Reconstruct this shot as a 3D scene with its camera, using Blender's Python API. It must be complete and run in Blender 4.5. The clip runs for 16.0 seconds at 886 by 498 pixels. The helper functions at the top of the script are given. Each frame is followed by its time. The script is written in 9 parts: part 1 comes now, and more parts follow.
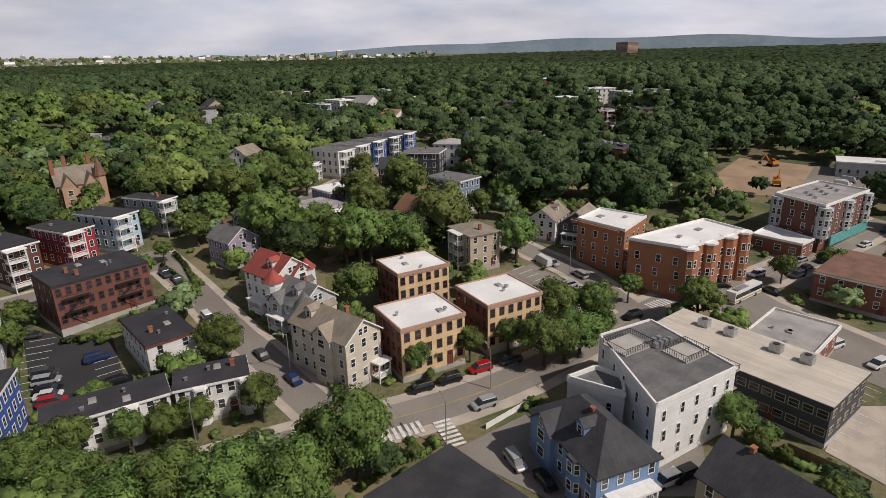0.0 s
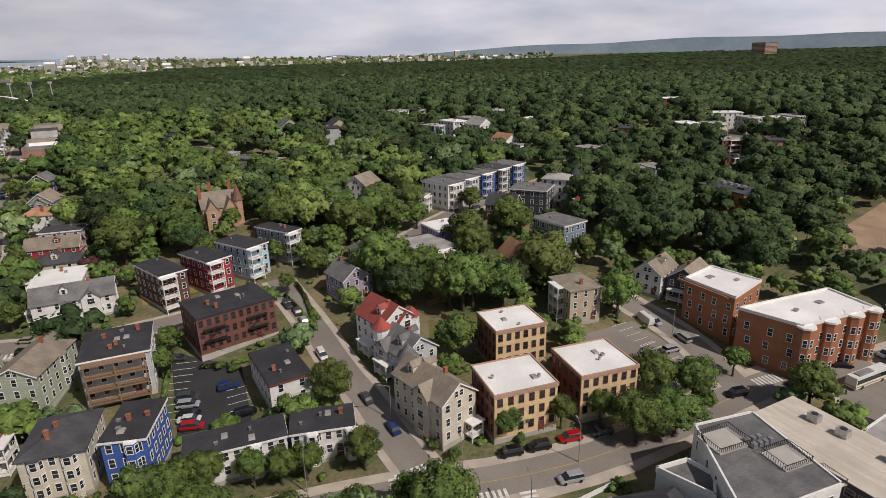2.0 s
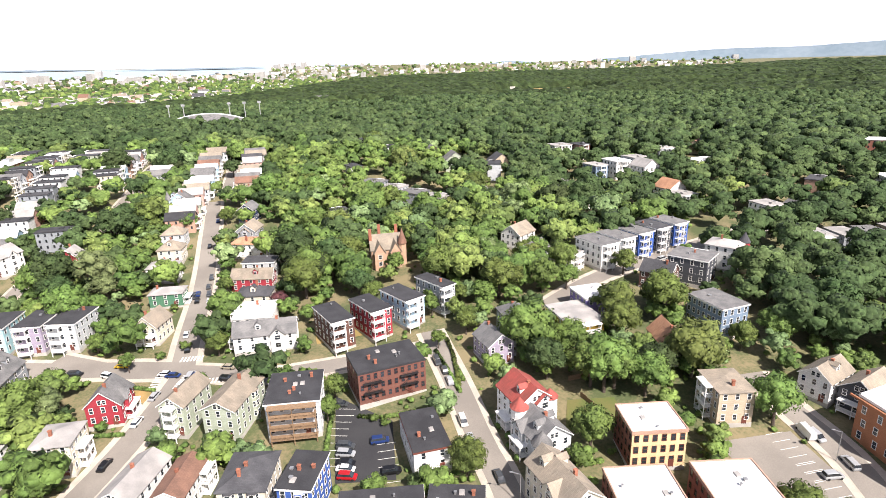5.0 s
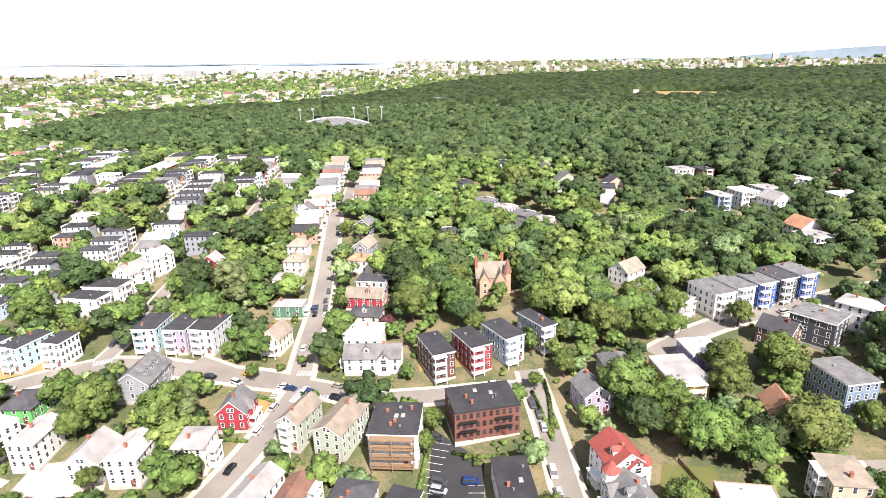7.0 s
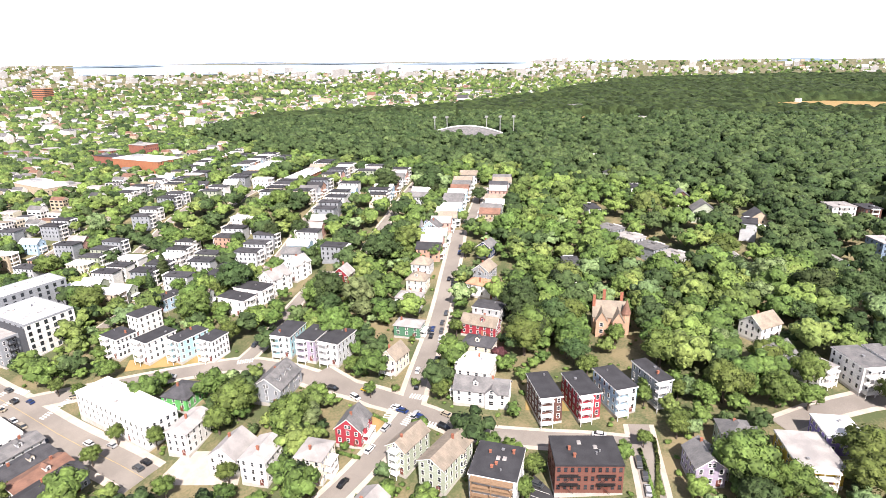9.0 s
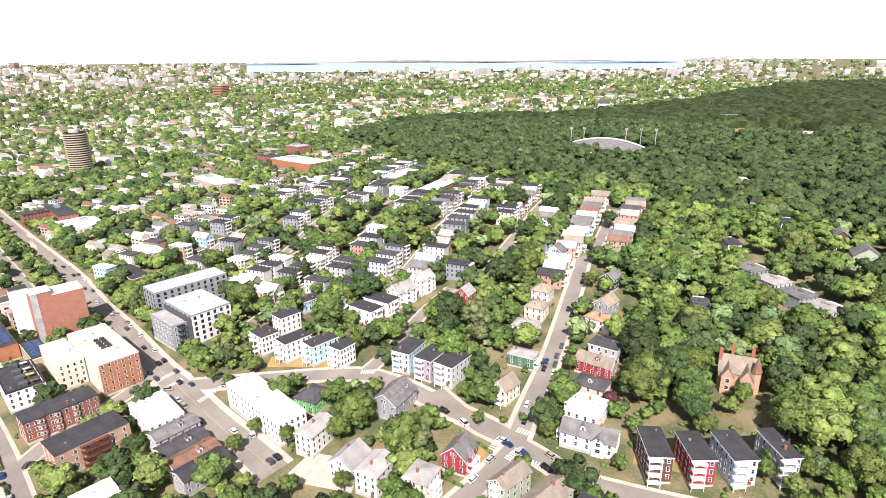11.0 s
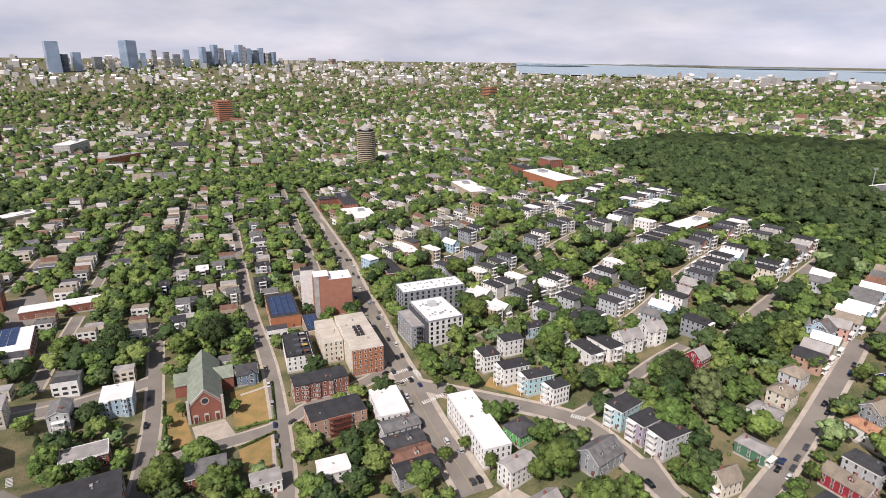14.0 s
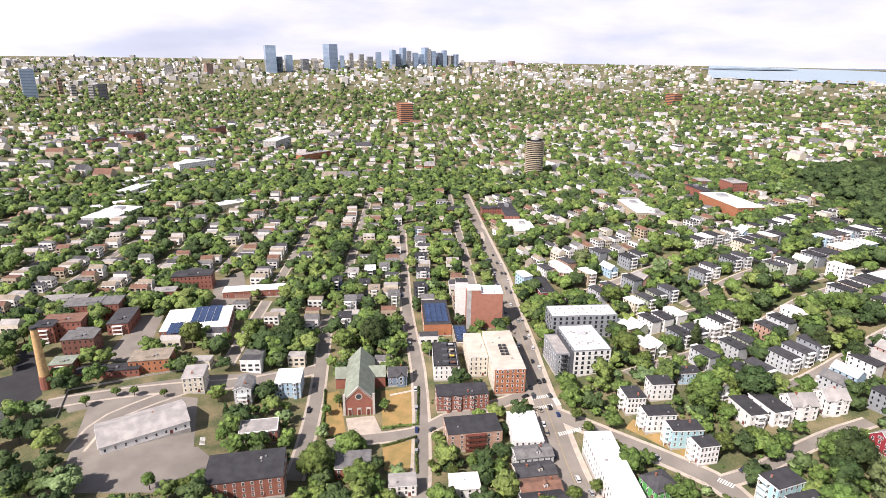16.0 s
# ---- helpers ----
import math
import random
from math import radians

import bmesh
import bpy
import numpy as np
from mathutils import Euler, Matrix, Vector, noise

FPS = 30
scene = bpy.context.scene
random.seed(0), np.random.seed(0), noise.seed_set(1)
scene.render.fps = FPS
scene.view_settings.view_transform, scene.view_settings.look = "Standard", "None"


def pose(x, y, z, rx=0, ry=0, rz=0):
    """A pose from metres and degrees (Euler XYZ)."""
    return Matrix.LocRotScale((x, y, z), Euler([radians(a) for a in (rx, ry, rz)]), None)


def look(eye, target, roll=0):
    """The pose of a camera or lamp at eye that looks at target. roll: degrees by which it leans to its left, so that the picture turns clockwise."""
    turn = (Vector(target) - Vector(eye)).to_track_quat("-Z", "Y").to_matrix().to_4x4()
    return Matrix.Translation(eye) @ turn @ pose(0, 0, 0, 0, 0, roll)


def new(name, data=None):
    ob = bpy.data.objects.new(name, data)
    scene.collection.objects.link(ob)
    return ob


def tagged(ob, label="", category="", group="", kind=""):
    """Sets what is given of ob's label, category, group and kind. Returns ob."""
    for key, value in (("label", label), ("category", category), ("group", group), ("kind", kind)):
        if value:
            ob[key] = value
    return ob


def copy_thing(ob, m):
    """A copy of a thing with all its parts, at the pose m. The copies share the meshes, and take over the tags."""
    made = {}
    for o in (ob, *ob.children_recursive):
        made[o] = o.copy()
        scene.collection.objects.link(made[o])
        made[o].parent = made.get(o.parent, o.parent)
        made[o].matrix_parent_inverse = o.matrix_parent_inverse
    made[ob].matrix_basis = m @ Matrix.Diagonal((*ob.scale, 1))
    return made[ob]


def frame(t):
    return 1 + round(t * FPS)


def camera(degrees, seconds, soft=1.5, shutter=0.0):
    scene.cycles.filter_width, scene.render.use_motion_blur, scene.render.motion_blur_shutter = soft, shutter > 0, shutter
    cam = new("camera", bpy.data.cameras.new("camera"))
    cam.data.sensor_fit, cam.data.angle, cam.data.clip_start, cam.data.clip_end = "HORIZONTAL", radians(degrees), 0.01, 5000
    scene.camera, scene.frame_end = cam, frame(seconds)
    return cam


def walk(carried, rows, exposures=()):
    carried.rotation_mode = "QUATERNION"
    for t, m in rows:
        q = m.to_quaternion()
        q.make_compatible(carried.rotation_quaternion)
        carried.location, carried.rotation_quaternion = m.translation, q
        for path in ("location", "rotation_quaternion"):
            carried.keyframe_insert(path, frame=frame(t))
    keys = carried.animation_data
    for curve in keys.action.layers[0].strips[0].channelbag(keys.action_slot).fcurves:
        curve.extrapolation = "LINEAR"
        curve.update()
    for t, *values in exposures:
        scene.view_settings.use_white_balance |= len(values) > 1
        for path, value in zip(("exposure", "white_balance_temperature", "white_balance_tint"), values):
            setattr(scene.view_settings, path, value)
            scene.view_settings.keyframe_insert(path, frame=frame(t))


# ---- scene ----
cam = camera(75.54, 16.0, soft=0.6)
PATH = [
    (0, (0.26, 0.14, 57.60), (0.28, 94.87, 25.58), -1.33),
    (0.5, (0.84, -0.03, 60.51), (-4.52, 94.71, 28.97), -1.58),
    (1, (0.95, -0.20, 63.97), (-8.98, 94.18, 32.44), -1.48),
    (1.5, (1.07, -0.51, 67.87), (-13.02, 93.30, 36.21), -1.31),
    (2, (1.36, -0.59, 71.81), (-16.85, 92.43, 39.92), -1.36),
    (2.5, (1.53, -0.80, 75.62), (-20.73, 91.32, 43.71), -1.32),
    (3, (1.65, -1.06, 79.11), (-24.62, 90.04, 47.32), -1.21),
    (3.5, (2.06, -1.51, 82.37), (-28.71, 88.32, 50.99), -1.06),
    (3.7, (2.27, -1.62, 83.80), (-30.18, 87.62, 52.47), -1.00),
    (5.8, (4.57, -0.87, 98.55), (-45.66, 79.93, 67.74), -1.91),
    (6, (4.73, -0.85, 100.04), (-47.04, 78.93, 69.12), -1.84),
    (6.5, (4.92, -0.90, 104.13), (-50.82, 76.12, 73.16), -1.65),
    (7, (4.96, -0.91, 108.33), (-54.37, 73.28, 77.09), -1.34),
    (7.5, (5.36, -0.46, 112.60), (-57.91, 70.33, 81.21), -1.55),
    (8, (5.86, -0.02, 116.56), (-61.37, 66.99, 85.10), -1.45),
    (8.5, (6.38, 0.39, 120.09), (-64.60, 63.48, 88.75), -1.32),
    (9, (6.72, 0.97, 123.19), (-67.82, 59.86, 91.96), -1.11),
    (9.2, (6.89, 1.30, 124.65), (-68.99, 58.29, 93.13), -0.87),
    (11.3, (9.80, 3.62, 141.33), (-77.84, 40.16, 109.95), -0.94),
    (11.5, (9.88, 3.79, 142.75), (-78.66, 38.03, 111.33), -0.90),
    (12, (10.02, 4.12, 146.12), (-80.62, 32.39, 114.74), -0.62),
    (12.5, (10.15, 4.39, 149.49), (-82.28, 26.21, 118.19), -0.29),
    (13, (10.35, 4.77, 152.68), (-83.46, 19.68, 121.42), -0.21),
    (13.5, (10.19, 5.04, 155.99), (-84.52, 12.35, 124.72), 0.15),
    (14, (10.02, 5.45, 159.34), (-84.93, 5.57, 127.98), 0.42),
    (14.5, (10.36, 6.11, 162.78), (-84.25, -1.45, 131.30), 0.50),
    (15, (10.66, 6.71, 166.66), (-82.92, -8.71, 134.93), 0.93),
    (15.5, (10.84, 8.01, 170.36), (-81.38, -13.94, 138.52), 1.06),
    (16, (10.94, 10.09, 173.83), (-79.87, -17.42, 142.25), 0.62),
]
EXPOSURES = [(0, -0.78, 6350, 17), (1.5, -0.95, 6350, 17), (2.5, -0.48, 6350, 17), (3.5, 0.05, 6310, 17), (6, 0.95, 6190, 18), (9, 0.85, 6190, 20),
             (11.5, 0.58, 6190, 20), (12.5, 0.35, 6200, 20), (13, 0.15, 6200, 20), (14, -0.2, 6200, 20), (15, -0.12, 6220, 21), (16, 0.35, 6220, 21)]
walk(cam, [(t, look(eye, target, roll)) for t, eye, target, roll in PATH], EXPOSURES)

# ---- light ----
SUN_AZ, SUN_EL = 118.0, 47.0          # degrees clockwise from +y, and above the horizon
sun = new("sun", bpy.data.lights.new("sun", "SUN"))
sun.data.energy, sun.data.angle, sun.data.color = 6.0, radians(0.6), (1.0, 0.93, 0.81)
sx, sy = math.sin(radians(SUN_AZ)), math.cos(radians(SUN_AZ))
sun.matrix_world = look((sx * 400, sy * 400, 400 * math.tan(radians(SUN_EL))), (0, 0, 0))

world = bpy.data.worlds.new("world")
scene.world = world
world.use_nodes = True
wn, wl = world.node_tree.nodes, world.node_tree.links
wn.clear()
w_out = wn.new("ShaderNodeOutputWorld")
w_bg = wn.new("ShaderNodeBackground")
w_sky = wn.new("ShaderNodeTexSky")
w_sky.sky_type, w_sky.sun_disc = "NISHITA", False
w_sky.sun_elevation, w_sky.sun_rotation = radians(SUN_EL), radians(SUN_AZ)
w_sky.air_density, w_sky.dust_density = 1.0, 2.5
w_tc = wn.new("ShaderNodeTexCoord")
w_map = wn.new("ShaderNodeMapping")
w_map.inputs["Scale"].default_value = (1.0, 1.0, 4.0)
w_n = wn.new("ShaderNodeTexNoise")
w_n.inputs["Scale"].default_value, w_n.inputs["Detail"].default_value = 2.2, 7
w_n.inputs["Roughness"].default_value = 0.56
w_r = wn.new("ShaderNodeValToRGB")
w_r.color_ramp.elements[0].position, w_r.color_ramp.elements[1].position = 0.3, 0.62
w_r.color_ramp.elements[0].color = (0.72, 0.72, 0.72, 1)
w_n2 = wn.new("ShaderNodeTexNoise")
w_n2.inputs["Scale"].default_value, w_n2.inputs["Detail"].default_value = 5.0, 6
w_c = wn.new("ShaderNodeValToRGB")
w_c.color_ramp.elements[0].position, w_c.color_ramp.elements[1].position = 0.35, 0.7
w_c.color_ramp.elements[0].color = (11.5, 12.3, 13.8, 1)
w_c.color_ramp.elements[1].color = (17.0, 16.6, 16.6, 1)
w_mix = wn.new("ShaderNodeMix")
w_mix.data_type = "RGBA"
wl.new(w_tc.outputs["Generated"], w_map.inputs["Vector"])
wl.new(w_map.outputs["Vector"], w_n.inputs["Vector"])
wl.new(w_map.outputs["Vector"], w_n2.inputs["Vector"])
wl.new(w_n.outputs["Fac"], w_r.inputs["Fac"])
wl.new(w_n2.outputs["Fac"], w_c.inputs["Fac"])
w_sep = wn.new("ShaderNodeSeparateXYZ")
w_up = wn.new("ShaderNodeMapRange")
w_up.interpolation_type = "SMOOTHSTEP"
w_up.inputs["From Min"].default_value, w_up.inputs["From Max"].default_value = 0.1, 0.55
w_up.inputs["To Min"].default_value, w_up.inputs["To Max"].default_value = 1.0, 0.12
w_mul = wn.new("ShaderNodeMath")
w_mul.operation = "MULTIPLY"
wl.new(w_tc.outputs["Generated"], w_sep.inputs[0])
wl.new(w_sep.outputs["Z"], w_up.inputs["Value"])
wl.new(w_r.outputs["Color"], w_mul.inputs[0])
wl.new(w_up.outputs[0], w_mul.inputs[1])
wl.new(w_mul.outputs[0], w_mix.inputs["Factor"])
wl.new(w_sky.outputs["Color"], w_mix.inputs["A"])
w_dot = wn.new("ShaderNodeVectorMath")
w_dot.operation = "DOT_PRODUCT"
w_dot.inputs[1].default_value = (-0.985, -0.174, 0.0)
w_dir = wn.new("ShaderNodeMapRange")
w_dir.inputs["From Min"].default_value, w_dir.inputs["From Max"].default_value = 0.1, 0.95
w_dir.inputs["To Min"].default_value, w_dir.inputs["To Max"].default_value = 1.42, 0.95
w_sc = wn.new("ShaderNodeVectorMath")
w_sc.operation = "SCALE"
wl.new(w_tc.outputs["Generated"], w_dot.inputs[0])
wl.new(w_dot.outputs["Value"], w_dir.inputs["Value"])
wl.new(w_c.outputs["Color"], w_sc.inputs[0])
wl.new(w_dir.outputs[0], w_sc.inputs["Scale"])
wl.new(w_sc.outputs[0], w_mix.inputs["B"])
wl.new(w_mix.outputs["Result"], w_bg.inputs["Color"])
w_bg.inputs["Strength"].default_value = 0.058
wl.new(w_bg.outputs["Background"], w_out.inputs["Surface"])

# ---- materials ----
MATS = {}


def mat(name, base, alt=None, scale=0.6, rough=0.85, metal=0.0, bump=0.0, fine=9.0, vary=0.12, kind="", spec=0.4, deep=0.05):
    """A procedural surface: two colours mixed by broad and fine noise, with relief. kind: brick, clapboard, shingle, seams, leaf."""
    if name in MATS:
        return MATS[name]
    m = bpy.data.materials.new(name)
    m.use_nodes = True
    n, l = m.node_tree.nodes, m.node_tree.links
    b = n["Principled BSDF"]
    alt = alt or tuple(c * 0.72 for c in base)
    tc = n.new("ShaderNodeTexCoord")
    info = n.new("ShaderNodeObjectInfo")
    broad, small = n.new("ShaderNodeTexNoise"), n.new("ShaderNodeTexNoise")
    broad.inputs["Scale"].default_value, broad.inputs["Detail"].default_value = scale, 4
    small.inputs["Scale"].default_value, small.inputs["Detail"].default_value = fine, 3
    l.new(tc.outputs["Object"], broad.inputs["Vector"])
    l.new(tc.outputs["Object"], small.inputs["Vector"])
    add = n.new("ShaderNodeMath")
    add.operation = "MULTIPLY_ADD"
    add.inputs[1].default_value, add.inputs[2].default_value = 0.45, -0.22
    l.new(small.outputs["Fac"], add.inputs[0])
    tot = n.new("ShaderNodeMath")
    l.new(broad.outputs["Fac"], tot.inputs[0])
    l.new(add.outputs[0], tot.inputs[1])
    ramp = n.new("ShaderNodeValToRGB")
    ramp.color_ramp.elements[0].position, ramp.color_ramp.elements[1].position = 0.36, 0.64
    ramp.color_ramp.elements[0].color, ramp.color_ramp.elements[1].color = (*alt, 1), (*base, 1)
    l.new(tot.outputs[0], ramp.inputs["Fac"])
    col, height = ramp.outputs["Color"], small.outputs["Fac"]
    if kind == "crowns":
        vor = n.new("ShaderNodeTexVoronoi")
        vor.inputs["Scale"].default_value = 0.085
        l.new(tc.outputs["Object"], vor.inputs["Vector"])
        one = n.new("ShaderNodeSeparateColor")
        l.new(vor.outputs["Color"], one.inputs[0])
        span = n.new("ShaderNodeMapRange")
        span.inputs["To Min"].default_value, span.inputs["To Max"].default_value = 0.55, 1.5
        l.new(one.outputs[0], span.inputs["Value"])
        mix = n.new("ShaderNodeMix")
        mix.data_type, mix.blend_type = "RGBA", "MULTIPLY"
        mix.inputs["Factor"].default_value = 1.0
        l.new(col, mix.inputs["A"])
        l.new(span.outputs[0], mix.inputs["B"])
        col = mix.outputs["Result"]
    if kind in ("brick", "clapboard", "shingle", "seams"):
        sep, com = n.new("ShaderNodeSeparateXYZ"), n.new("ShaderNodeCombineXYZ")
        l.new(tc.outputs["Object"], sep.inputs[0])
        s = n.new("ShaderNodeMath")
        l.new(sep.outputs["X"], s.inputs[0])
        if kind in ("brick", "clapboard"):
            l.new(sep.outputs["Y"], s.inputs[1])
        l.new(s.outputs[0], com.inputs["X"])
        l.new(sep.outputs["Z" if kind in ("brick", "clapboard") else "Y"], com.inputs["Y"])
        br = n.new("ShaderNodeTexBrick")
        wide, tall = {"brick": (0.42, 0.14), "clapboard": (6.0, 0.16), "shingle": (0.9, 0.32), "seams": (9.0, 0.6)}[kind]
        br.inputs["Scale"].default_value = 1.0
        br.inputs["Brick Width"].default_value, br.inputs["Row Height"].default_value = wide, tall
        br.inputs["Mortar Size"].default_value = 0.018
        br.inputs["Color1"].default_value, br.inputs["Color2"].default_value = (1, 1, 1, 1), (0.8, 0.8, 0.8, 1)
        br.inputs["Mortar"].default_value = (1.15, 1.1, 1.05, 1) if kind == "brick" else (0.62, 0.62, 0.62, 1)
        l.new(com.outputs[0], br.inputs["Vector"])
        mul = n.new("ShaderNodeMix")
        mul.data_type, mul.blend_type = "RGBA", "MULTIPLY"
        mul.inputs["Factor"].default_value = 0.8
        l.new(col, mul.inputs["A"])
        l.new(br.outputs["Color"], mul.inputs["B"])
        col = mul.outputs["Result"]
    hsv = n.new("ShaderNodeHueSaturation")
    rng = n.new("ShaderNodeMapRange")
    rng.inputs["To Min"].default_value, rng.inputs["To Max"].default_value = 1 - vary, 1 + vary
    if kind == "leaf":
        geo = n.new("ShaderNodeNewGeometry")
        isl = n.new("ShaderNodeMapRange")
        isl.inputs["To Min"].default_value, isl.inputs["To Max"].default_value = 0.8, 1.2
        l.new(geo.outputs["Random Per Island"], isl.inputs["Value"])
        two = n.new("ShaderNodeMath")
        two.operation = "MULTIPLY"
        l.new(isl.outputs[0], two.inputs[0])
        l.new(rng.outputs[0], two.inputs[1])
        l.new(two.outputs[0], hsv.inputs["Value"])
        hue = n.new("ShaderNodeMapRange")
        hue.inputs["To Min"].default_value, hue.inputs["To Max"].default_value = 0.475, 0.515
        l.new(info.outputs["Random"], hue.inputs["Value"])
        l.new(hue.outputs[0], hsv.inputs["Hue"])
        tuft = n.new("ShaderNodeTexVoronoi")
        tuft.inputs["Scale"].default_value = fine * 0.55
        tuft.inputs["Randomness"].default_value = 1.0
        l.new(tc.outputs["Object"], tuft.inputs["Vector"])
        neg = n.new("ShaderNodeMath")
        neg.operation = "MULTIPLY_ADD"
        neg.inputs[1].default_value, neg.inputs[2].default_value = -1.0, 1.0
        l.new(tuft.outputs["Distance"], neg.inputs[0])
        height = neg.outputs[0]
        tone = n.new("ShaderNodeSeparateColor")
        l.new(tuft.outputs["Color"], tone.inputs[0])
        tmap = n.new("ShaderNodeMapRange")
        tmap.inputs["To Min"].default_value, tmap.inputs["To Max"].default_value = 0.62, 1.38
        l.new(tone.outputs[0], tmap.inputs["Value"])
        three = n.new("ShaderNodeMath")
        three.operation = "MULTIPLY"
        l.new(two.outputs[0], three.inputs[0])
        l.new(tmap.outputs[0], three.inputs[1])
        each = n.new("ShaderNodeAttribute")
        each.attribute_name = "tone"
        shift = n.new("ShaderNodeMath")
        shift.operation = "MULTIPLY_ADD"
        shift.inputs[1].default_value, shift.inputs[2].default_value = 0.26, 1.0
        l.new(each.outputs["Fac"], shift.inputs[0])
        four = n.new("ShaderNodeMath")
        four.operation = "MULTIPLY"
        l.new(three.outputs[0], four.inputs[0])
        l.new(shift.outputs[0], four.inputs[1])
        l.new(four.outputs[0], hsv.inputs["Value"])
        turn = n.new("ShaderNodeMath")
        turn.operation = "MULTIPLY_ADD"
        turn.inputs[1].default_value = -0.012
        l.new(each.outputs["Fac"], turn.inputs[0])
        l.new(hue.outputs[0], turn.inputs[2])
        l.new(turn.outputs[0], hsv.inputs["Hue"])
    else:
        l.new(rng.outputs[0], hsv.inputs["Value"])
    l.new(info.outputs["Random"], rng.inputs["Value"])
    l.new(col, hsv.inputs["Color"])
    l.new(hsv.outputs["Color"], b.inputs["Base Color"])
    b.inputs["Roughness"].default_value, b.inputs["Metallic"].default_value = rough, metal
    b.inputs["Specular IOR Level"].default_value = spec
    if bump:
        bp = n.new("ShaderNodeBump")
        bp.inputs["Strength"].default_value, bp.inputs["Distance"].default_value = bump, deep
        l.new(height, bp.inputs["Height"])
        l.new(bp.outputs["Normal"], b.inputs["Normal"])
    MATS[name] = m
    return m


def wall(name, c, kind="clapboard"):
    return mat(name, c, tuple(v * 0.86 for v in c), 0.35, 0.8, bump=0.15, fine=6, vary=0.06, kind=kind)


WHITE = wall("white_siding", (0.8, 0.79, 0.76))
CREAM = wall("cream_siding", (0.68, 0.62, 0.5))
GREY = wall("grey_siding", (0.30, 0.32, 0.34))
LGREY = wall("light_grey_siding", (0.52, 0.54, 0.55))
BLUEGREY = wall("blue_grey_siding", (0.20, 0.27, 0.36))
BLUE = wall("blue_siding", (0.06, 0.13, 0.42))
CORNBLUE = wall("cornflower_siding", (0.2, 0.31, 0.5))
DBLUE = wall("dark_blue_siding", (0.03, 0.05, 0.13))
LBLUE = wall("light_blue_siding", (0.42, 0.58, 0.70))
CYAN = wall("pale_turquoise_siding", (0.40, 0.62, 0.66))
LAV = wall("lavender_siding", (0.38, 0.33, 0.42))
PURPLE = wall("purple_siding", (0.28, 0.22, 0.5))
RED = wall("red_siding", (0.34, 0.035, 0.05))
BROWN = wall("brown_siding", (0.13, 0.065, 0.05))
GREEN = wall("green_siding", (0.08, 0.2, 0.12))
LIME = wall("bright_green_siding", (0.12, 0.42, 0.12))
SAGE = wall("sage_siding", (0.40, 0.44, 0.34))
TAN = wall("tan_siding", (0.48, 0.40, 0.29))
PINK = wall("pink_siding", (0.6, 0.36, 0.3))
OCHRE = wall("ochre_siding", (0.52, 0.36, 0.06))
CHAR = wall("charcoal_siding", (0.075, 0.08, 0.09))
YBRICK = wall("yellow_brick", (0.68, 0.51, 0.29), "brick")
RBRICK = wall("red_brick", (0.25, 0.1, 0.07), "brick")
OBRICK = wall("orange_brick", (0.37, 0.158, 0.08), "brick")
DBRICK = wall("dark_brick", (0.17, 0.075, 0.055), "brick")
PBRICK = wall("pale_brick", (0.42, 0.27, 0.2), "brick")
STUCCO = mat("grey_stucco", (0.42, 0.41, 0.39), None, 0.3, 0.9, bump=0.2)
CONC = mat("concrete", (0.45, 0.43, 0.39), (0.34, 0.32, 0.29), 0.25, 0.9, bump=0.2)
TRIM = mat("white_trim", (0.78, 0.77, 0.74), (0.68, 0.67, 0.64), 1.2, 0.6, vary=0.03)
DTRIM = mat("dark_trim", (0.04, 0.04, 0.045), None, 1.0, 0.6)
BTRIM = mat("brown_trim", (0.16, 0.05, 0.035), None, 1.0, 0.6)
ROOF_D = mat("dark_roof_felt", (0.044, 0.044, 0.048), (0.026, 0.026, 0.029), 0.22, 0.9, bump=0.3, fine=4)
ROOF_G = mat("grey_asphalt_shingles", (0.19, 0.185, 0.18), (0.12, 0.12, 0.12), 0.3, 0.92, bump=0.3, kind="shingle")
ROOF_DG = mat("charcoal_shingles", (0.075, 0.075, 0.08), (0.05, 0.05, 0.055), 0.3, 0.92, bump=0.3, kind="shingle")
ROOF_T = mat("tan_shingles", (0.31, 0.26, 0.20), (0.22, 0.19, 0.15), 0.3, 0.92, bump=0.3, kind="shingle")
ROOF_B = mat("brown_shingles", (0.24, 0.13, 0.09), (0.16, 0.09, 0.065), 0.3, 0.92, bump=0.3, kind="shingle")
ROOF_O = mat("orange_shingles", (0.5, 0.27, 0.16), (0.38, 0.2, 0.12), 0.3, 0.92, bump=0.3, kind="shingle")
ROOF_R = mat("red_shingles", (0.36, 0.075, 0.06), (0.25, 0.07, 0.055), 0.3, 0.85, bump=0.3, kind="shingle")
ROOF_W = mat("white_roof_membrane", (0.86, 0.85, 0.82), (0.7, 0.69, 0.66), 0.12, 0.55, bump=0.1, fine=3, vary=0.05)
ROOF_C = mat("cream_roof_membrane", (0.62, 0.56, 0.47), (0.5, 0.45, 0.38), 0.15, 0.7, kind="seams", vary=0.03)
ROOF_GR = mat("green_copper_slates", (0.27, 0.31, 0.24), (0.2, 0.22, 0.18), 0.3, 0.8, kind="shingle")
ROOF_LG = mat("weathered_grey_roof", (0.36, 0.34, 0.32), (0.24, 0.23, 0.22), 0.2, 0.9, bump=0.2)
BRICK_CH = mat("chimney_brick", (0.33, 0.13, 0.08), None, 2, 0.9, bump=0.3, kind="brick")
METAL = mat("galvanised_metal", (0.5, 0.5, 0.5), (0.36, 0.36, 0.36), 2, 0.4, metal=0.7)
DMETAL = mat("dark_iron", (0.03, 0.03, 0.032), None, 2, 0.5, metal=0.3)
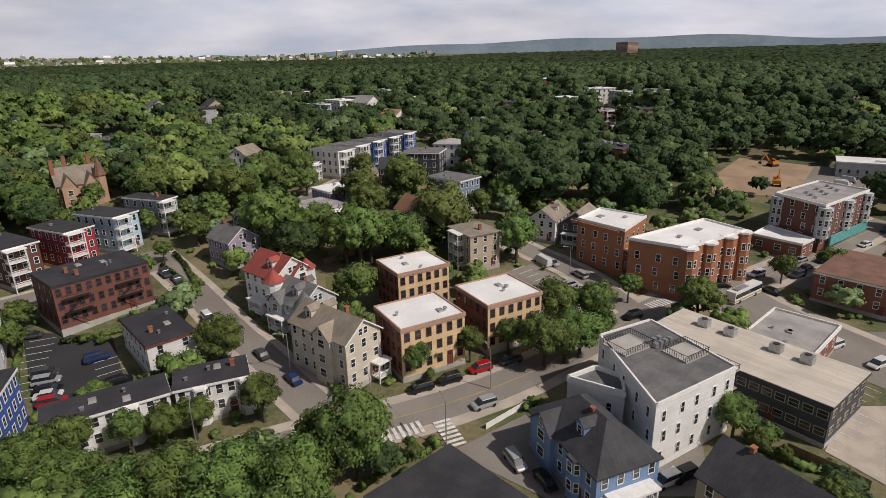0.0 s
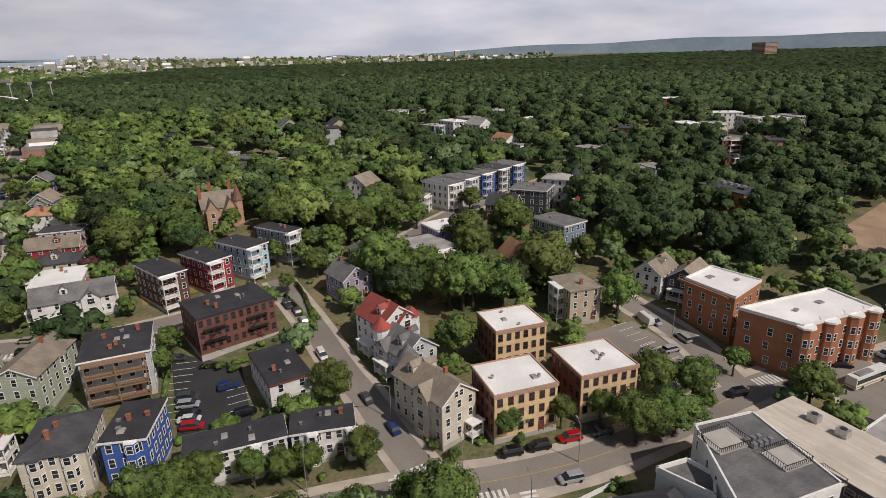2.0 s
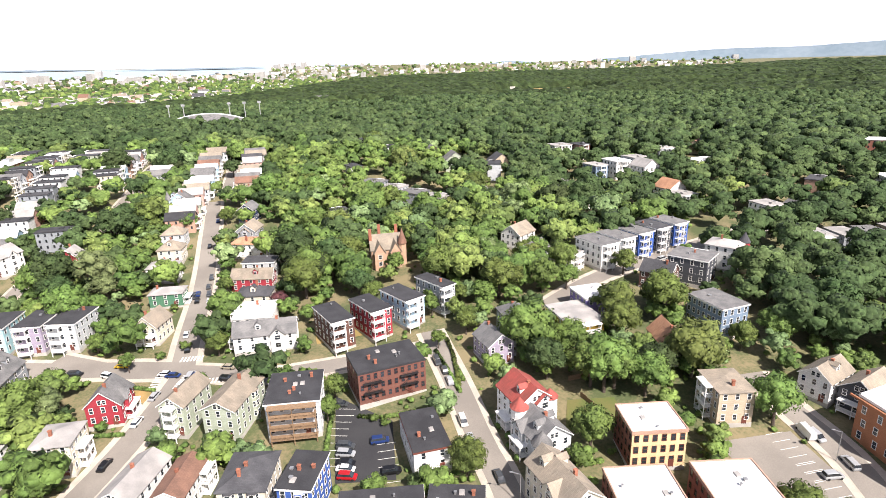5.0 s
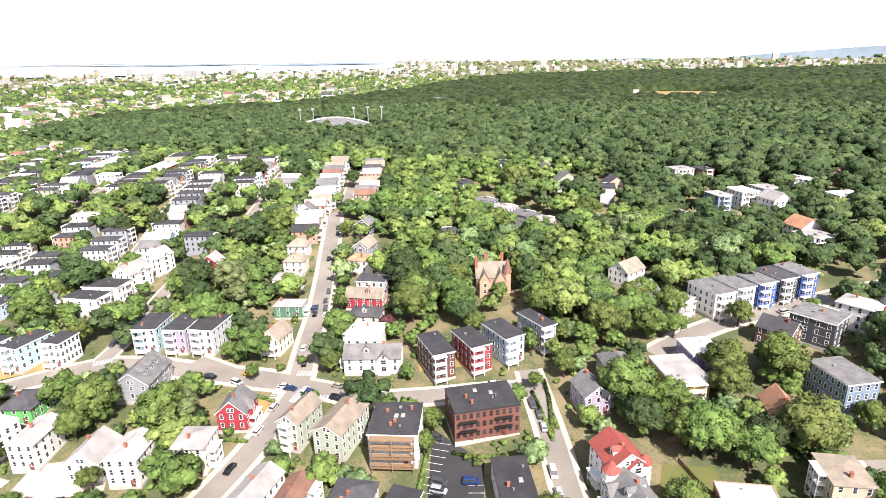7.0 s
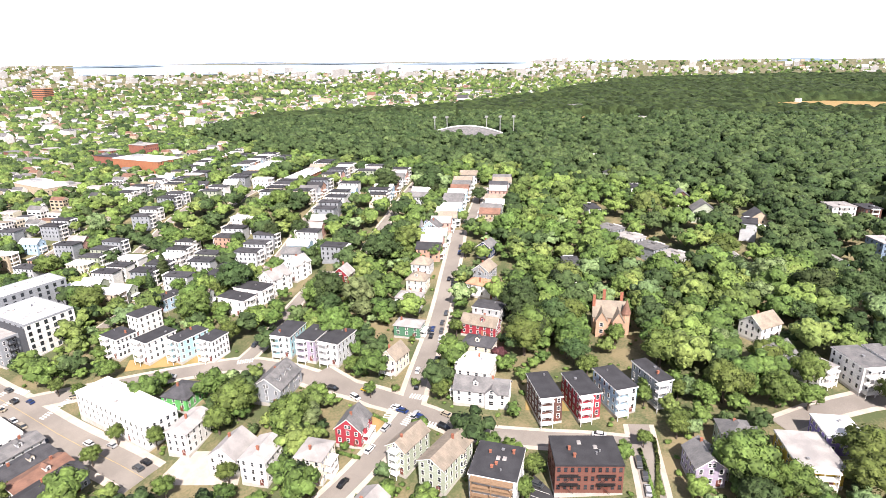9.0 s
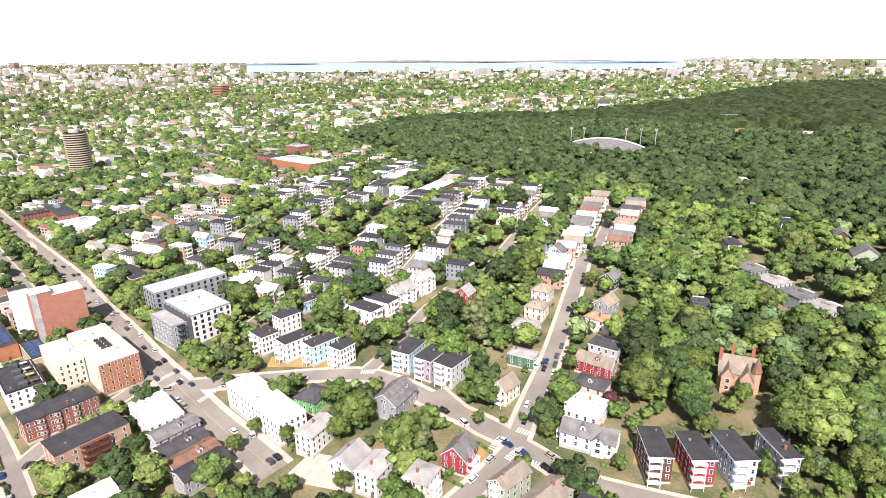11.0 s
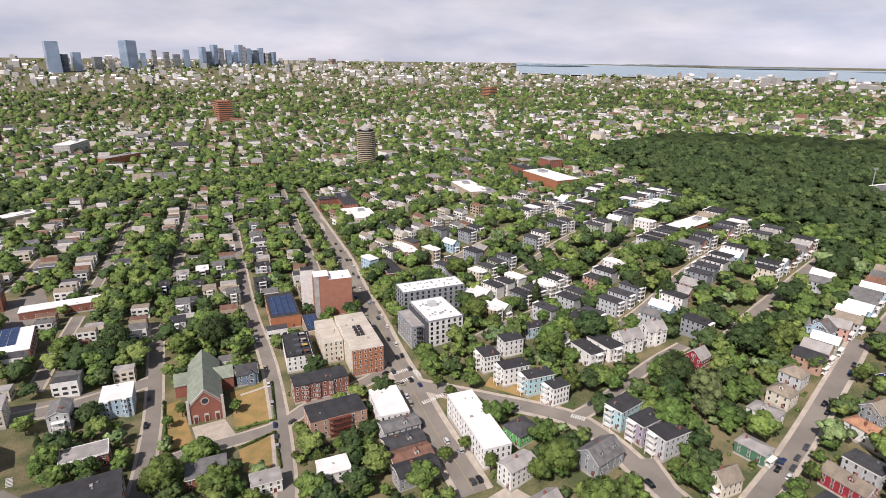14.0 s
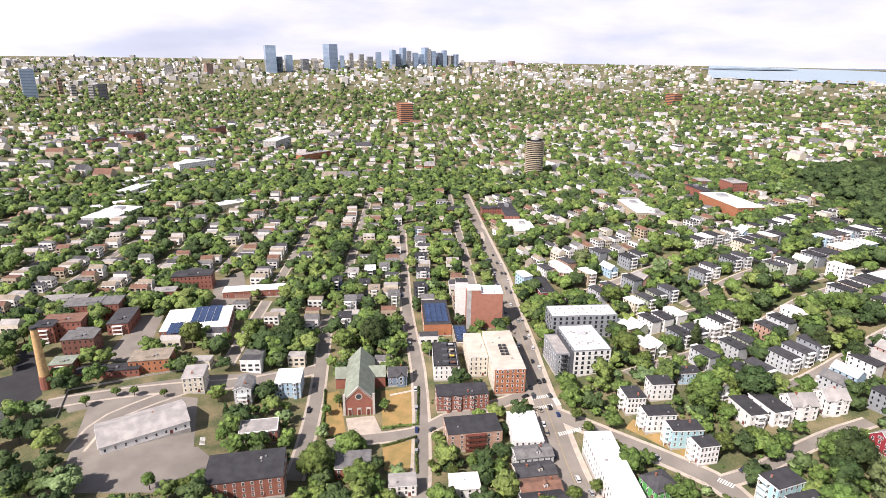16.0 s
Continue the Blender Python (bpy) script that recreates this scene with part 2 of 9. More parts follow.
GLASS = mat("window_glass", (0.035, 0.042, 0.05), (0.02, 0.024, 0.03), 0.8, 0.08, spec=0.8, vary=0.4)
# paler and bluer than the glass itself, to carry distance haze
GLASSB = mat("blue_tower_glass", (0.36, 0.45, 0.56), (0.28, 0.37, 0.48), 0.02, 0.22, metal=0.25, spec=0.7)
SOLAR = mat("solar_cells", (0.05, 0.08, 0.16), (0.03, 0.05, 0.11), 1.0, 0.15, kind="seams", spec=0.8)
ASPHALT = mat("asphalt", (0.24, 0.217, 0.187), (0.185, 0.166, 0.144), 0.08, 0.92, bump=0.2, fine=3, vary=0)
LOT = mat("dark_car_park_asphalt", (0.036, 0.036, 0.038), (0.026, 0.026, 0.029), 0.1, 0.92, bump=0.2, fine=3, vary=0)
WALK = mat("pavement_concrete", (0.46, 0.40, 0.33), (0.36, 0.32, 0.27), 0.3, 0.9, bump=0.15, fine=4, vary=0)
PAINT = mat("road_paint", (0.72, 0.71, 0.67), (0.5, 0.49, 0.46), 1.0, 0.7, vary=0)
YPAINT = mat("yellow_road_paint", (0.48, 0.35, 0.12), None, 1.0, 0.7, vary=0)
LAWN = mat("lawn", (0.075, 0.115, 0.025), (0.13, 0.12, 0.04), 0.12, 0.95, bump=0.5, fine=5, vary=0)
DRY = mat("dry_grass", (0.34, 0.22, 0.085), (0.22, 0.17, 0.06), 0.15, 0.95, bump=0.5, fine=5, vary=0)
EARTH = mat("bare_earth", (0.36, 0.25, 0.16), (0.25, 0.18, 0.12), 0.1, 0.95, bump=0.6, fine=2, vary=0)
GROUND = mat("ground_cover", (0.07, 0.088, 0.034), (0.2, 0.165, 0.09), 0.07, 0.95, bump=0.4, fine=1.2, vary=0)
WOOD = mat("weathered_wood", (0.26, 0.17, 0.1), None, 2, 0.8)
BARK = mat("bark", (0.09, 0.07, 0.055), None, 3, 0.95, bump=0.5)
LEAF = mat("maple_leaves", (0.106, 0.155, 0.036), (0.064, 0.1, 0.024), 0.12, 0.75, bump=0.9, deep=0.7, kind="leaf", vary=0.22, fine=1.3, spec=0.22)
LEAF_L = mat("pale_green_leaves", (0.15, 0.196, 0.08), (0.104, 0.145, 0.056), 0.12, 0.75, bump=0.9, deep=0.7, kind="leaf", vary=0.2, fine=1.3, spec=0.22)
LEAF_Y = mat("yellow_green_leaves", (0.126, 0.155, 0.04), (0.088, 0.116, 0.031), 0.12, 0.75, bump=0.9, deep=0.7, kind="leaf", vary=0.2, fine=1.3, spec=0.22)
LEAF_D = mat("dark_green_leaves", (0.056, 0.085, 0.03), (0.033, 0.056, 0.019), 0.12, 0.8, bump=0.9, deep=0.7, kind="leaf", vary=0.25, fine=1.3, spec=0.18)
LEAF_P = mat("copper_leaves", (0.07, 0.022, 0.024), None, 0.25, 0.8, kind="leaf", vary=0.1, fine=2)
HEDGE = mat("hedge_leaves", (0.06, 0.1, 0.02), (0.04, 0.07, 0.014), 0.6, 0.85, bump=0.8, fine=5)
# the sky's reflection is put into the water as a pale blue base
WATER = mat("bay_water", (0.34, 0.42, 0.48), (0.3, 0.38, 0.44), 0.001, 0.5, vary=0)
# blue-grey base: distance haze painted into the woods of hills and islands
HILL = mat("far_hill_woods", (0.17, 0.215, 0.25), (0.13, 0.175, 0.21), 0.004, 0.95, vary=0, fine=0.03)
# cloud shade over the park is mixed into this darker green
CANOPY = mat("woodland_canopy", (0.04, 0.058, 0.02), (0.02, 0.033, 0.012), 0.045, 0.9, bump=1.0, deep=1.5, fine=0.35, vary=0, spec=0.12, kind="crowns")
SHOP = mat("turquoise_paint", (0.12, 0.38, 0.36), (0.08, 0.28, 0.27), 0.8, 0.6)
DIGGER = mat("orange_machine_paint", (0.55, 0.2, 0.02), (0.42, 0.15, 0.02), 1.5, 0.45)
RUSSET = wall("russet_brick", (0.33, 0.15, 0.105), "brick")
TYRE = mat("tyre_rubber", (0.02, 0.02, 0.02), None, 3, 0.9)


# ---- mesh helpers ----
def box(bm, x0, x1, y0, y1, z0, z1, taper=0.0):
    t = taper
    vs = [bm.verts.new(p) for p in ((x0, y0, z0), (x1, y0, z0), (x1, y1, z0), (x0, y1, z0),
          (x0 + t, y0 + t, z1), (x1 - t, y0 + t, z1), (x1 - t, y1 - t, z1), (x0 + t, y1 - t, z1))]
    for f in ((3, 2, 1, 0), (4, 5, 6, 7), (0, 1, 5, 4), (1, 2, 6, 5), (2, 3, 7, 6), (3, 0, 4, 7)):
        bm.faces.new([vs[i] for i in f])
    return bm


def prism(bm, poly, z0, z1, scale=1.0, cx=0.0, cy=0.0):
    """An upright prism over a polygon, counter-clockwise, narrowing to scale round (cx, cy) at its top."""
    lo = [bm.verts.new((x, y, z0)) for x, y in poly]
    hi = [bm.verts.new((cx + (x - cx) * scale, cy + (y - cy) * scale, z1)) for x, y in poly]
    bm.faces.new(lo[::-1])
    if scale > 0.02:
        bm.faces.new(hi)
    k = len(poly)
    for i in range(k):
        bm.faces.new((lo[i], lo[(i + 1) % k], hi[(i + 1) % k], hi[i]))
    return bm


def ring(r, n, cx=0.0, cy=0.0, a0=0.0):
    return [(cx + r * math.cos(a0 + math.tau * i / n), cy + r * math.sin(a0 + math.tau * i / n)) for i in range(n)]


def B():
    return bmesh.new()


def mesh_of(name, bm, *materials):
    me = bpy.data.meshes.new(name)
    bmesh.ops.recalc_face_normals(bm, faces=bm.faces) if len(bm.faces) < 600 else None
    bm.to_mesh(me)
    bm.free()
    for m in materials:
        me.materials.append(m)
    return me


def part(name, bm, material, parent, label="", m=None):
    """Links a bmesh, or a mesh that is shared, as one object under a thing or a part."""
    me = bm if isinstance(bm, bpy.types.Mesh) else mesh_of(name, bm, material)
    ob = new(name, me)
    ob.parent = parent
    if m is not None:
        ob.matrix_basis = m
    return tagged(ob, label) if label else ob


def thing(name, m, label, category, group="", kind=""):
    ob = new(name)
    ob.matrix_basis = m
    ob.empty_display_size = 0.5
    return tagged(ob, label, category, group, kind)


# ---- ground ----
# hill heights: place and level
LEVELS = [(0, 95, 0), (40, 135, 0), (-67, 83, 1), (-95, 130, 6), (-120, 125, 5), (-120, 183, 12),
        (-148, 146, 9), (-30, 158, 9), (-32, 210, 12), (6, 176, 7), (-227, 132, 10), (-205, 92, 0),
        (-246, 80, 5), (-244, 46, 0), (-298, 65, 3), (-365, 26, -7), (-290, -45, -11), (-228, -24, -14),
        (-236, -102, -15), (-355, -106, -11), (40, 60, 0), (-60, 40, -2), (-130, 30, -6),
        (-237, 210, 20), (-45, 228, 20), (-14, 245, 21), (75, 221, 11), (-126, 196, 14), (-73, 215, 18), (-269, 210, 22), (-238, 130, 13)]
# the height that the land reaches away from the near streets, and of the far rim, by bearing
UPLAND = [(-60, 16), (-25, 24), (-10, 27), (10, 28), (45, 28), (58, 30), (66, 27), (73, 23), (80, 17), (88, 10), (95, 0), (102, -8), (115, -8), (135, -3), (150, 0), (200, 0)]
RIM = [(-60, 70), (0, 74), (20, 82), (40, 100), (60, 118), (80, 136), (105, 152), (150, 160)]


def between(table, a):
    if a <= table[0][0]:
        return table[0][1]
    for (a0, v0), (a1, v1) in zip(table, table[1:]):
        if a <= a1:
            return v0 + (v1 - v0) * (a - a0) / (a1 - a0)
    return table[-1][1]


def smooth(lo, hi, v):
    k = max(0.0, min(1.0, (v - lo) / (hi - lo)))
    return k * k * (3 - 2 * k)


def ground_z(x, y):
    r = math.hypot(x, y)
    az = math.degrees(math.atan2(-x, y))
    az = az + 360 if az < -120 else az
    a, b = 0.25 * between(UPLAND, az) * smooth(185, 430, r) * (1 - 0.8 * smooth(1100, 3600, r)), 0.25
    if r < 900:
        for cx, cy, cz in LEVELS:
            w = math.exp(-((x - cx) ** 2 + (y - cy) ** 2) / 3200)
            a += w * cz
            b += w
    z = a / b
    if r > 900:
        k = min(1, (r - 900) / 4000)
        z += between(RIM, az) * k * k
    return z


def drape(name, pts, width, lift, material, parent=None, skirt=0.0, step=4.0, label=""):
    """A strip of a width along a line of places, laid on the ground, with sides that go down by skirt."""
    line = []
    for (ax, ay), (bx, by) in zip(pts, pts[1:]):
        n = max(1, int(math.hypot(bx - ax, by - ay) / step))
        line += [(ax + (bx - ax) * i / n, ay + (by - ay) * i / n) for i in range(n)]
    line.append(pts[-1])
    bm, rows = B(), []
    for i, (x, y) in enumerate(line):
        px, py = line[max(0, i - 1)]
        qx, qy = line[min(len(line) - 1, i + 1)]
        d = math.hypot(qx - px, qy - py) or 1
        nx, ny = -(qy - py) / d, (qx - px) / d
        row = []
        for s in ((-0.5, -0.5, -0.17, 0.17, 0.5, 0.5) if skirt else (-0.5, -0.17, 0.17, 0.5)):
            wx, wy = x + nx * width * s, y + ny * width * s
            row.append([wx, wy, ground_z(wx, wy) + lift])
        if skirt:
            row[0][2] -= skirt
            row[-1][2] -= skirt
        rows.append([bm.verts.new(p) for p in row])
    for a, b in zip(rows, rows[1:]):
        for k in range(len(a) - 1):
            bm.faces.new((a[k], a[k + 1], b[k + 1], b[k]))
    ob = part(name, bm, material, parent, label)
    return ob


def sheet(name, poly, lift, material, parent=None, label="", step=5.0):
    """A flat-lying sheet over a convex four-cornered patch of ground."""
    (ax, ay), (bx, by), (cx, cy), (dx, dy) = poly
    n = max(2, int(max(math.hypot(bx - ax, by - ay), math.hypot(cx - dx, cy - dy)) / step))
    k = max(2, int(max(math.hypot(dx - ax, dy - ay), math.hypot(cx - bx, cy - by)) / step))
    bm, rows = B(), []
    for j in range(k + 1):
        v = j / k
        row = []
        for i in range(n + 1):
            u = i / n
            x = (ax * (1 - u) + bx * u) * (1 - v) + (dx * (1 - u) + cx * u) * v
            y = (ay * (1 - u) + by * u) * (1 - v) + (dy * (1 - u) + cy * u) * v
            row.append(bm.verts.new((x, y, ground_z(x, y) + lift)))
        rows.append(row)
    for a, b in zip(rows, rows[1:]):
        for i in range(n):
            bm.faces.new((a[i], a[i + 1], b[i + 1], b[i]))
    return part(name, bm, material, parent, label)


def axis(lo, hi, step):
    mid = list(np.arange(lo, hi + 0.1, step))
    out, d, v = [], step, mid[-1]
    while v < 4950:
        d *= 1.13
        v += d
        out.append(min(v, 4950))
    low, d, v = [], step, mid[0]
    while v > -4950:
        d *= 1.13
        v -= d
        low.append(max(v, -4950))
    return low[::-1] + mid + out


gx, gy = axis(-480, 130, 5.0), axis(-250, 320, 5.0)
verts = [(x, y, ground_z(x, y)) for y in gy for x in gx]
faces = [(j * len(gx) + i, j * len(gx) + i + 1, (j + 1) * len(gx) + i + 1, (j + 1) * len(gx) + i)
         for j in range(len(gy) - 1) for i in range(len(gx) - 1)]
gme = bpy.data.meshes.new("ground")
gme.from_pydata(verts, [], faces)
gme.polygons.foreach_set("use_smooth", [True] * len(faces))
gme.materials.append(GROUND)
tagged(new("ground", gme), "uneven ground of grass, dry lawn and bare soil", "ground", kind="structure")

# ---- kinds of things ----
FOOT = []          # footprints: x, y, radius, kept free of trees
WIN = {}


def win_mesh(w, h, frame=None):
    """One sash window: a proud frame, a recessed pane and a meeting rail. It looks to -y, with its foot at z = 0."""
    frame = frame or TRIM
    key = (round(w, 2), round(h, 2), frame.name)
    if key in WIN:
        return WIN[key]
    f, o, i = 0.11, -0.07, -0.015
    X, Z, m0, m1 = w / 2, h, h * 0.5 - 0.04, h * 0.5 + 0.04
    vs = [(-X - f, o, -f), (X + f, o, -f), (X + f, o, Z + f), (-X - f, o, Z + f),
          (-X, o, 0), (X, o, 0), (X, o, Z), (-X, o, Z),
          (-X - f, 0.02, -f), (X + f, 0.02, -f), (X + f, 0.02, Z + f), (-X - f, 0.02, Z + f),
          (-X, i, 0), (X, i, 0), (X, i, Z), (-X, i, Z), (-X, i, m0), (X, i, m0), (X, i, m1), (-X, i, m1)]
    fs = [(0, 1, 5, 4), (1, 2, 6, 5), (2, 3, 7, 6), (3, 0, 4, 7), (8, 9, 1, 0), (9, 10, 2, 1), (10, 11, 3, 2), (11, 8, 0, 3),
          (4, 5, 13, 12), (5, 6, 14, 18, 17, 13), (6, 7, 15, 14), (7, 4, 12, 16, 19, 15), (12, 13, 17, 16), (19, 18, 14, 15), (16, 17, 18, 19)]
    me = bpy.data.meshes.new("window")
    me.from_pydata(vs, [], fs)
    me.materials.append(frame)
    me.materials.append(GLASS)
    me.polygons[12].material_index = me.polygons[13].material_index = 1
    WIN[key] = me
    return me


SIDES = {"f": 0, "r": 90, "b": 180, "l": 270}


def side_pose(w, d, side, u, z, out=0.0):
    """A pose on one wall of a block w by d, u metres along it from its middle, seen from outside left to right."""
    a = SIDES[side]
    half = (d if side in "fb" else w) / 2 + out
    c, s = math.cos(radians(a)), math.sin(radians(a))
    return pose(u * c + half * s, u * s - half * c, z, 0, 0, a)


def twin_mesh(w, h, frame, gap):
    """Two sash windows in one twin frame, a fixed distance apart."""
    one = win_mesh(w, h, frame)
    key = (one.name, round(gap, 1))
    if key not in WIN:
        vs = [v.co[:] for v in one.vertices]
        fs = [tuple(p.vertices) for p in one.polygons]
        n, g2 = len(vs), round(gap, 1) / 2
        me = bpy.data.meshes.new("window")
        me.from_pydata([(x - g2, y, z) for x, y, z in vs] + [(x + g2, y, z) for x, y, z in vs], [], fs + [tuple(i + n for i in f) for f in fs] + [(9, n + 8, n, 1)])
        for m in one.materials:
            me.materials.append(m)
        me.polygons.foreach_set("material_index", [p.material_index for p in one.polygons] * 2 + [0])
        WIN[key] = me
    return WIN[key]


def hidden_side(house, side):
    """Far houses are left plain on the walls that turn from the walk."""
    x, y = house.matrix_basis.translation[:2]
    a = house.matrix_basis.to_euler().z + radians(SIDES[side] - 90)
    return math.hypot(x, y) > 60 and -(x * math.cos(a) + y * math.sin(a)) < -0.1 * math.hypot(x, y)


def windows(house, w, d, side, n, zs, ww=0.95, wh=1.6, frame=None, span=None, name="window"):
    length = span or (w if side in "fb" else d)
    if n < 1 or hidden_side(house, side):
        return
    me = win_mesh(ww, wh, frame)
    x, y = house.matrix_basis.translation[:2]
    if n >= 4 and n % 2 == 0 and math.hypot(x, y) > 150:
        me, n = twin_mesh(ww, wh, frame, length / n), n // 2
    for z in zs:
        for i in range(n):
            part(name, me, None, house, m=side_pose(w, d, side, (i + 0.5) / n * length - length / 2, z))


CACHE = {}


def chimney(house, x, y, z, h=1.6, s=0.75, material=None):
    bm = box(B(), -s / 2, s / 2, -s / 2 * 0.8, s / 2 * 0.8, -1.5, h)
    box(bm, -s / 2 - 0.08, s / 2 + 0.08, -s * 0.4 - 0.08, s * 0.4 + 0.08, h, h + 0.15)
    return part("chimney", bm, material or BRICK_CH, house, m=pose(x, y, z))


def vent(house, x, y, z, s=0.6, h=0.55, material=None):
    bm = box(B(), -s / 2, s / 2, -s / 2, s / 2, 0, h * 0.75)
    box(bm, -s / 2 - 0.07, s / 2 + 0.07, -s / 2 - 0.07, s / 2 + 0.07, h * 0.75, h)
    return part("roof_vent", bm, material or METAL, house, m=pose(x, y, z))


def skylight(house, x, y, z, w=1.2, l=1.6):
    bm = box(B(), -w / 2, w / 2, -l / 2, l / 2, 0, 0.3, 0.08)
    return part("skylight", bm, ROOF_LG, house, m=pose(x, y, z))


def porch(house, w, d, side, width, u, levels, fh, base, deep=2.0, col=None, roofm=None, top=True):
    """Stacked open porches on one wall: decks, posts, railings and a roof."""
    col = col or TRIM
    for k in range(levels):
        z = base + k * fh
        bm = box(B(), -width / 2, width / 2, -deep, 0, z - 0.25, z)
        p = part("porch_deck", bm, col, house, m=side_pose(w, d, side, u, 0, 0.01))
        bm = B()
        for a, b, c, e in ((-width / 2, width / 2, -deep, -deep + 0.06), (-width / 2, -width / 2 + 0.06, -deep, 0), (width / 2 - 0.06, width / 2, -deep, 0)):
            box(bm, a, b, c, e, z + 0.88, z + 1.0)
            n = max(2, int(max(b - a, e - c) / 0.3))
            for i in range(n):
                t = (i + 0.5) / n
                if b - a > e - c:
                    box(bm, a + (b - a) * t - 0.03, a + (b - a) * t + 0.03, c, e, z + 0.08, z + 0.9)
                else:
                    box(bm, a, b, c + (e - c) * t - 0.03, c + (e - c) * t + 0.03, z + 0.08, z + 0.9)
        part("railing", bm, col, p)
    hgt = base + levels * fh
    for t in (-1, 0, 1) if width > 4.5 else (-1, 1):
        bm = box(B(), -0.1, 0.1, -0.1, 0.1, -1.5, hgt - 0.2)
        part("post", bm, col, house, m=side_pose(w, d, side, u + t * (width / 2 - 0.12), 0, deep - 0.12))
    if top:
        bm = box(B(), -width / 2 - 0.2, width / 2 + 0.2, -deep - 0.2, 0, hgt - 0.3, hgt)
        part("porch_roof", bm, roofm or col, house, m=side_pose(w, d, side, u, 0, 0.01))


def bay(house, w, d, side, u, z0, z1, material, width=2.6, deep=0.9, wins=(), roofm=None):
    """A three-sided bay, with a window on each side at each height in wins."""
    x = width / 2
    poly = [(-x, 0.05), (-x * 0.55, -deep), (x * 0.55, -deep), (x, 0.05)]
    me = part("bay", prism(B(), poly, z0, z1), material, house, m=side_pose(w, d, side, u, 0))
    part("bay_roof", prism(B(), [(px * 1.1, py * 1.12 if py < 0 else py) for px, py in poly], z1, z1 + 0.3, 0.9, 0, -0.2), roofm or TRIM, me)
    for z in wins:
        part("window", win_mesh(0.95, 1.5), None, me, m=pose(0, -deep, z))
        a = math.degrees(math.atan2(deep, x * 0.45))
        part("window", win_mesh(0.6, 1.5), None, me, m=pose(-x * 0.78, -deep / 2, z, 0, 0, -a))
        part("window", win_mesh(0.6, 1.5), None, me, m=pose(x * 0.78, -deep / 2, z, 0, 0, a))


def steps(house, w, d, side, u, base, deep=0.0, width=1.4, col=None):
    n = max(2, round(base / 0.18))
    bm = B()
    for i in range(n):
        box(bm, -width / 2, width / 2, -deep - (n - i) * 0.28, -deep, base * (i / n) - 0.25, base * (i + 1) / n)
    part("front_steps", bm, col or CONC, house, m=side_pose(w, d, side, u, 0))


def door(house, w, d, side, u, z, col=None):
    key = ("door", (col or BTRIM).name)
    if key not in CACHE:
        bm = box(B(), -0.5, 0.5, -0.06, 0.02, 0, 2.1)
        box(bm, -0.62, -0.5, -0.09, 0.02, 0, 2.22)
        box(bm, 0.5, 0.62, -0.09, 0.02, 0, 2.22)
        box(bm, -0.62, 0.62, -0.09, 0.02, 2.1, 2.24)
        CACHE[key] = mesh_of("door", bm, col or BTRIM)
    part("door", CACHE[key], None, house, m=side_pose(w, d, side, u, z))


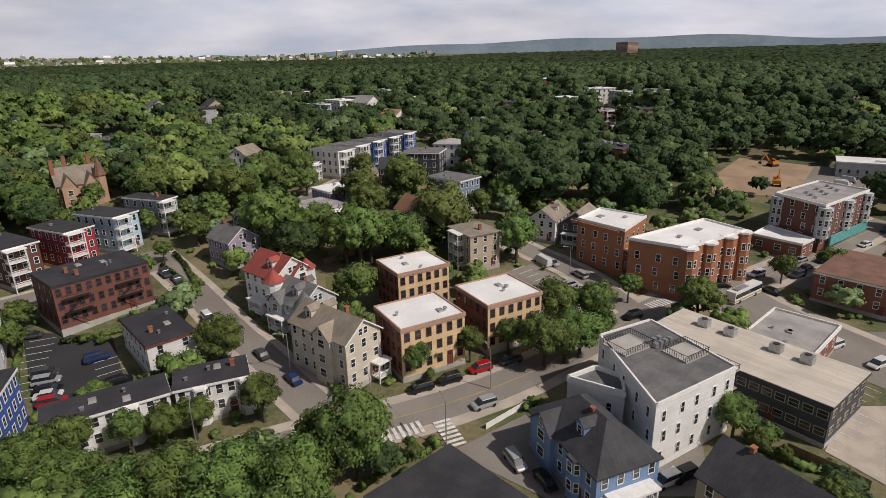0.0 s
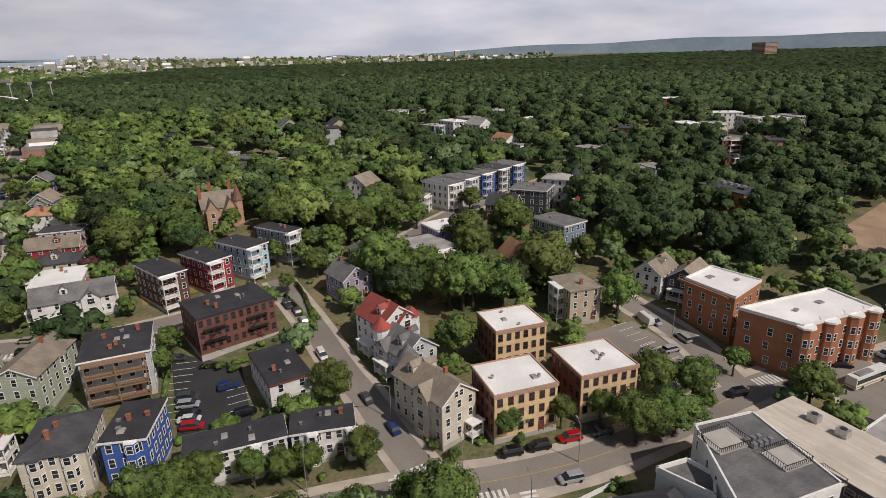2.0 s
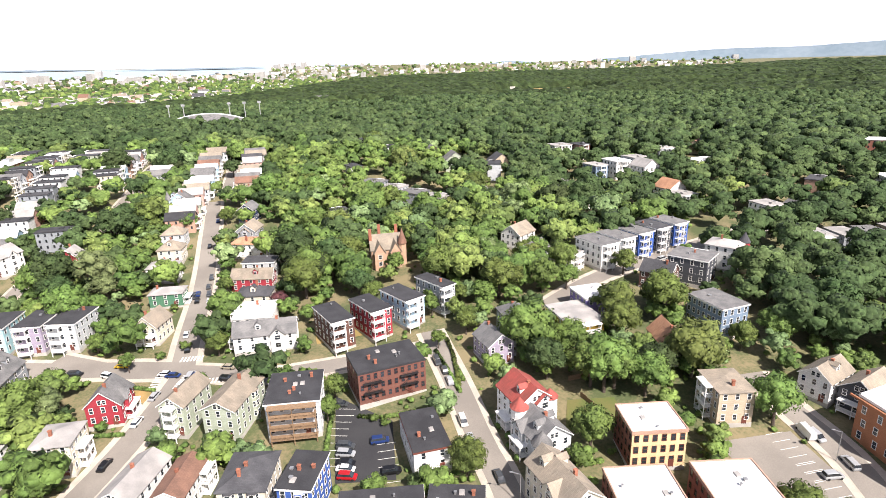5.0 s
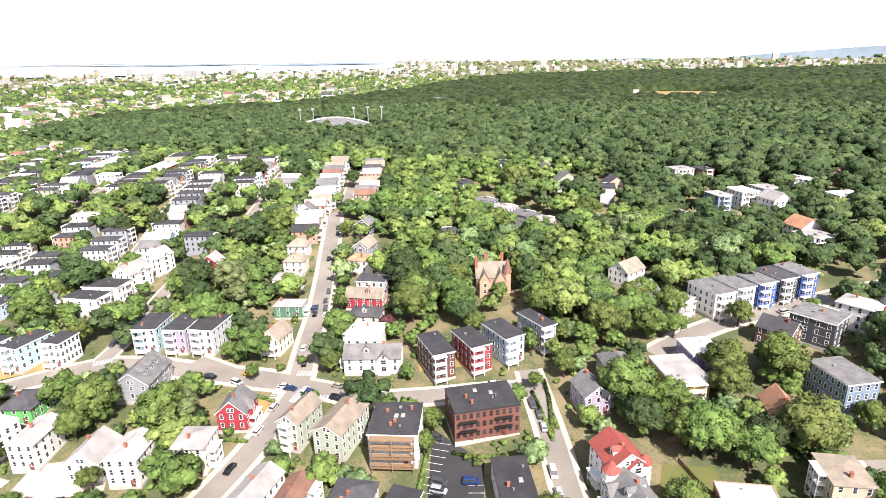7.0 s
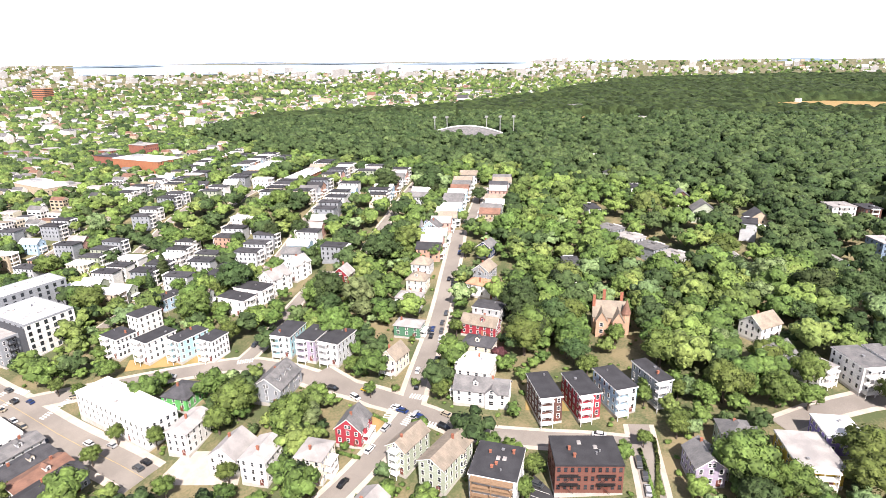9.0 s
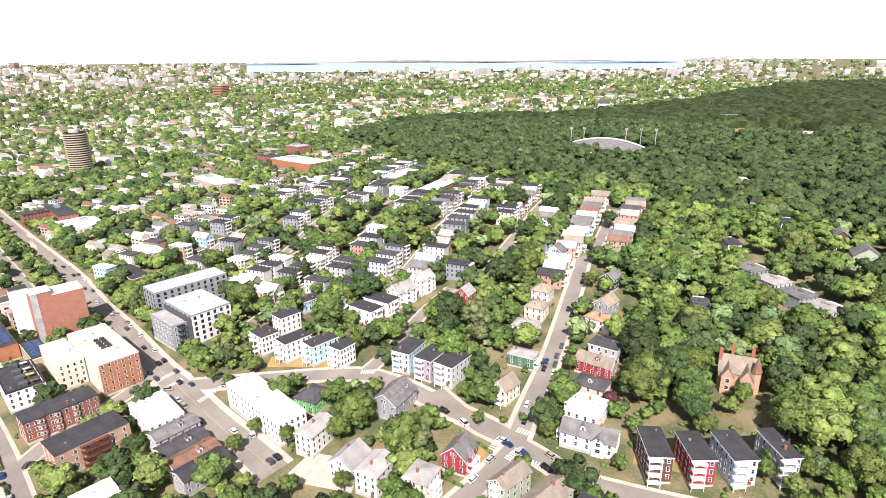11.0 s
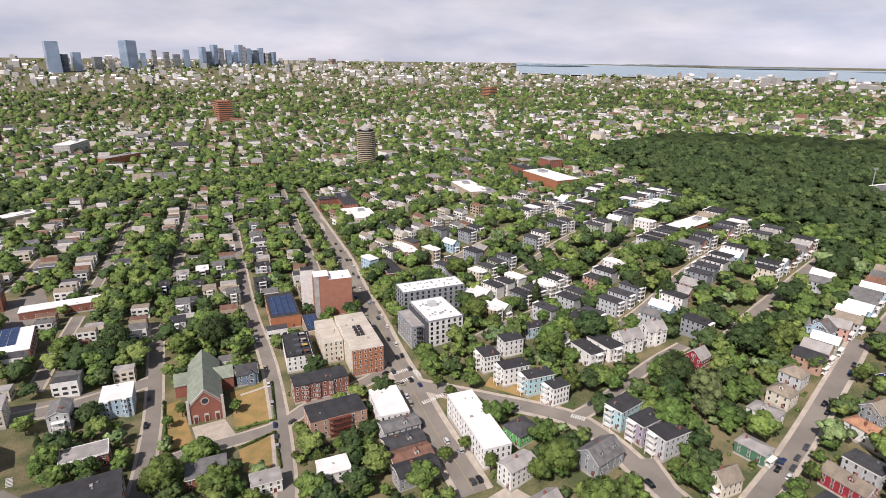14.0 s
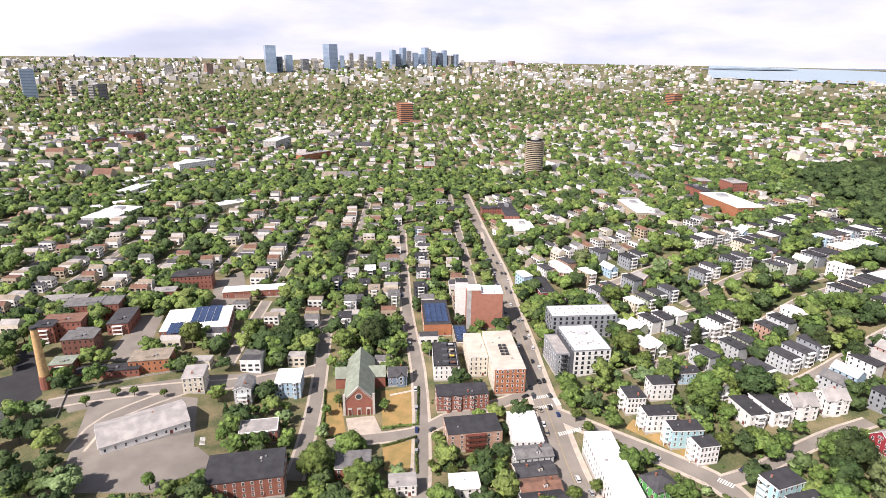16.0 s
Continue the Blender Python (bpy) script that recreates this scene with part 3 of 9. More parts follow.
def flat_house(x, y, rot, w, d, floors, wallm, roofm, label, fh=2.95, base=1.0, nx=4, ny=4, trim=None, parapet=0.0, over=0.35,
               porches=(), bays=(), chimneys=1, vents=2, front=None, category="house", group="", name="house", ww=0.95, wh=1.6,
               sides="frlb", frame=None, zoff=0.0, doors=True):
    """A block with a flat roof: walls, cornice, roof, windows on each wall, porches and bays."""
    z0 = ground_z(x, y) + zoff
    H = base + floors * fh + 0.35
    o = thing(name, pose(x, y, z0, 0, 0, rot), label, category, group)
    FOOT.append((x, y, w, d, rot))
    part("wall", box(B(), -w / 2, w / 2, -d / 2, d / 2, -4, H), wallm, o)
    if front:
        part("front_wall", box(B(), -w / 2 - 0.006, w / 2 + 0.006, -d / 2 - 0.008, -d / 2 + 0.3, -4, H - 0.5), front, o)
    part("foundation", box(B(), -w / 2 - 0.06, w / 2 + 0.06, -d / 2 - 0.07, d / 2 + 0.06, -4, base - 0.35), CONC, o)
    t = trim or TRIM
    part("cornice", box(B(), -w / 2 - over, w / 2 + over, -d / 2 - over, d / 2 + over, H - 0.45, H - 0.02), t, o)
    r = part("roof", box(B(), -w / 2 - over + 0.06, w / 2 + over - 0.06, -d / 2 - over + 0.06, d / 2 + over - 0.06, H - 0.02, H + 0.1), roofm, o)
    if parapet:
        bm, p, q = B(), parapet, 0.28
        X, Y = w / 2 + over, d / 2 + over
        box(bm, -X, X, -Y, -Y + q, H, H + p)
        box(bm, -X, X, Y - q, Y, H, H + p)
        box(bm, -X, -X + q, -Y + q, Y - q, H, H + p)
        box(bm, X - q, X, -Y + q, Y - q, H, H + p)
        part("parapet", bm, t, o)
    zs = [base + k * fh + 0.85 for k in range(floors)]
    for s in sides:
        windows(o, w, d, s, nx if s in "fb" else ny, zs, ww, wh, frame)
    if doors:
        door(o, w, d, "f", w * 0.25 if w > 5 else 0, base - 0.6)
    for p in porches:
        porch(o, w, d, p[0], p[1], p[2], p[3] if len(p) > 3 else floors, fh, base, *p[4:])
    for b in bays:
        bay(o, w, d, b[0], b[1], -1, H - 0.5, b[2] if len(b) > 2 else (front or wallm), wins=zs, roofm=t)
    rnd = random.Random(int(abs(x) * 7 + abs(y) * 13))
    for k in range(chimneys if rnd.random() < 0.55 or chimneys > 1 else 0):
        chimney(o, rnd.uniform(-0.35, 0.35) * w, rnd.uniform(-0.3, 0.35) * d, H, rnd.uniform(0.8, 1.4), 0.7)
    for k in range(vents):
        if k % 3 == 1:
            continue
        if k % 3 == 2:
            skylight(o, rnd.uniform(-0.3, 0.3) * w, rnd.uniform(-0.3, 0.3) * d, H + 0.1)
        else:
            vent(o, rnd.uniform(-0.38, 0.38) * w, rnd.uniform(-0.38, 0.38) * d, H + 0.1, rnd.uniform(0.35, 0.8), rnd.uniform(0.4, 0.8))
    return o


def poly_house(pts, rot, H, wallm, roofm, label, floors, fh, win, category="apartment building", parapet=0.3, glazed=(0, 1, 2, 3)):
    """A flat-roofed block over a polygon of corners, counter-clockwise, with windows along the named walls."""
    cx, cy = sum(p[0] for p in pts) / len(pts), sum(p[1] for p in pts) / len(pts)
    c, s = math.cos(radians(rot)), math.sin(radians(rot))
    q = [((x - cx) * c + (y - cy) * s, -(x - cx) * s + (y - cy) * c) for x, y in pts]
    o = thing("house", pose(cx, cy, ground_z(cx, cy), 0, 0, rot), label, category)
    size = max(math.dist(a, b) for a in q for b in q)
    FOOT.append((cx, cy, size * 0.8, size * 0.8, rot))
    part("wall", prism(B(), q, -4, H), wallm, o)
    part("roof", prism(B(), [(x * 0.97, y * 0.97) for x, y in q], H - 0.05, H + 0.06), roofm, o)
    for i, a in enumerate(q):
        b = q[(i + 1) % len(q)]
        L, ang = math.dist(a, b), math.degrees(math.atan2(b[1] - a[1], b[0] - a[0]))
        part("parapet", box(B(), -0.12, L + 0.12, -0.12, 0.2, H - 0.25, H + parapet), TRIM, o, m=pose(a[0], a[1], 0, 0, 0, ang))
        if i in glazed:
            n = max(2, int(L / 3.6))
            for k in range(n):
                for f in range(floors):
                    t = (k + 0.5 + 0.12 * ((f + k) % 2)) / n
                    part("window", win_mesh(*win), None, o, m=pose(a[0] + (b[0] - a[0]) * t, a[1] + (b[1] - a[1]) * t, 1.2 + f * fh, 0, 0, ang))
    return o


def gable_bm(w, d, z, rise, ridge):
    """The pentagonal body that fills a gable above the eaves."""
    bm = B()
    if ridge == "y":
        a = [bm.verts.new(p) for p in ((-w / 2, -d / 2, z), (w / 2, -d / 2, z), (0, -d / 2, z + rise))]
        b = [bm.verts.new(p) for p in ((-w / 2, d / 2, z), (w / 2, d / 2, z), (0, d / 2, z + rise))]
    else:
        a = [bm.verts.new(p) for p in ((-w / 2, -d / 2, z), (-w / 2, d / 2, z), (-w / 2, 0, z + rise))]
        b = [bm.verts.new(p) for p in ((w / 2, -d / 2, z), (w / 2, d / 2, z), (w / 2, 0, z + rise))]
    bm.faces.new(a)
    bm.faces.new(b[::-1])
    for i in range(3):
        bm.faces.new((a[i], a[(i + 1) % 3], b[(i + 1) % 3], b[i]))
    return bm


def slopes(w, d, z, rise, ridge, over=0.4, thick=0.18):
    """Two sloping roof slabs with overhanging eaves, as one mesh."""
    bm = B()
    run = (w if ridge == "y" else d) / 2
    long = (d if ridge == "y" else w) / 2 + over
    k = (run + over) / run
    for s in (-1, 1):
        pts = []
        for u, v in ((-long, 0), (long, 0), (long, 1), (-long, 1)):
            e, h = s * run * k * v, z + rise - rise * k * v
            pts.append((e, u, h) if ridge == "y" else (u, e, h))
        lo = [bm.verts.new(p) for p in pts]
        hi = [bm.verts.new((p[0], p[1], p[2] + thick)) for p in pts]
        bm.faces.new(hi)
        bm.faces.new(lo[::-1])
        for i in range(4):
            bm.faces.new((lo[i], lo[(i + 1) % 4], hi[(i + 1) % 4], hi[i]))
    return bm


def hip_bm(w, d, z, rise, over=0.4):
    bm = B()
    X, Y = w / 2 + over, d / 2 + over
    base = [bm.verts.new(p) for p in ((-X, -Y, z), (X, -Y, z), (X, Y, z), (-X, Y, z))]
    lo = [bm.verts.new((v.co.x, v.co.y, z - 0.2)) for v in base]
    if X > Y:
        top = [bm.verts.new((-(X - Y), 0, z + rise)), bm.verts.new((X - Y + 0.01, 0, z + rise))]
        fs = ((0, 1, "B", "A"), (1, 2, "B"), (2, 3, "A", "B"), (3, 0, "A"))
    else:
        top = [bm.verts.new((0, -(Y - X) - 0.01, z + rise)), bm.verts.new((0, Y - X, z + rise))]
        fs = ((0, 1, "A"), (1, 2, "B", "A"), (2, 3, "B"), (3, 0, "A", "B"))
    for f in fs:
        bm.faces.new([top["AB".index(i)] if isinstance(i, str) else base[i] for i in f])
    bm.faces.new(lo[::-1])
    for i in range(4):
        bm.faces.new((lo[i], lo[(i + 1) % 4], base[(i + 1) % 4], base[i]))
    return bm


def dormer(house, x, y, z, rot, wallm, roofm, w=1.8, h=1.7, deep=2.4):
    p = part("dormer", box(B(), -w / 2, w / 2, 0, deep, -0.6, h), wallm, house, m=pose(x, y, z, 0, 0, rot))
    bm = slopes(w, deep, h, w * 0.42, "y", 0.22, 0.12)
    part("dormer_roof", bm, roofm, p, m=pose(0, deep / 2, 0))
    part("dormer_gable", gable_bm(w, deep, h, w * 0.42, "y"), wallm, p, m=pose(0, deep / 2, 0))
    part("window", win_mesh(0.85, 1.2), None, p, m=pose(0, 0, 0.25))


def gable_house(x, y, rot, w, d, floors, wallm, roofm, label, fh=2.9, base=0.8, nx=3, ny=4, pitch=0.75, ridge="y", roof="gable",
                dormers=(), cross=None, porches=(), bays=(), chimneys=1, category="house", group="", trim=None, sides="frlb", frame=None,
                name="house", gwin=True, stair=None):
    """A house under a pitched roof: walls, gables, roof, dormers, a cross gable, porches, bays, chimneys."""
    z0 = ground_z(x, y)
    H = base + floors * fh
    t = trim or TRIM
    o = thing(name, pose(x, y, z0, 0, 0, rot), label, category, group)
    FOOT.append((x, y, w, d, rot))
    part("wall", box(B(), -w / 2, w / 2, -d / 2, d / 2, -4, H), wallm, o)
    part("foundation", box(B(), -w / 2 - 0.06, w / 2 + 0.06, -d / 2 - 0.06, d / 2 + 0.06, -4, base - 0.2), CONC, o)
    run = (w if ridge == "y" else d) / 2
    rise = run * pitch
    if roof == "hip":
        rise = min(w, d) / 2 * pitch
        part("roof", hip_bm(w, d, H, rise), roofm, o)
    else:
        part("gable", gable_bm(w, d, H - 0.01, rise, ridge), wallm, o)
        part("roof", slopes(w, d, H, rise, ridge), roofm, o)
        for s in (-1, 1):
            for e in (-1, 1):
                bm, vs = B(), []
                q = (d if ridge == "y" else w) / 2 + 0.4
                for k, up in ((0, 0), (1, 0), (1, -0.28), (0, -0.28)):
                    e1, h1 = s * (run + 0.4) * k, H + rise - rise * (run + 0.4) / run * k + up + 0.16
                    for off in (0, 0.06):
                        vs.append(bm.verts.new((e1, e * (q + off), h1) if ridge == "y" else (e * (q + off), e1, h1)))
                for f in ((0, 2, 4, 6), (1, 3, 5, 7), (0, 2, 3, 1), (2, 4, 5, 3), (4, 6, 7, 5), (6, 0, 1, 7)):
                    bm.faces.new([vs[i] for i in f])
                if not hidden_side(o, ("f" if e < 0 else "b") if ridge == "y" else ("l" if e < 0 else "r")):
                    part("bargeboard", bm, t, o)
        if gwin and rise > 2.0:
            for s in ("fb" if ridge == "y" else "lr"):
                if s in sides:
                    windows(o, w, d, s, 2, [H + 0.35], 0.8, 1.2, frame, span=2.4)
    zs = [base + k * fh + 0.8 for k in range(floors)]
    for s in sides:
        windows(o, w, d, s, nx if s in "fb" else ny, zs, 0.9, 1.55, frame)
    door(o, w, d, "f", w * 0.28, base - 0.5)
    if cross:
        side, u, cw = cross[0], cross[1], cross[2]
        c = part("cross_gable", box(B(), -cw / 2, cw / 2, -0.7, run * 0.9, -2, H), wallm, o, m=side_pose(w, d, side, u, 0))
        part("gable", gable_bm(cw, run + 0.6, H - 0.01, cw * 0.45, "y"), wallm, c, m=pose(0, run / 2 - 0.4, 0))
        part("roof", slopes(cw, run + 0.6, H, cw * 0.45, "y"), roofm, c, m=pose(0, run / 2 - 0.4, 0))
        for z in zs:
            part("window", win_mesh(1.6, 1.5), None, c, m=pose(0, -0.7, z))
        part("window", win_mesh(0.9, 1.2), None, c, m=pose(0, -0.7, H + 0.2))
    for s, u in dormers:
        dx = side_pose(w, d, s, u, 0).translation
        k = 0.62
        dormer(o, dx.x * (k if s in "lr" else 1), dx.y * (k if s in "fb" else 1), H + rise * (1 - k) - 0.1, SIDES[s], wallm, roofm)
    for p in porches:
        porch(o, w, d, p[0], p[1], p[2], p[3] if len(p) > 3 else 1, fh, base, *p[4:])
    for b in bays:
        bay(o, w, d, b[0], b[1], -1, H - 0.3, wallm, wins=zs, roofm=roofm)
    rnd = random.Random(int(abs(x) * 7 + abs(y) * 13))
    for k in range(chimneys):
        u = rnd.uniform(-0.12, 0.12)
        v = rnd.uniform(-0.3, 0.3)
        cx, cy = (u * w, v * d) if ridge == "y" else (v * w, u * d)
        chimney(o, cx, cy, H + rise * (0.75 if roof == "gable" else 0.6), rnd.uniform(1.2, 1.9), 0.7)
    return o


# ---- cars ----
CARS = {}


def car_master(col, kind):
    key = (col, kind)
    if key in CARS:
        return CARS[key]
    paint = mat("car_paint_" + col, CAR_COLOURS[col], tuple(c * 0.9 for c in CAR_COLOURS[col]), 3, 0.28, metal=0.25, vary=0.0, spec=0.6)
    L, W, h, roof0, roof1, hood = {"sedan": (4.6, 1.8, 1.42, -1.3, 0.75, 0.88), "suv": (4.7, 1.9, 1.72, -2.05, 0.7, 1.02),
                                   "van": (5.6, 2.0, 2.3, -2.75, 1.7, 1.25)}[kind]
    o = thing("car", pose(0, 0, -60), col.replace("_", " ") + " " + {"sedan": "saloon car", "suv": "tall estate car", "van": "panel van"}[kind] + " parked by the kerb", "car")
    # body: a lofted lower shell with a rounded nose and tail
    bm, rows = B(), []
    prof = [(-L / 2, 0.55, 0.86), (-L / 2 + 0.08, 0.32, hood - 0.02), (-L / 2 + 0.8, 0.26, hood + 0.04), (L / 2 - 1.3, 0.26, hood + 0.02),
            (L / 2 - 0.25, 0.3, hood - 0.14), (L / 2, 0.5, hood - 0.3)]
    for i, (x, zb, zt) in enumerate(prof):
        e = W / 2 * (0.86 if i in (0, 5) else 1.0)
        rows.append([bm.verts.new(p) for p in ((x, -e * 0.92, zb), (x, -e, (zb + zt) / 2), (x, -e * 0.9, zt), (x, e * 0.9, zt), (x, e, (zb + zt) / 2), (x, e * 0.92, zb))])
    for a, b in zip(rows, rows[1:]):
        for k in range(6):
            bm.faces.new((a[k], a[(k + 1) % 6], b[(k + 1) % 6], b[k]))
    bm.faces.new(rows[0][::-1])
    bm.faces.new(rows[-1])
    part("body", bm, paint, o)
    # glass house and roof
    bm = B()
    lo = [(roof0 - (0.35 if kind == "sedan" else 0.15)), roof1 + 0.85 if kind != "van" else roof1 + 0.5]
    vs = [bm.verts.new(p) for p in ((lo[0], -W * 0.45, hood), (lo[1], -W * 0.45, hood), (lo[1], W * 0.45, hood), (lo[0], W * 0.45, hood),
          (roof0 + 0.12, -W * 0.38, h - 0.05), (roof1, -W * 0.38, h - 0.05), (roof1, W * 0.38, h - 0.05), (roof0 + 0.12, W * 0.38, h - 0.05))]
    for f in ((4, 5, 6, 7), (0, 1, 5, 4), (1, 2, 6, 5), (2, 3, 7, 6), (3, 0, 4, 7)):
        bm.faces.new([vs[i] for i in f])
    part("glazing", bm, GLASS if kind != "van" else paint, o)
    part("roof", box(B(), roof0 + 0.08, roof1 + 0.04, -W * 0.4, W * 0.4, h - 0.06, h + 0.02, 0.06), paint, o)
    for x in (-L / 2 + 0.85, L / 2 - 0.9):
        for s in (-1, 1):
            me = CACHE.get("wheel")
            if not me:
                wb = B()
                bmesh.ops.create_cone(wb, cap_ends=True, segments=12, radius1=0.33, radius2=0.33, depth=0.22)
                me = CACHE["wheel"] = mesh_of("wheel", wb, TYRE)
            part("wheel", me, None, o, m=pose(x, s * (W / 2 - 0.1), 0.33, 90))
    CARS[key] = o
    return o


CAR_COLOURS = {"black": (0.012, 0.012, 0.014), "white": (0.75, 0.75, 0.74), "silver": (0.4, 0.41, 0.42), "dark_grey": (0.07, 0.075, 0.08),
               "red": (0.45, 0.015, 0.02), "dark_blue": (0.02, 0.045, 0.16), "beige": (0.38, 0.33, 0.25), "yellow": (0.7, 0.45, 0.02)}
TAKEN = set()


def car(x, y, rot, col="black", kind="sedan"):
    o = car_master(col, kind)
    e = 1.6
    c, s = math.cos(radians(rot)), math.sin(radians(rot))
    px = math.degrees(math.atan2(ground_z(x + c * e, y + s * e) - ground_z(x - c * e, y - s * e), 2 * e))
    m = pose(x, y, ground_z(x, y) + 0.1, 0, -px, rot)
    if key_used(o):
        return copy_thing(o, m)
    TAKEN.add(o.name)
    o.matrix_basis = m
    return o


def key_used(o):
    return o.name in TAKEN


# ---- trees ----
def round_unit(level):
    """The corners and faces of a sphere of twenty faces, each split level times."""
    g = (1 + 5 ** 0.5) / 2
    v = [Vector(p).normalized() for p in ((-1, g, 0), (1, g, 0), (-1, -g, 0), (1, -g, 0), (0, -1, g), (0, 1, g), (0, -1, -g), (0, 1, -g), (g, 0, -1), (g, 0, 1), (-g, 0, -1), (-g, 0, 1))]
    f = [(0, 11, 5), (0, 5, 1), (0, 1, 7), (0, 7, 10), (0, 10, 11), (1, 5, 9), (5, 11, 4), (11, 10, 2), (10, 7, 6), (7, 1, 8),
         (3, 9, 4), (3, 4, 2), (3, 2, 6), (3, 6, 8), (3, 8, 9), (4, 9, 5), (2, 4, 11), (6, 2, 10), (8, 6, 7), (9, 8, 1)]
    for _ in range(level):
        mid, out = {}, []
        for tri in f:
            m = []
            for p, q in ((0, 1), (1, 2), (2, 0)):
                key = tuple(sorted((tri[p], tri[q])))
                if key not in mid:
                    mid[key] = len(v)
                    v.append((v[key[0]] + v[key[1]]).normalized())
                m.append(mid[key])
            out += [(tri[0], m[0], m[2]), (tri[1], m[1], m[0]), (tri[2], m[2], m[1]), tuple(m)]
        f = out
    return np.array([p[:] for p in v]), np.array(f)


UNITS = []
for level_ in (0, 1):
    u_, f_ = round_unit(level_)
    UNITS.append((u_, f_[u_[f_].mean(1)[:, 2] > -0.42]))      # the undersides lie inside the crown


class Foliage:
    """Gathers billows and leaf clumps of one or many crowns, and makes them one mesh."""

    def __init__(self, seed):
        self.rng, self.v, self.n, self.tone, self.f3, self.f4, self.count = np.random.RandomState(seed), [], [], [], [], [], 0

    def add(self, v, n, tone, f, four):
        self.v.append(v)
        self.n.append(n)
        self.tone.append(np.full(len(v), tone) if np.isscalar(tone) else tone)
        (self.f4 if four else self.f3).append(f + self.count)
        self.count += len(v)

    def crown(self, lobes, leaves, size, at=(0.0, 0.0, 0.0), shrink=0.9, level=0, tone=0.0, rough=0.12):
        """Billows with loose leaf clumps over them; lobes: x, y, z, radius, half height."""
        g = self.rng
        L = np.array(lobes, float)
        C, rad = L[:, :3] + np.array(at), np.stack([L[:, 3], L[:, 3], L[:, 4]], -1)
        U, F = UNITS[level]
        k = shrink * g.uniform(1 - rough, 1 + rough, (len(L), len(U), 1))
        v = (C[:, None] + U[None] * rad[:, None] * k).reshape(-1, 3)
        n = (U[None] / rad[:, None]).reshape(-1, 3)
        mid = (C * L[:, 3:4]).sum(0) / L[:, 3].sum() - np.array([0, 0, L[0, 4] * 0.35])
        whole = v - mid
        n = n / np.linalg.norm(n, axis=1, keepdims=True) * 0.5 + whole / np.linalg.norm(whole, axis=1, keepdims=True) * 0.6 + g.normal(0, 0.2, n.shape)
        fs = (F[None] + (np.arange(len(L)) * len(U))[:, None, None]).reshape(-1, 3)
        self.add(v, n, tone, fs, False)
        if leaves < 1:
            return
        m = int(leaves * 1.7)
        w = L[:, 3] ** 2
        pick = g.choice(len(L), m, p=w / w.sum())
        z, a = g.uniform(-0.45, 1, m), g.uniform(0, math.tau, m)
        q = np.sqrt(1 - z * z)
        D = np.stack([q * np.cos(a), q * np.sin(a), z], -1)
        P = C[pick] + D * rad[pick] * g.uniform(0.88, 1.1, (m, 1))
        inside = (((P[:, None] - C[None]) / rad[None]) ** 2).sum(-1)
        inside[np.arange(m), pick] = 9
        ok = np.nonzero(inside.min(1) > 0.72)[0][:leaves]
        D, P = D[ok], P[ok]
        N = D + g.normal(0, 0.42, D.shape) + np.array([0, 0, 0.25])
        N /= np.linalg.norm(N, axis=1, keepdims=True)
        T = np.cross(N, g.normal(0, 1, N.shape))
        T /= np.linalg.norm(T, axis=1, keepdims=True) + 1e-6
        S = np.cross(N, T)
        s = (size * g.uniform(0.6, 1.4, len(P)))[:, None]
        quad = np.stack([P - T * s, P - S * s * 0.62 + N * s * 0.2, P + T * s, P + S * s * 0.62 + N * s * 0.2], 1).reshape(-1, 3)
        whole = P - mid
        nn = np.repeat(D * 0.35 + whole / np.linalg.norm(whole, axis=1, keepdims=True) * 0.5 + N * 0.75, 4, axis=0)
        self.add(quad, nn, np.repeat(tone + g.uniform(-0.35, 0.35, len(P)), 4), np.arange(len(quad)).reshape(-1, 4), True)

    def mesh(self, name, material):
        v, n, tone = np.concatenate(self.v), np.concatenate(self.n), np.concatenate(self.tone)
        f3 = np.concatenate(self.f3) if self.f3 else np.zeros((0, 3), int)
        f4 = np.concatenate(self.f4) if self.f4 else np.zeros((0, 4), int)
        me = bpy.data.meshes.new(name)
        me.vertices.add(len(v))
        me.vertices.foreach_set("co", v.astype(np.float32).ravel())
        me.loops.add(f3.size + f4.size)
        me.loops.foreach_set("vertex_index", np.concatenate([f3.ravel(), f4.ravel()]).astype(np.int32))
        me.polygons.add(len(f3) + len(f4))
        me.polygons.foreach_set("loop_start", np.concatenate([np.arange(len(f3)) * 3, f3.size + np.arange(len(f4)) * 4]).astype(np.int32))
        me.update(calc_edges=True)
        me.polygons.foreach_set("use_smooth", np.ones(len(f3) + len(f4), bool))
        me.normals_split_custom_set_from_vertices((n / np.linalg.norm(n, axis=1, keepdims=True)).tolist())
        me.attributes.new("tone", "FLOAT", "POINT").data.foreach_set("value", tone.astype(np.float32))
        me.materials.append(material)
        return me


def lobe_set(rnd, R, H, n):
    """Lobes of a domed, uneven crown of radius R and height H, standing on z = 0: a core, and billows over its upper side."""
    out = [(0, 0, H * 0.47, R * 0.78, H * 0.45)]
    a0 = rnd.uniform(0, math.tau)
    for i in range(n):
        u = -0.25 + 1.2 * (i + rnd.uniform(0.2, 0.8)) / n
        a = a0 + i * 2.4 + rnd.uniform(-0.4, 0.4)
        q = math.sqrt(max(0, 1 - u * u))
        k = rnd.uniform(0.62, 0.82)
        rr = R * rnd.uniform(0.26, 0.4) * (1.4 if n < 5 else 1.0)
        out.append((math.cos(a) * q * R * k, math.sin(a) * q * R * k, H * (0.46 + 0.42 * u * k / 0.72), rr, rr * rnd.uniform(0.75, 0.95)))
    return out


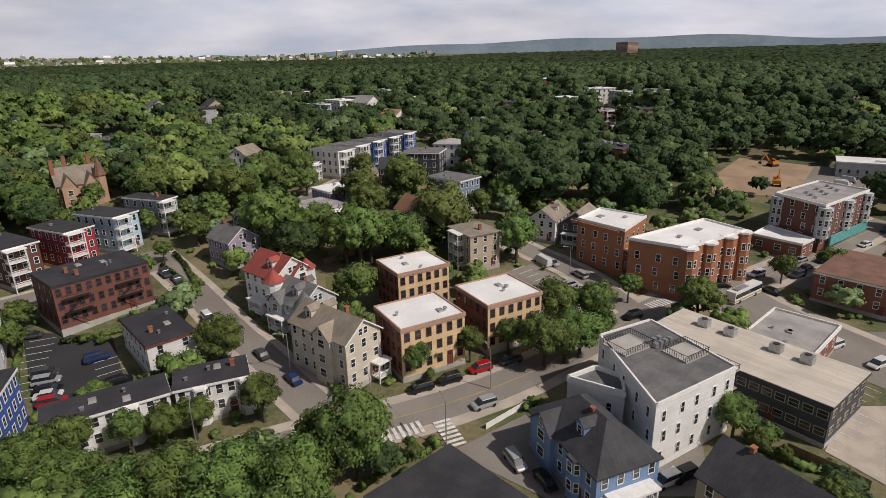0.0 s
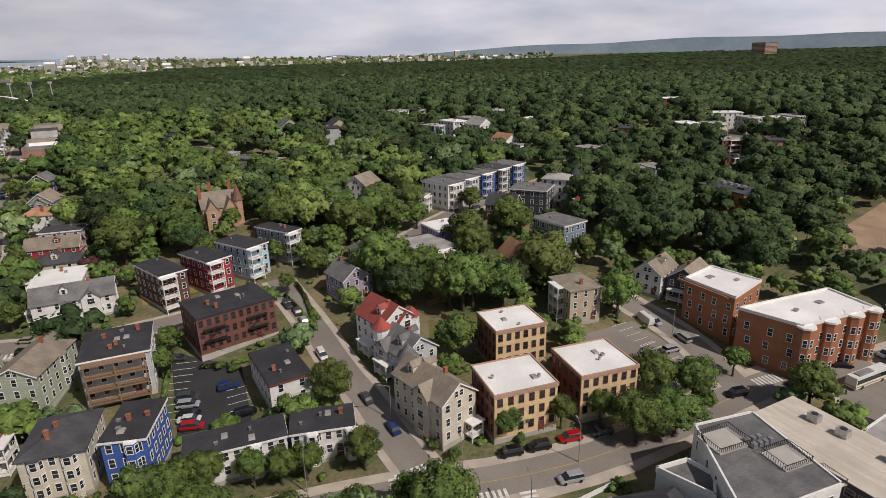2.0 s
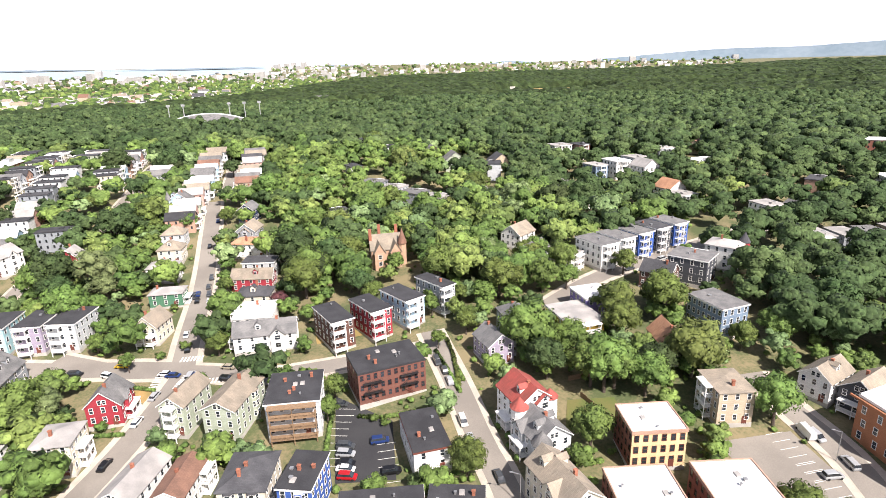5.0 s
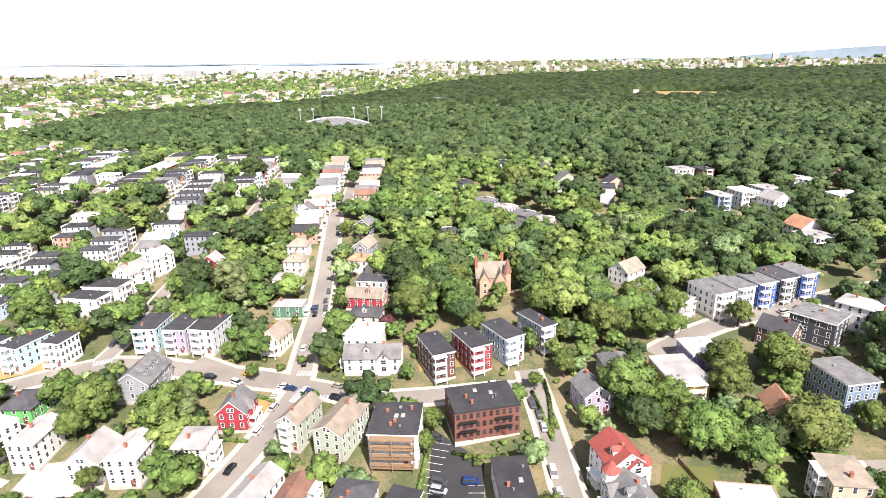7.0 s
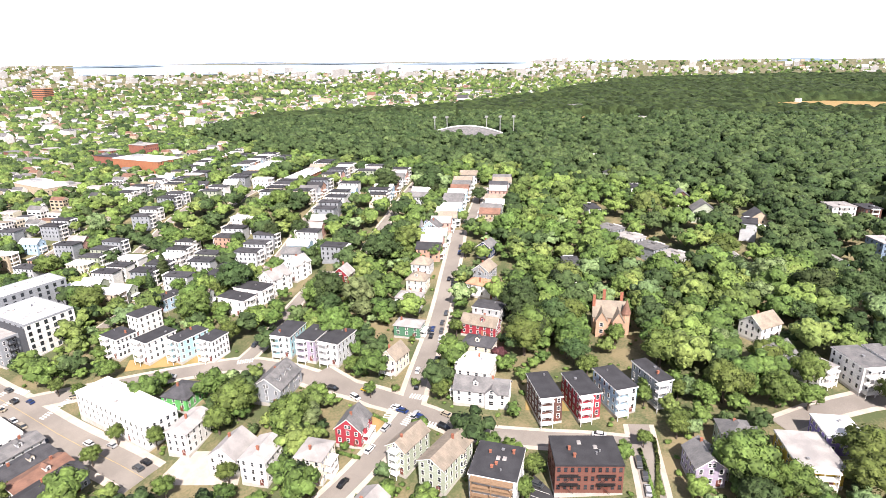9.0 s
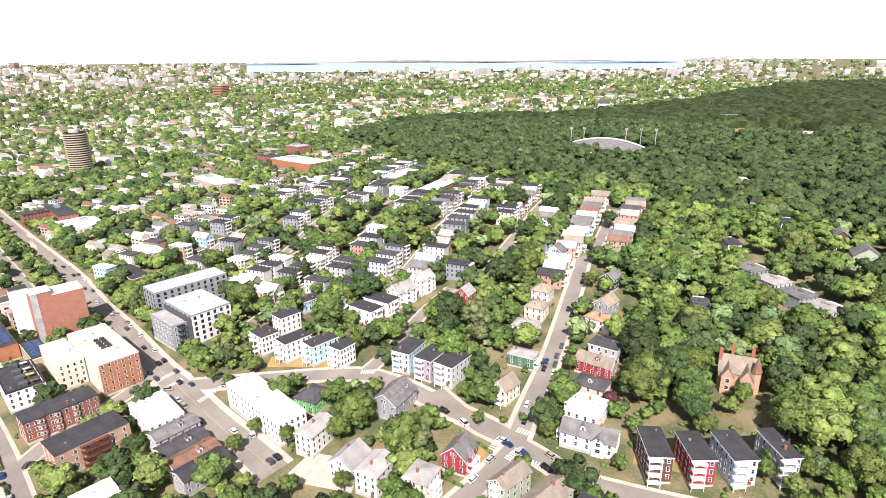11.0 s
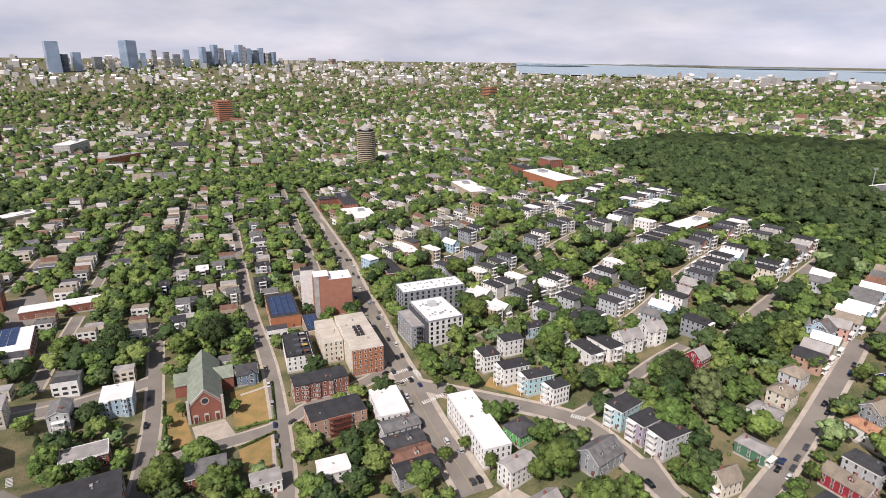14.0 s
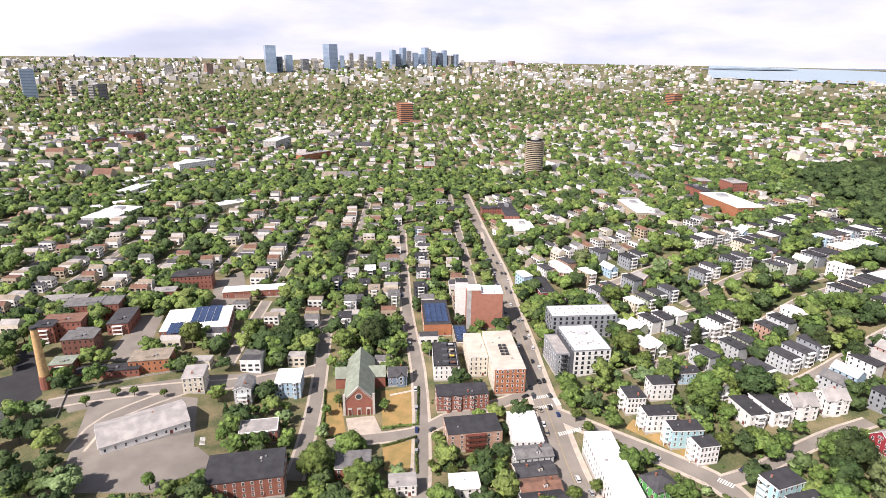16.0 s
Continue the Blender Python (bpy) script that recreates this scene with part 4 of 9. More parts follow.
def limb(bm, a, b, ra, rb, n=6):
    a, b = Vector(a), Vector(b)
    D = (b - a).normalized()
    T = D.orthogonal().normalized()
    S = D.cross(T)
    rows = [[bm.verts.new(p + (T * math.cos(math.tau * i / n) + S * math.sin(math.tau * i / n)) * r) for i in range(n)] for p, r in ((a, ra), (b, rb))]
    for i in range(n):
        bm.faces.new((rows[0][i], rows[0][(i + 1) % n], rows[1][(i + 1) % n], rows[1][i]))


TREES = {}
TREE_KINDS = {  # radius, crown height, clear stem, leaf clumps, clump size, material, label
    "maple": (5.2, 8.5, 2.4, 880, 0.27, LEAF, "broad leafy maple tree in full green leaf"),
    "oak": (6.2, 9.5, 3.0, 950, 0.31, LEAF_D, "large dark green oak tree with a dense crown"),
    "street": (3.0, 5.2, 2.4, 620, 0.2, LEAF, "young street tree with a round green crown"),
    "pale": (5.2, 10.0, 3.2, 820, 0.28, LEAF_L, "tall pale green tree with an airy crown"),
    "willow": (6.0, 10.5, 1.8, 950, 0.3, LEAF_Y, "yellow-green drooping willow tree"),
    "copper": (3.6, 6.5, 1.8, 640, 0.21, LEAF_P, "small copper-leaved ornamental tree"),
    "conifer": (3.4, 12.0, 1.2, 800, 0.26, LEAF_D, "tall dark conifer with a pointed crown"),
    "bush": (1.5, 1.9, 0.2, 180, 0.14, LEAF, "rounded green garden bush"),
}


def tree_master(kind, variant, close=False):
    """One tree of a kind; close: with finer and denser leaf clumps."""
    key = (kind, variant, close)
    if key in TREES:
        return TREES[key]
    R, H, stem, n, size, leafm, label = TREE_KINDS[kind]
    rnd = random.Random(hash_of(kind) + variant * 31)
    o = thing("bush" if kind == "bush" else "tree", pose(0, 0, -80), label, "bush" if kind == "bush" else "tree")
    lobes = lobe_set(rnd, R, H, 15 if R > 2 else 6)
    if kind == "conifer":
        lobes = [(0, 0, H * (0.1 + 0.11 * i), R * (1 - i / 8.6), H * 0.09) for i in range(8)]
    if kind == "willow":
        lobes = [(x, y, z * 0.92, r, rz * 1.35) for x, y, z, r, rz in lobes]
    leafage = Foliage(hash_of(kind) + variant)
    leafage.crown(lobes, n * (3 if close else 1), size * (0.72 if close else 1), (0, 0, stem), 0.84 if close else 0.88)
    me = leafage.mesh("crown", leafm)
    bm = B()
    limb(bm, (0, 0, -0.8), (0.1, 0, stem + H * 0.3), R * 0.075 + 0.05, R * 0.045, 7)
    for x, y, z, r, rz in lobes[1:6]:
        limb(bm, (0, 0, stem + H * 0.08), (x * 0.8, y * 0.8, stem + z * 0.8), R * 0.035, R * 0.012, 5)
    part("trunk", bm, BARK, o)
    part("crown", me, None, o)
    TREES[key] = o
    return o


def hash_of(s):
    return sum((i + 3) * ord(c) for i, c in enumerate(s))


NTREE = [0]


def tree(x, y, kind="maple", s=1.0):
    NTREE[0] += 1
    rnd = random.Random(NTREE[0] * 17 + 5)
    v = NTREE[0] % 3
    o = tree_master(kind, v, math.hypot(x, y) < 118)
    k = s * rnd.uniform(0.92, 1.08)
    m = pose(x, y, ground_z(x, y), 0, 0, rnd.uniform(0, 360)) @ Matrix.Diagonal((k, k, s * rnd.uniform(0.9, 1.1), 1))
    if key_used(o):
        return copy_thing(o, m)
    TAKEN.add(o.name)
    o.matrix_basis = pose(x, y, ground_z(x, y), *[math.degrees(a) for a in m.to_euler()])
    return o


# ---- streets ----
LINES = []


def street(name, width, walk_width, pts):
    """A roadway with a raised pavement and kerb on each side."""
    LINES.append((pts, width / 2 + walk_width))
    soft = [pts[0]]
    for a, b, c in zip(pts, pts[1:], pts[2:]):
        soft += [(a[0] * 0.25 + b[0] * 0.75, a[1] * 0.25 + b[1] * 0.75), (b[0] * 0.75 + c[0] * 0.25, b[1] * 0.75 + c[1] * 0.25)]
    soft.append(pts[-1])
    n = len(LINES)
    w = drape("pavement", soft, width + 2 * walk_width, 0.1 + 0.002 * n, WALK, skirt=0.3)
    tagged(w, "pale concrete pavements along the roadway", "pavement", kind="structure")
    r = drape("road", soft, width, 0.13 + 0.003 * n, ASPHALT)
    tagged(r, "worn grey asphalt roadway", "road", kind="structure")
    if width > 7.2 and n in LINED:
        c = drape("centre_line", soft, 0.15, 0.16 + 0.003 * n, YPAINT, r)
    return r


LINED = (1, 7)

street("main", 7.5, 2.2, [(-43, 66), (-31, 72), (-17, 78), (-3, 83), (12, 91), (25, 101), (44, 117), (68, 134), (78, 134), (94, 143), (113.8, 155.2), (142, 174)])
street("side", 6.5, 1.6, [(-19, 81), (-28, 91), (-35, 100), (-44, 109), (-59, 127), (-71, 140), (-80, 150)])
street("right", 7.0, 2.0, [(44, 117), (39, 133), (33, 144), (25, 153), (15, 166)])
street("hill", 7.5, 2.0, [(-142, 102), (-157, 118), (-176.3, 139.9), (-197.9, 162.5), (-221.3, 186.3), (-235.3, 200.8), (-261.7, 226)])
street("cross", 7.0, 1.6, [(-186.7, 89.4), (-160, 93), (-139, 102), (-115, 108), (-98, 122), (-86, 133), (-75, 141)])
street("diag", 7.5, 2.0, [(-141, 104), (-133, 87), (-128, 73), (-125, 63), (-123, 55), (-120, 46)])
street("avenue", 11.0, 2.6, [(-175, 19), (-192, 13), (-217, 3), (-256, -10), (-289, -22), (-342, -39), (-396.2, -59.5), (-451, -76.8), (-509.6, -99.2), (-606.9, -135.6), (-739.3, -186), (-938.2, -260.4), (-1197, -357.3), (-1559.9, -496.5)])
street("close", 7.0, 1.6, [(-165, -54), (-186, -59), (-214, -68), (-251, -81), (-296.4, -99.5), (-348, -125.1), (-407, -150), (-485.5, -181.5), (-578.8, -218.6)])
street("church_way", 7.0, 1.4, [(-173, -115), (-208, -128), (-241, -141), (-287.3, -161.9), (-334.6, -183.2)])
street("chcross", 7.5, 1.4, [(-197, -122), (-211, -106), (-222, -85), (-230, -73), (-248, -62), (-264, -40), (-283, -21)])
street("curve", 8.0, 2.0, [(-267, -20), (-253, 3), (-238, 27), (-227, 48), (-215.6, 67.6), (-198.6, 78.5), (-176.1, 87.6), (-160, 95), (-146, 100)])
street("culdesac", 6.0, 1.4, [(-215.5, 65.6), (-225.6, 81.2), (-243.9, 100.4), (-261.4, 120.7), (-272.5, 138.6)])
street("factory_way", 8.0, 1.6, [(-176, -263), (-192.2, -243.5), (-210.7, -215.7), (-230.8, -186.4), (-265.9, -155.1)])
street("lower_way", 7.0, 1.4, [(-151, -216), (-173, -224), (-195.2, -216.2), (-213.7, -206.6)])
street("hill_row", 7.0, 1.8, [(-48.3, 179.1), (-41.9, 197.2), (-33.8, 213.7), (-21.3, 231.2), (-6.1, 255.7), (13, 286.2), (32.2, 311.2)])
street("uphill", 6.0, 1.2, [(-377.9, 37.5), (-397.6, 63.1), (-407.2, 91.5), (-414, 125.8), (-458, 174.5), (-472.9, 213)])
street("far_right", 16.0, 2.5, [(68, 134), (72, 116), (80, 103), (83, 93)])

# ---- houses ----
flat_house(-6.7, 121.6, 30, 12.6, 10.9, 3, RBRICK, ROOF_W, "three-storey block with a yellow brick front and white roof", front=YBRICK, nx=6, ny=5, trim=PBRICK, parapet=0.35, over=0.2, chimneys=0, vents=4, category="apartment building", group="yellow brick blocks", frame=BTRIM)
flat_house(-4.6, 99.5, 29.4, 13.2, 11.7, 3, RBRICK, ROOF_W, "three-storey block with a yellow brick front and white roof", front=YBRICK, nx=6, ny=5, trim=PBRICK, parapet=0.35, over=0.2, chimneys=0, vents=4, category="apartment building", group="yellow brick blocks", frame=BTRIM)
flat_house(11.4, 108.6, 29.1, 13, 12, 3, RBRICK, ROOF_W, "three-storey block with a yellow brick front and white roof", front=YBRICK, nx=6, ny=5, trim=PBRICK, parapet=0.35, over=0.2, chimneys=0, vents=4, category="apartment building", group="yellow brick blocks", frame=BTRIM)
gable_house(32.3, 165, -30.8, 8, 12, 2, WHITE, ROOF_T, "white gabled house with a tan shingle roof", dormers=(("r", 0),))
gable_house(41.5, 162.3, -30.8, 9, 12, 2, CHAR, ROOF_T, "dark grey gabled house with white trim and porch", porches=(("f", 7, 0),))
flat_house(53, 89, -52.5, 32.1, 14.8, 2, CHAR, ROOF_C, "long dark green commercial building with a cream roof", nx=16, ny=5, trim=CHAR, over=0.3, chimneys=0, vents=0, ww=1.4, wh=1.2, category="commercial building", frame=TAN)
gable_house(20.6, 68.3, -68, 16.2, 10, 2, CORNBLUE, ROOF_DG, "blue gabled house with white trim and dark roof", ridge="x", roof="hip", pitch=0.85, nx=5, ny=4, cross=("f", -4, 5), dormers=(("f", 1.5),), bays=(("f", 3.5),), porches=(("r", 7, 0, 1),))
gable_house(39.8, 55.9, 31.5, 10, 14, 2, TAN, ROOF_DG, "tan house with a dark hipped roof and gables", cross=("f", 1, 4))
flat_house(0.5, 57.5, -138.2, 14.4, 16, 1, RBRICK, ROOF_D, "low shop with a worn black flat roof", fh=3.6, nx=5, chimneys=0, vents=2, category="shop")
flat_house(66.9, 98.9, -47.9, 11.5, 17.9, 1, RBRICK, ROOF_LG, "low brick shop with a patched brown roof and roof units", fh=3.8, nx=5, parapet=0.5, chimneys=0, vents=6, category="shop")
flat_house(100.9, 124.3, -48.7, 18, 22, 2, RBRICK, ROOF_B, "red brick building with a brown roof", nx=5, ny=6, category="commercial building")
gable_house(-20.1, 95.8, 50.4, 8.4, 15.4, 3, CREAM, ROOF_T, "large cream gabled house with tan roof", nx=3, ny=6, cross=("l", 2, 4.5), dormers=(("l", -4), ("r", 3)), porches=(("f", 3, 3),))
gable_house(-30.1, 112.8, 50.4, 9.5, 11, 2, LGREY, ROOF_G, "grey Victorian house with a round turret", dormers=(("r", 0), ("l", 2)), porches=(("l", 5, -1),), cross=("l", -2, 4))
gable_house(-37, 120.8, 50.4, 10, 11, 3, WHITE, ROOF_R, "white Victorian house with a bright red roof and turret", fh=2.7, cross=("f", 2, 4.5), dormers=(("l", 2),), porches=(("l", 5, 0),))
gable_house(-54.9, 143.8, 50.4, 8.5, 10, 2, LAV, ROOF_G, "mauve gabled house with stacked white porches", cross=("r", 0, 5), porches=(("r", 6, 0, 2),))
flat_house(-77.6, 118.8, 49.8, 19.2, 13.1, 3, DBRICK, ROOF_D, "red brick block with iron fire escapes and black roof", nx=10, ny=4, trim=DTRIM, frame=BTRIM, over=0.12, chimneys=2, vents=6, category="apartment building")
flat_house(-107.1, 134, 60.2, 7.5, 15.9, 3, BROWN, ROOF_D, "brown triple-decker with stacked white front porches", nx=3, ny=5, porches=(("f", 4.2, -2),), group="triple-deckers")
flat_house(-99, 143.6, 64.2, 7.5, 14.6, 3, RED, ROOF_D, "red triple-decker with stacked white front porches", nx=3, ny=5, porches=(("f", 4.2, -2),), group="triple-deckers")
flat_house(-92.7, 153.8, 67.7, 7.8, 14.7, 3, LBLUE, ROOF_D, "light blue triple-decker with stacked white front porches", nx=3, ny=5, porches=(("f", 4.2, -2),), group="triple-deckers")
flat_house(-86.1, 165.8, 68.8, 5.5, 14.9, 3, GREY, ROOF_D, "grey triple-decker with stacked white front porches", nx=3, ny=5, porches=(("f", 4.2, -2),), group="triple-deckers")
flat_house(-55.4, 100.7, 42.6, 8.9, 16.2, 2, WHITE, ROOF_D, "white two-storey row house with a black flat roof", fh=2.7, nx=2, ny=6, vents=5, trim=BTRIM, over=0.2)
flat_house(-39.1, 84.7, 22.8, 11.3, 6.8, 2, WHITE, ROOF_D, "cream row houses with bays, steps and black flat roof", fh=2.8, nx=6, ny=3, vents=5, trim=TRIM, bays=(("f", -2, WHITE), ("f", 5, WHITE)))
flat_house(-52.9, 77.6, 31.9, 17.2, 6.6, 2, WHITE, ROOF_D, "cream row houses with bays, steps and black flat roof", fh=2.8, nx=9, ny=3, vents=6, trim=TRIM, bays=(("f", -6, WHITE), ("f", 3, WHITE)))
flat_house(-70.9, 75.2, 19.8, 7.3, 11.9, 3, BLUE, ROOF_D, "bright blue triple-decker with white bay windows", nx=3, ny=5, bays=(("f", 1.2, BLUE),), vents=5, chimneys=2)
gable_house(-82.8, 71.2, 28.2, 10.1, 12.6, 3, CREAM, ROOF_DG, "cream house with a dark hipped roof and front gables", fh=2.7, roof="hip", pitch=0.45, bays=(("f", -2.5), ("f", 2.5)), chimneys=2)
gable_house(-98.2, 65.4, 25.6, 6.9, 13, 2, WHITE, ROOF_B, "white gabled house with a brown shingle roof", ny=6, porches=(("r", 5, 4, 2),), pitch=0.5)
gable_house(-108.3, 61.4, 20.3, 8.2, 14.9, 2, WHITE, ROOF_LG, "white gabled house with a weathered grey roof", ny=6, pitch=0.55)
gable_house(-107.1, 90.6, 18.1, 8.9, 16.5, 3, SAGE, ROOF_T, "sage green house with tan roof and open stairs", fh=2.7, ny=6, pitch=0.5, bays=(("r", 2),))
gable_house(-119.7, 85.5, 18.1, 7, 13, 3, SAGE, ROOF_T, "pale green gabled house with a fire escape", fh=2.7, pitch=0.7, porches=(("f", 3, 0, 3),))
flat_house(-92, 97.5, 34.4, 13.4, 14.8, 3, LGREY, ROOF_D, "tall house with brown stacked porches along its front", fh=3.0, nx=5, ny=5, porches=(("f", 11.5, 0, 3, 2.2, WOOD),), vents=6, chimneys=4)
gable_house(-126.1, 122.8, 37.6, 19.5, 9, 2, WHITE, ROOF_G, "white house with grey roof, dormer and front gable", fh=2.6, ridge="x", cross=("f", 4, 4.5), dormers=(("f", -2),), nx=5, porches=(("l", 3, 0),))
flat_house(-137.6, 130.4, 33.7, 12.6, 13.7, 2, WHITE, ROOF_W, "white box-shaped house with a pale flat roof", nx=4, ny=3, porches=(("l", 4, 0, 2),))
gable_house(-149.3, 142.3, 29.7, 12.3, 9, 2, CREAM, ROOF_DG, "cream house with a dark hipped roof", roof="hip", pitch=0.5, dormers=(("f", 0),))
gable_house(-162.2, 154.8, 28.1, 15.9, 8, 2, RED, ROOF_T, "red house with a tan roof and red dormer", fh=2.5, ridge="x", dormers=(("f", 1.5),), nx=5)
flat_house(-169.2, 166.2, 29, 13.1, 9, 2, LGREY, ROOF_DG, "light grey house with a dark roof", nx=4)
gable_house(-187.4, 180.5, 22.8, 18.1, 8, 2, WHITE, ROOF_O, "white house with an orange hipped roof", roof="hip", pitch=0.6)
gable_house(-199.6, 191.4, 22.8, 9, 11, 2, GREY, ROOF_T, "grey house with a tan gabled roof", cross=("f", 0, 4))
gable_house(-218.9, 210.9, 22.8, 8, 10, 2, DBLUE, ROOF_G, "dark blue gabled house on the hill street")
gable_house(-244.1, 237.8, 22.8, 9, 11, 2, CREAM, ROOF_T, "cream house with tan roof", roof="hip")
gable_house(-166.8, 111.9, 22.8, 8, 10, 2, CREAM, ROOF_T, "cream gambrel house with garden beds", pitch=0.9, porches=(("f", 6, 0),))
gable_house(-184.4, 132.1, 35.4, 12, 8, 2, GREEN, ROOF_LG, "green house with a pale grey roof", fh=2.4, ridge="x", roof="hip", pitch=0.4, porches=(("r", 5, 0),))
gable_house(-204.3, 146.6, 35.4, 12, 9, 2, WHITE, ROOF_LG, "white house with a pale grey roof", ridge="x", roof="hip", pitch=0.45, dormers=(("f", 0),))
gable_house(-216.3, 160.5, 35.4, 10, 9, 2, CREAM, ROOF_T, "cream house with a tan hipped roof", roof="hip", dormers=(("f", 0),))
gable_house(-228.4, 172.3, 35.4, 10, 9, 2, LGREY, ROOF_T, "grey house with a tan hipped roof", roof="hip")
gable_house(-264.9, 207, 35.4, 11, 9, 2, LBLUE, ROOF_G, "pale blue Victorian house with pointed gables", cross=("f", 2, 4), dormers=(("f", -3),))
flat_house(-34.2, 181.4, 43.4, 10.3, 11, 2, PURPLE, ROOF_W, "purple house with a white flat roof", fh=2.8, nx=3, ny=4)
flat_house(-36.4, 166.8, 43.4, 12.1, 15.8, 2, OCHRE, ROOF_LG, "ochre house with a weathered flat roof and porches", fh=2.6, nx=4, ny=4, porches=(("f", 8, 0, 2),))
gable_house(-53.6, 159.8, 43.4, 9, 11, 2, SAGE, ROOF_G, "grey-green house with a grey hipped roof", roof="hip", cross=("r", 0, 4))
flat_house(4.2, 186.7, 47.5, 10.5, 14.3, 3, BLUEGREY, ROOF_G, "slate blue three-storey house with white trim", nx=4, ny=7)
flat_house(-41.1, 219.3, 56.6, 9.4, 14.5, 3, WHITE, ROOF_G, "white triple-decker with rounded front bays", nx=2, ny=5, bays=(("f", 1.6,),), porches=(("f", 3.5, -2),), group="row of triple-deckers on the hill")
flat_house(-35.4, 227.9, 56.6, 8.6, 13, 3, LGREY, ROOF_G, "grey triple-decker with white porches and bays", nx=2, ny=5, bays=(("f", 1.6,),), porches=(("f", 3.5, -2),), group="row of triple-deckers on the hill")
flat_house(-29.7, 236.5, 56.6, 8.6, 13, 3, BLUE, ROOF_G, "blue triple-decker with white porches and bays", nx=2, ny=5, bays=(("f", 1.6,),), porches=(("f", 3.5, -2),), group="row of triple-deckers on the hill")
flat_house(-24.0, 245.1, 56.6, 8.6, 13, 3, CHAR, ROOF_DG, "charcoal triple-decker with white porches and bays", nx=2, ny=5, bays=(("f", 1.6,),), porches=(("f", 3.5, -2),), group="row of triple-deckers on the hill")
flat_house(-18.3, 253.7, 56.6, 8.6, 13, 3, BLUE, ROOF_G, "blue triple-decker with white porches and bays", nx=2, ny=5, bays=(("f", 1.6,),), porches=(("f", 3.5, -2),), group="row of triple-deckers on the hill")
flat_house(-5.9, 218, 76.7, 12, 14, 3, CHAR, ROOF_G, "charcoal three-storey house with porches", nx=3, porches=(("r", 6, 0),))
gable_house(4.5, 235.5, 76.7, 11, 12, 3, WHITE, ROOF_LG, "white Victorian house with a dark mansard turret", roof="hip", pitch=0.3)
gable_house(-15.9, 207.5, 76.7, 9, 11, 2, BROWN, ROOF_DG, "dark brown gabled house", ridge="y", cross=("r", 0, 4))
gable_house(8.5, 144.8, 29.1, 9, 11, 3, TAN, ROOF_T, "tan three-storey house with grey porches", roof="hip", pitch=0.15, porches=(("l", 5, 0, 3),))
gable_house(-7.8, 164.6, 29.1, 8, 11, 2, WHITE, ROOF_O, "white house with an orange gabled roof", pitch=1.0)
gable_house(-77.8, 229.3, 76.7, 12, 10, 2, WHITE, ROOF_T, "white house with a broad tan roof", ridge="x")
gable_house(-64.6, 209.5, 76.7, 13, 9, 2, GREY, ROOF_G, "grey house with a shed dormer", dormers=(("f", -3), ("f", 2)), ridge="x")
flat_house(-51.6, 211.5, 76.7, 9, 10, 2, WHITE, ROOF_LG, "white two-storey house with flat roof and porches", fh=2.6, porches=(("f", 5, 0),))
flat_house(-211.4, 87.2, 36.8, 9.1, 14.3, 3, CYAN, ROOF_D, "pale turquoise triple-decker with stacked front porches", nx=3, ny=5, porches=(("f", 4.0, -1.5),), group="triple-deckers")
flat_house(-200.2, 93.7, 32.7, 8.4, 14, 3, LAV, ROOF_D, "mauve triple-decker with stacked front porches", nx=3, ny=5, porches=(("f", 4.0, -1.5),), group="triple-deckers")
flat_house(-190.9, 99.7, 27.8, 9.4, 14, 3, LGREY, ROOF_D, "grey triple-decker with stacked front porches", nx=3, ny=5, porches=(("f", 4.0, -1.5),), group="triple-deckers")
flat_house(-251.4, 42.3, 21.6, 8.5, 14.5, 3, WHITE, ROOF_D, "white triple-decker with stacked front porches", nx=3, ny=5, porches=(("f", 4.0, -1.5),), group="triple-deckers")
flat_house(-240.6, 53.2, 20.7, 7.8, 14.5, 3, CYAN, ROOF_D, "pale turquoise triple-decker with stacked front porches", nx=3, ny=5, porches=(("f", 4.0, -1.5),), group="triple-deckers")
flat_house(-230.1, 60.9, 27.4, 7.4, 9.4, 3, WHITE, ROOF_D, "white triple-decker with stacked front porches", nx=3, ny=5, porches=(("f", 4.0, -1.5),), group="triple-deckers")
flat_house(-266.5, 30.4, 22.2, 11.1, 9.6, 3, WHITE, ROOF_D, "white triple-decker with stacked front porches", nx=3, ny=5, porches=(("f", 4.0, -1.5),), group="triple-deckers")
flat_house(-266.3, 84.2, 27.7, 16.6, 9.1, 2, WHITE, ROOF_D, "white house with a black hipped roof edge and porches", fh=3.6, nx=3, ny=4, porches=(("r", 4, 0, 2),))
flat_house(-271.5, 95, 31.2, 17.5, 10.2, 2, WHITE, ROOF_D, "white house with a black flat roof and porches", fh=3.6, nx=3, ny=4, porches=(("r", 4, 0, 2),))
flat_house(-280.3, 44.1, 21.6, 9, 12, 3, WHITE, ROOF_D, "plain white house with a black flat roof", nx=3)
flat_house(-300.1, 60, 21.6, 8, 12, 2, LBLUE, ROOF_D, "pale blue house with a black roof")
gable_house(-274.3, 108.1, 20.7, 11, 13, 3, WHITE, ROOF_LG, "large white gabled house with porches", fh=2.7, porches=(("f", 6, 0, 2),), cross=("r", 0, 4))
gable_house(-280.8, 123.7, 20.7, 10, 12, 3, WHITE, ROOF_LG, "large white gabled house with dormers", fh=2.7, cross=("r", 0, 4), dormers=(("l", 0),))
gable_house(-251.6, 137, 36.8, 9, 9, 2, RED, ROOF_LG, "dark red gabled barn-like house", pitch=0.9)
flat_house(-209.8, 21.7, 20.1, 43.3, 12.6, 3, WHITE, ROOF_W, "long white building with rows of windows and a white roof", nx=14, ny=5, trim=WHITE, over=0.15, parapet=0.3, chimneys=0, vents=4, category="commercial building")
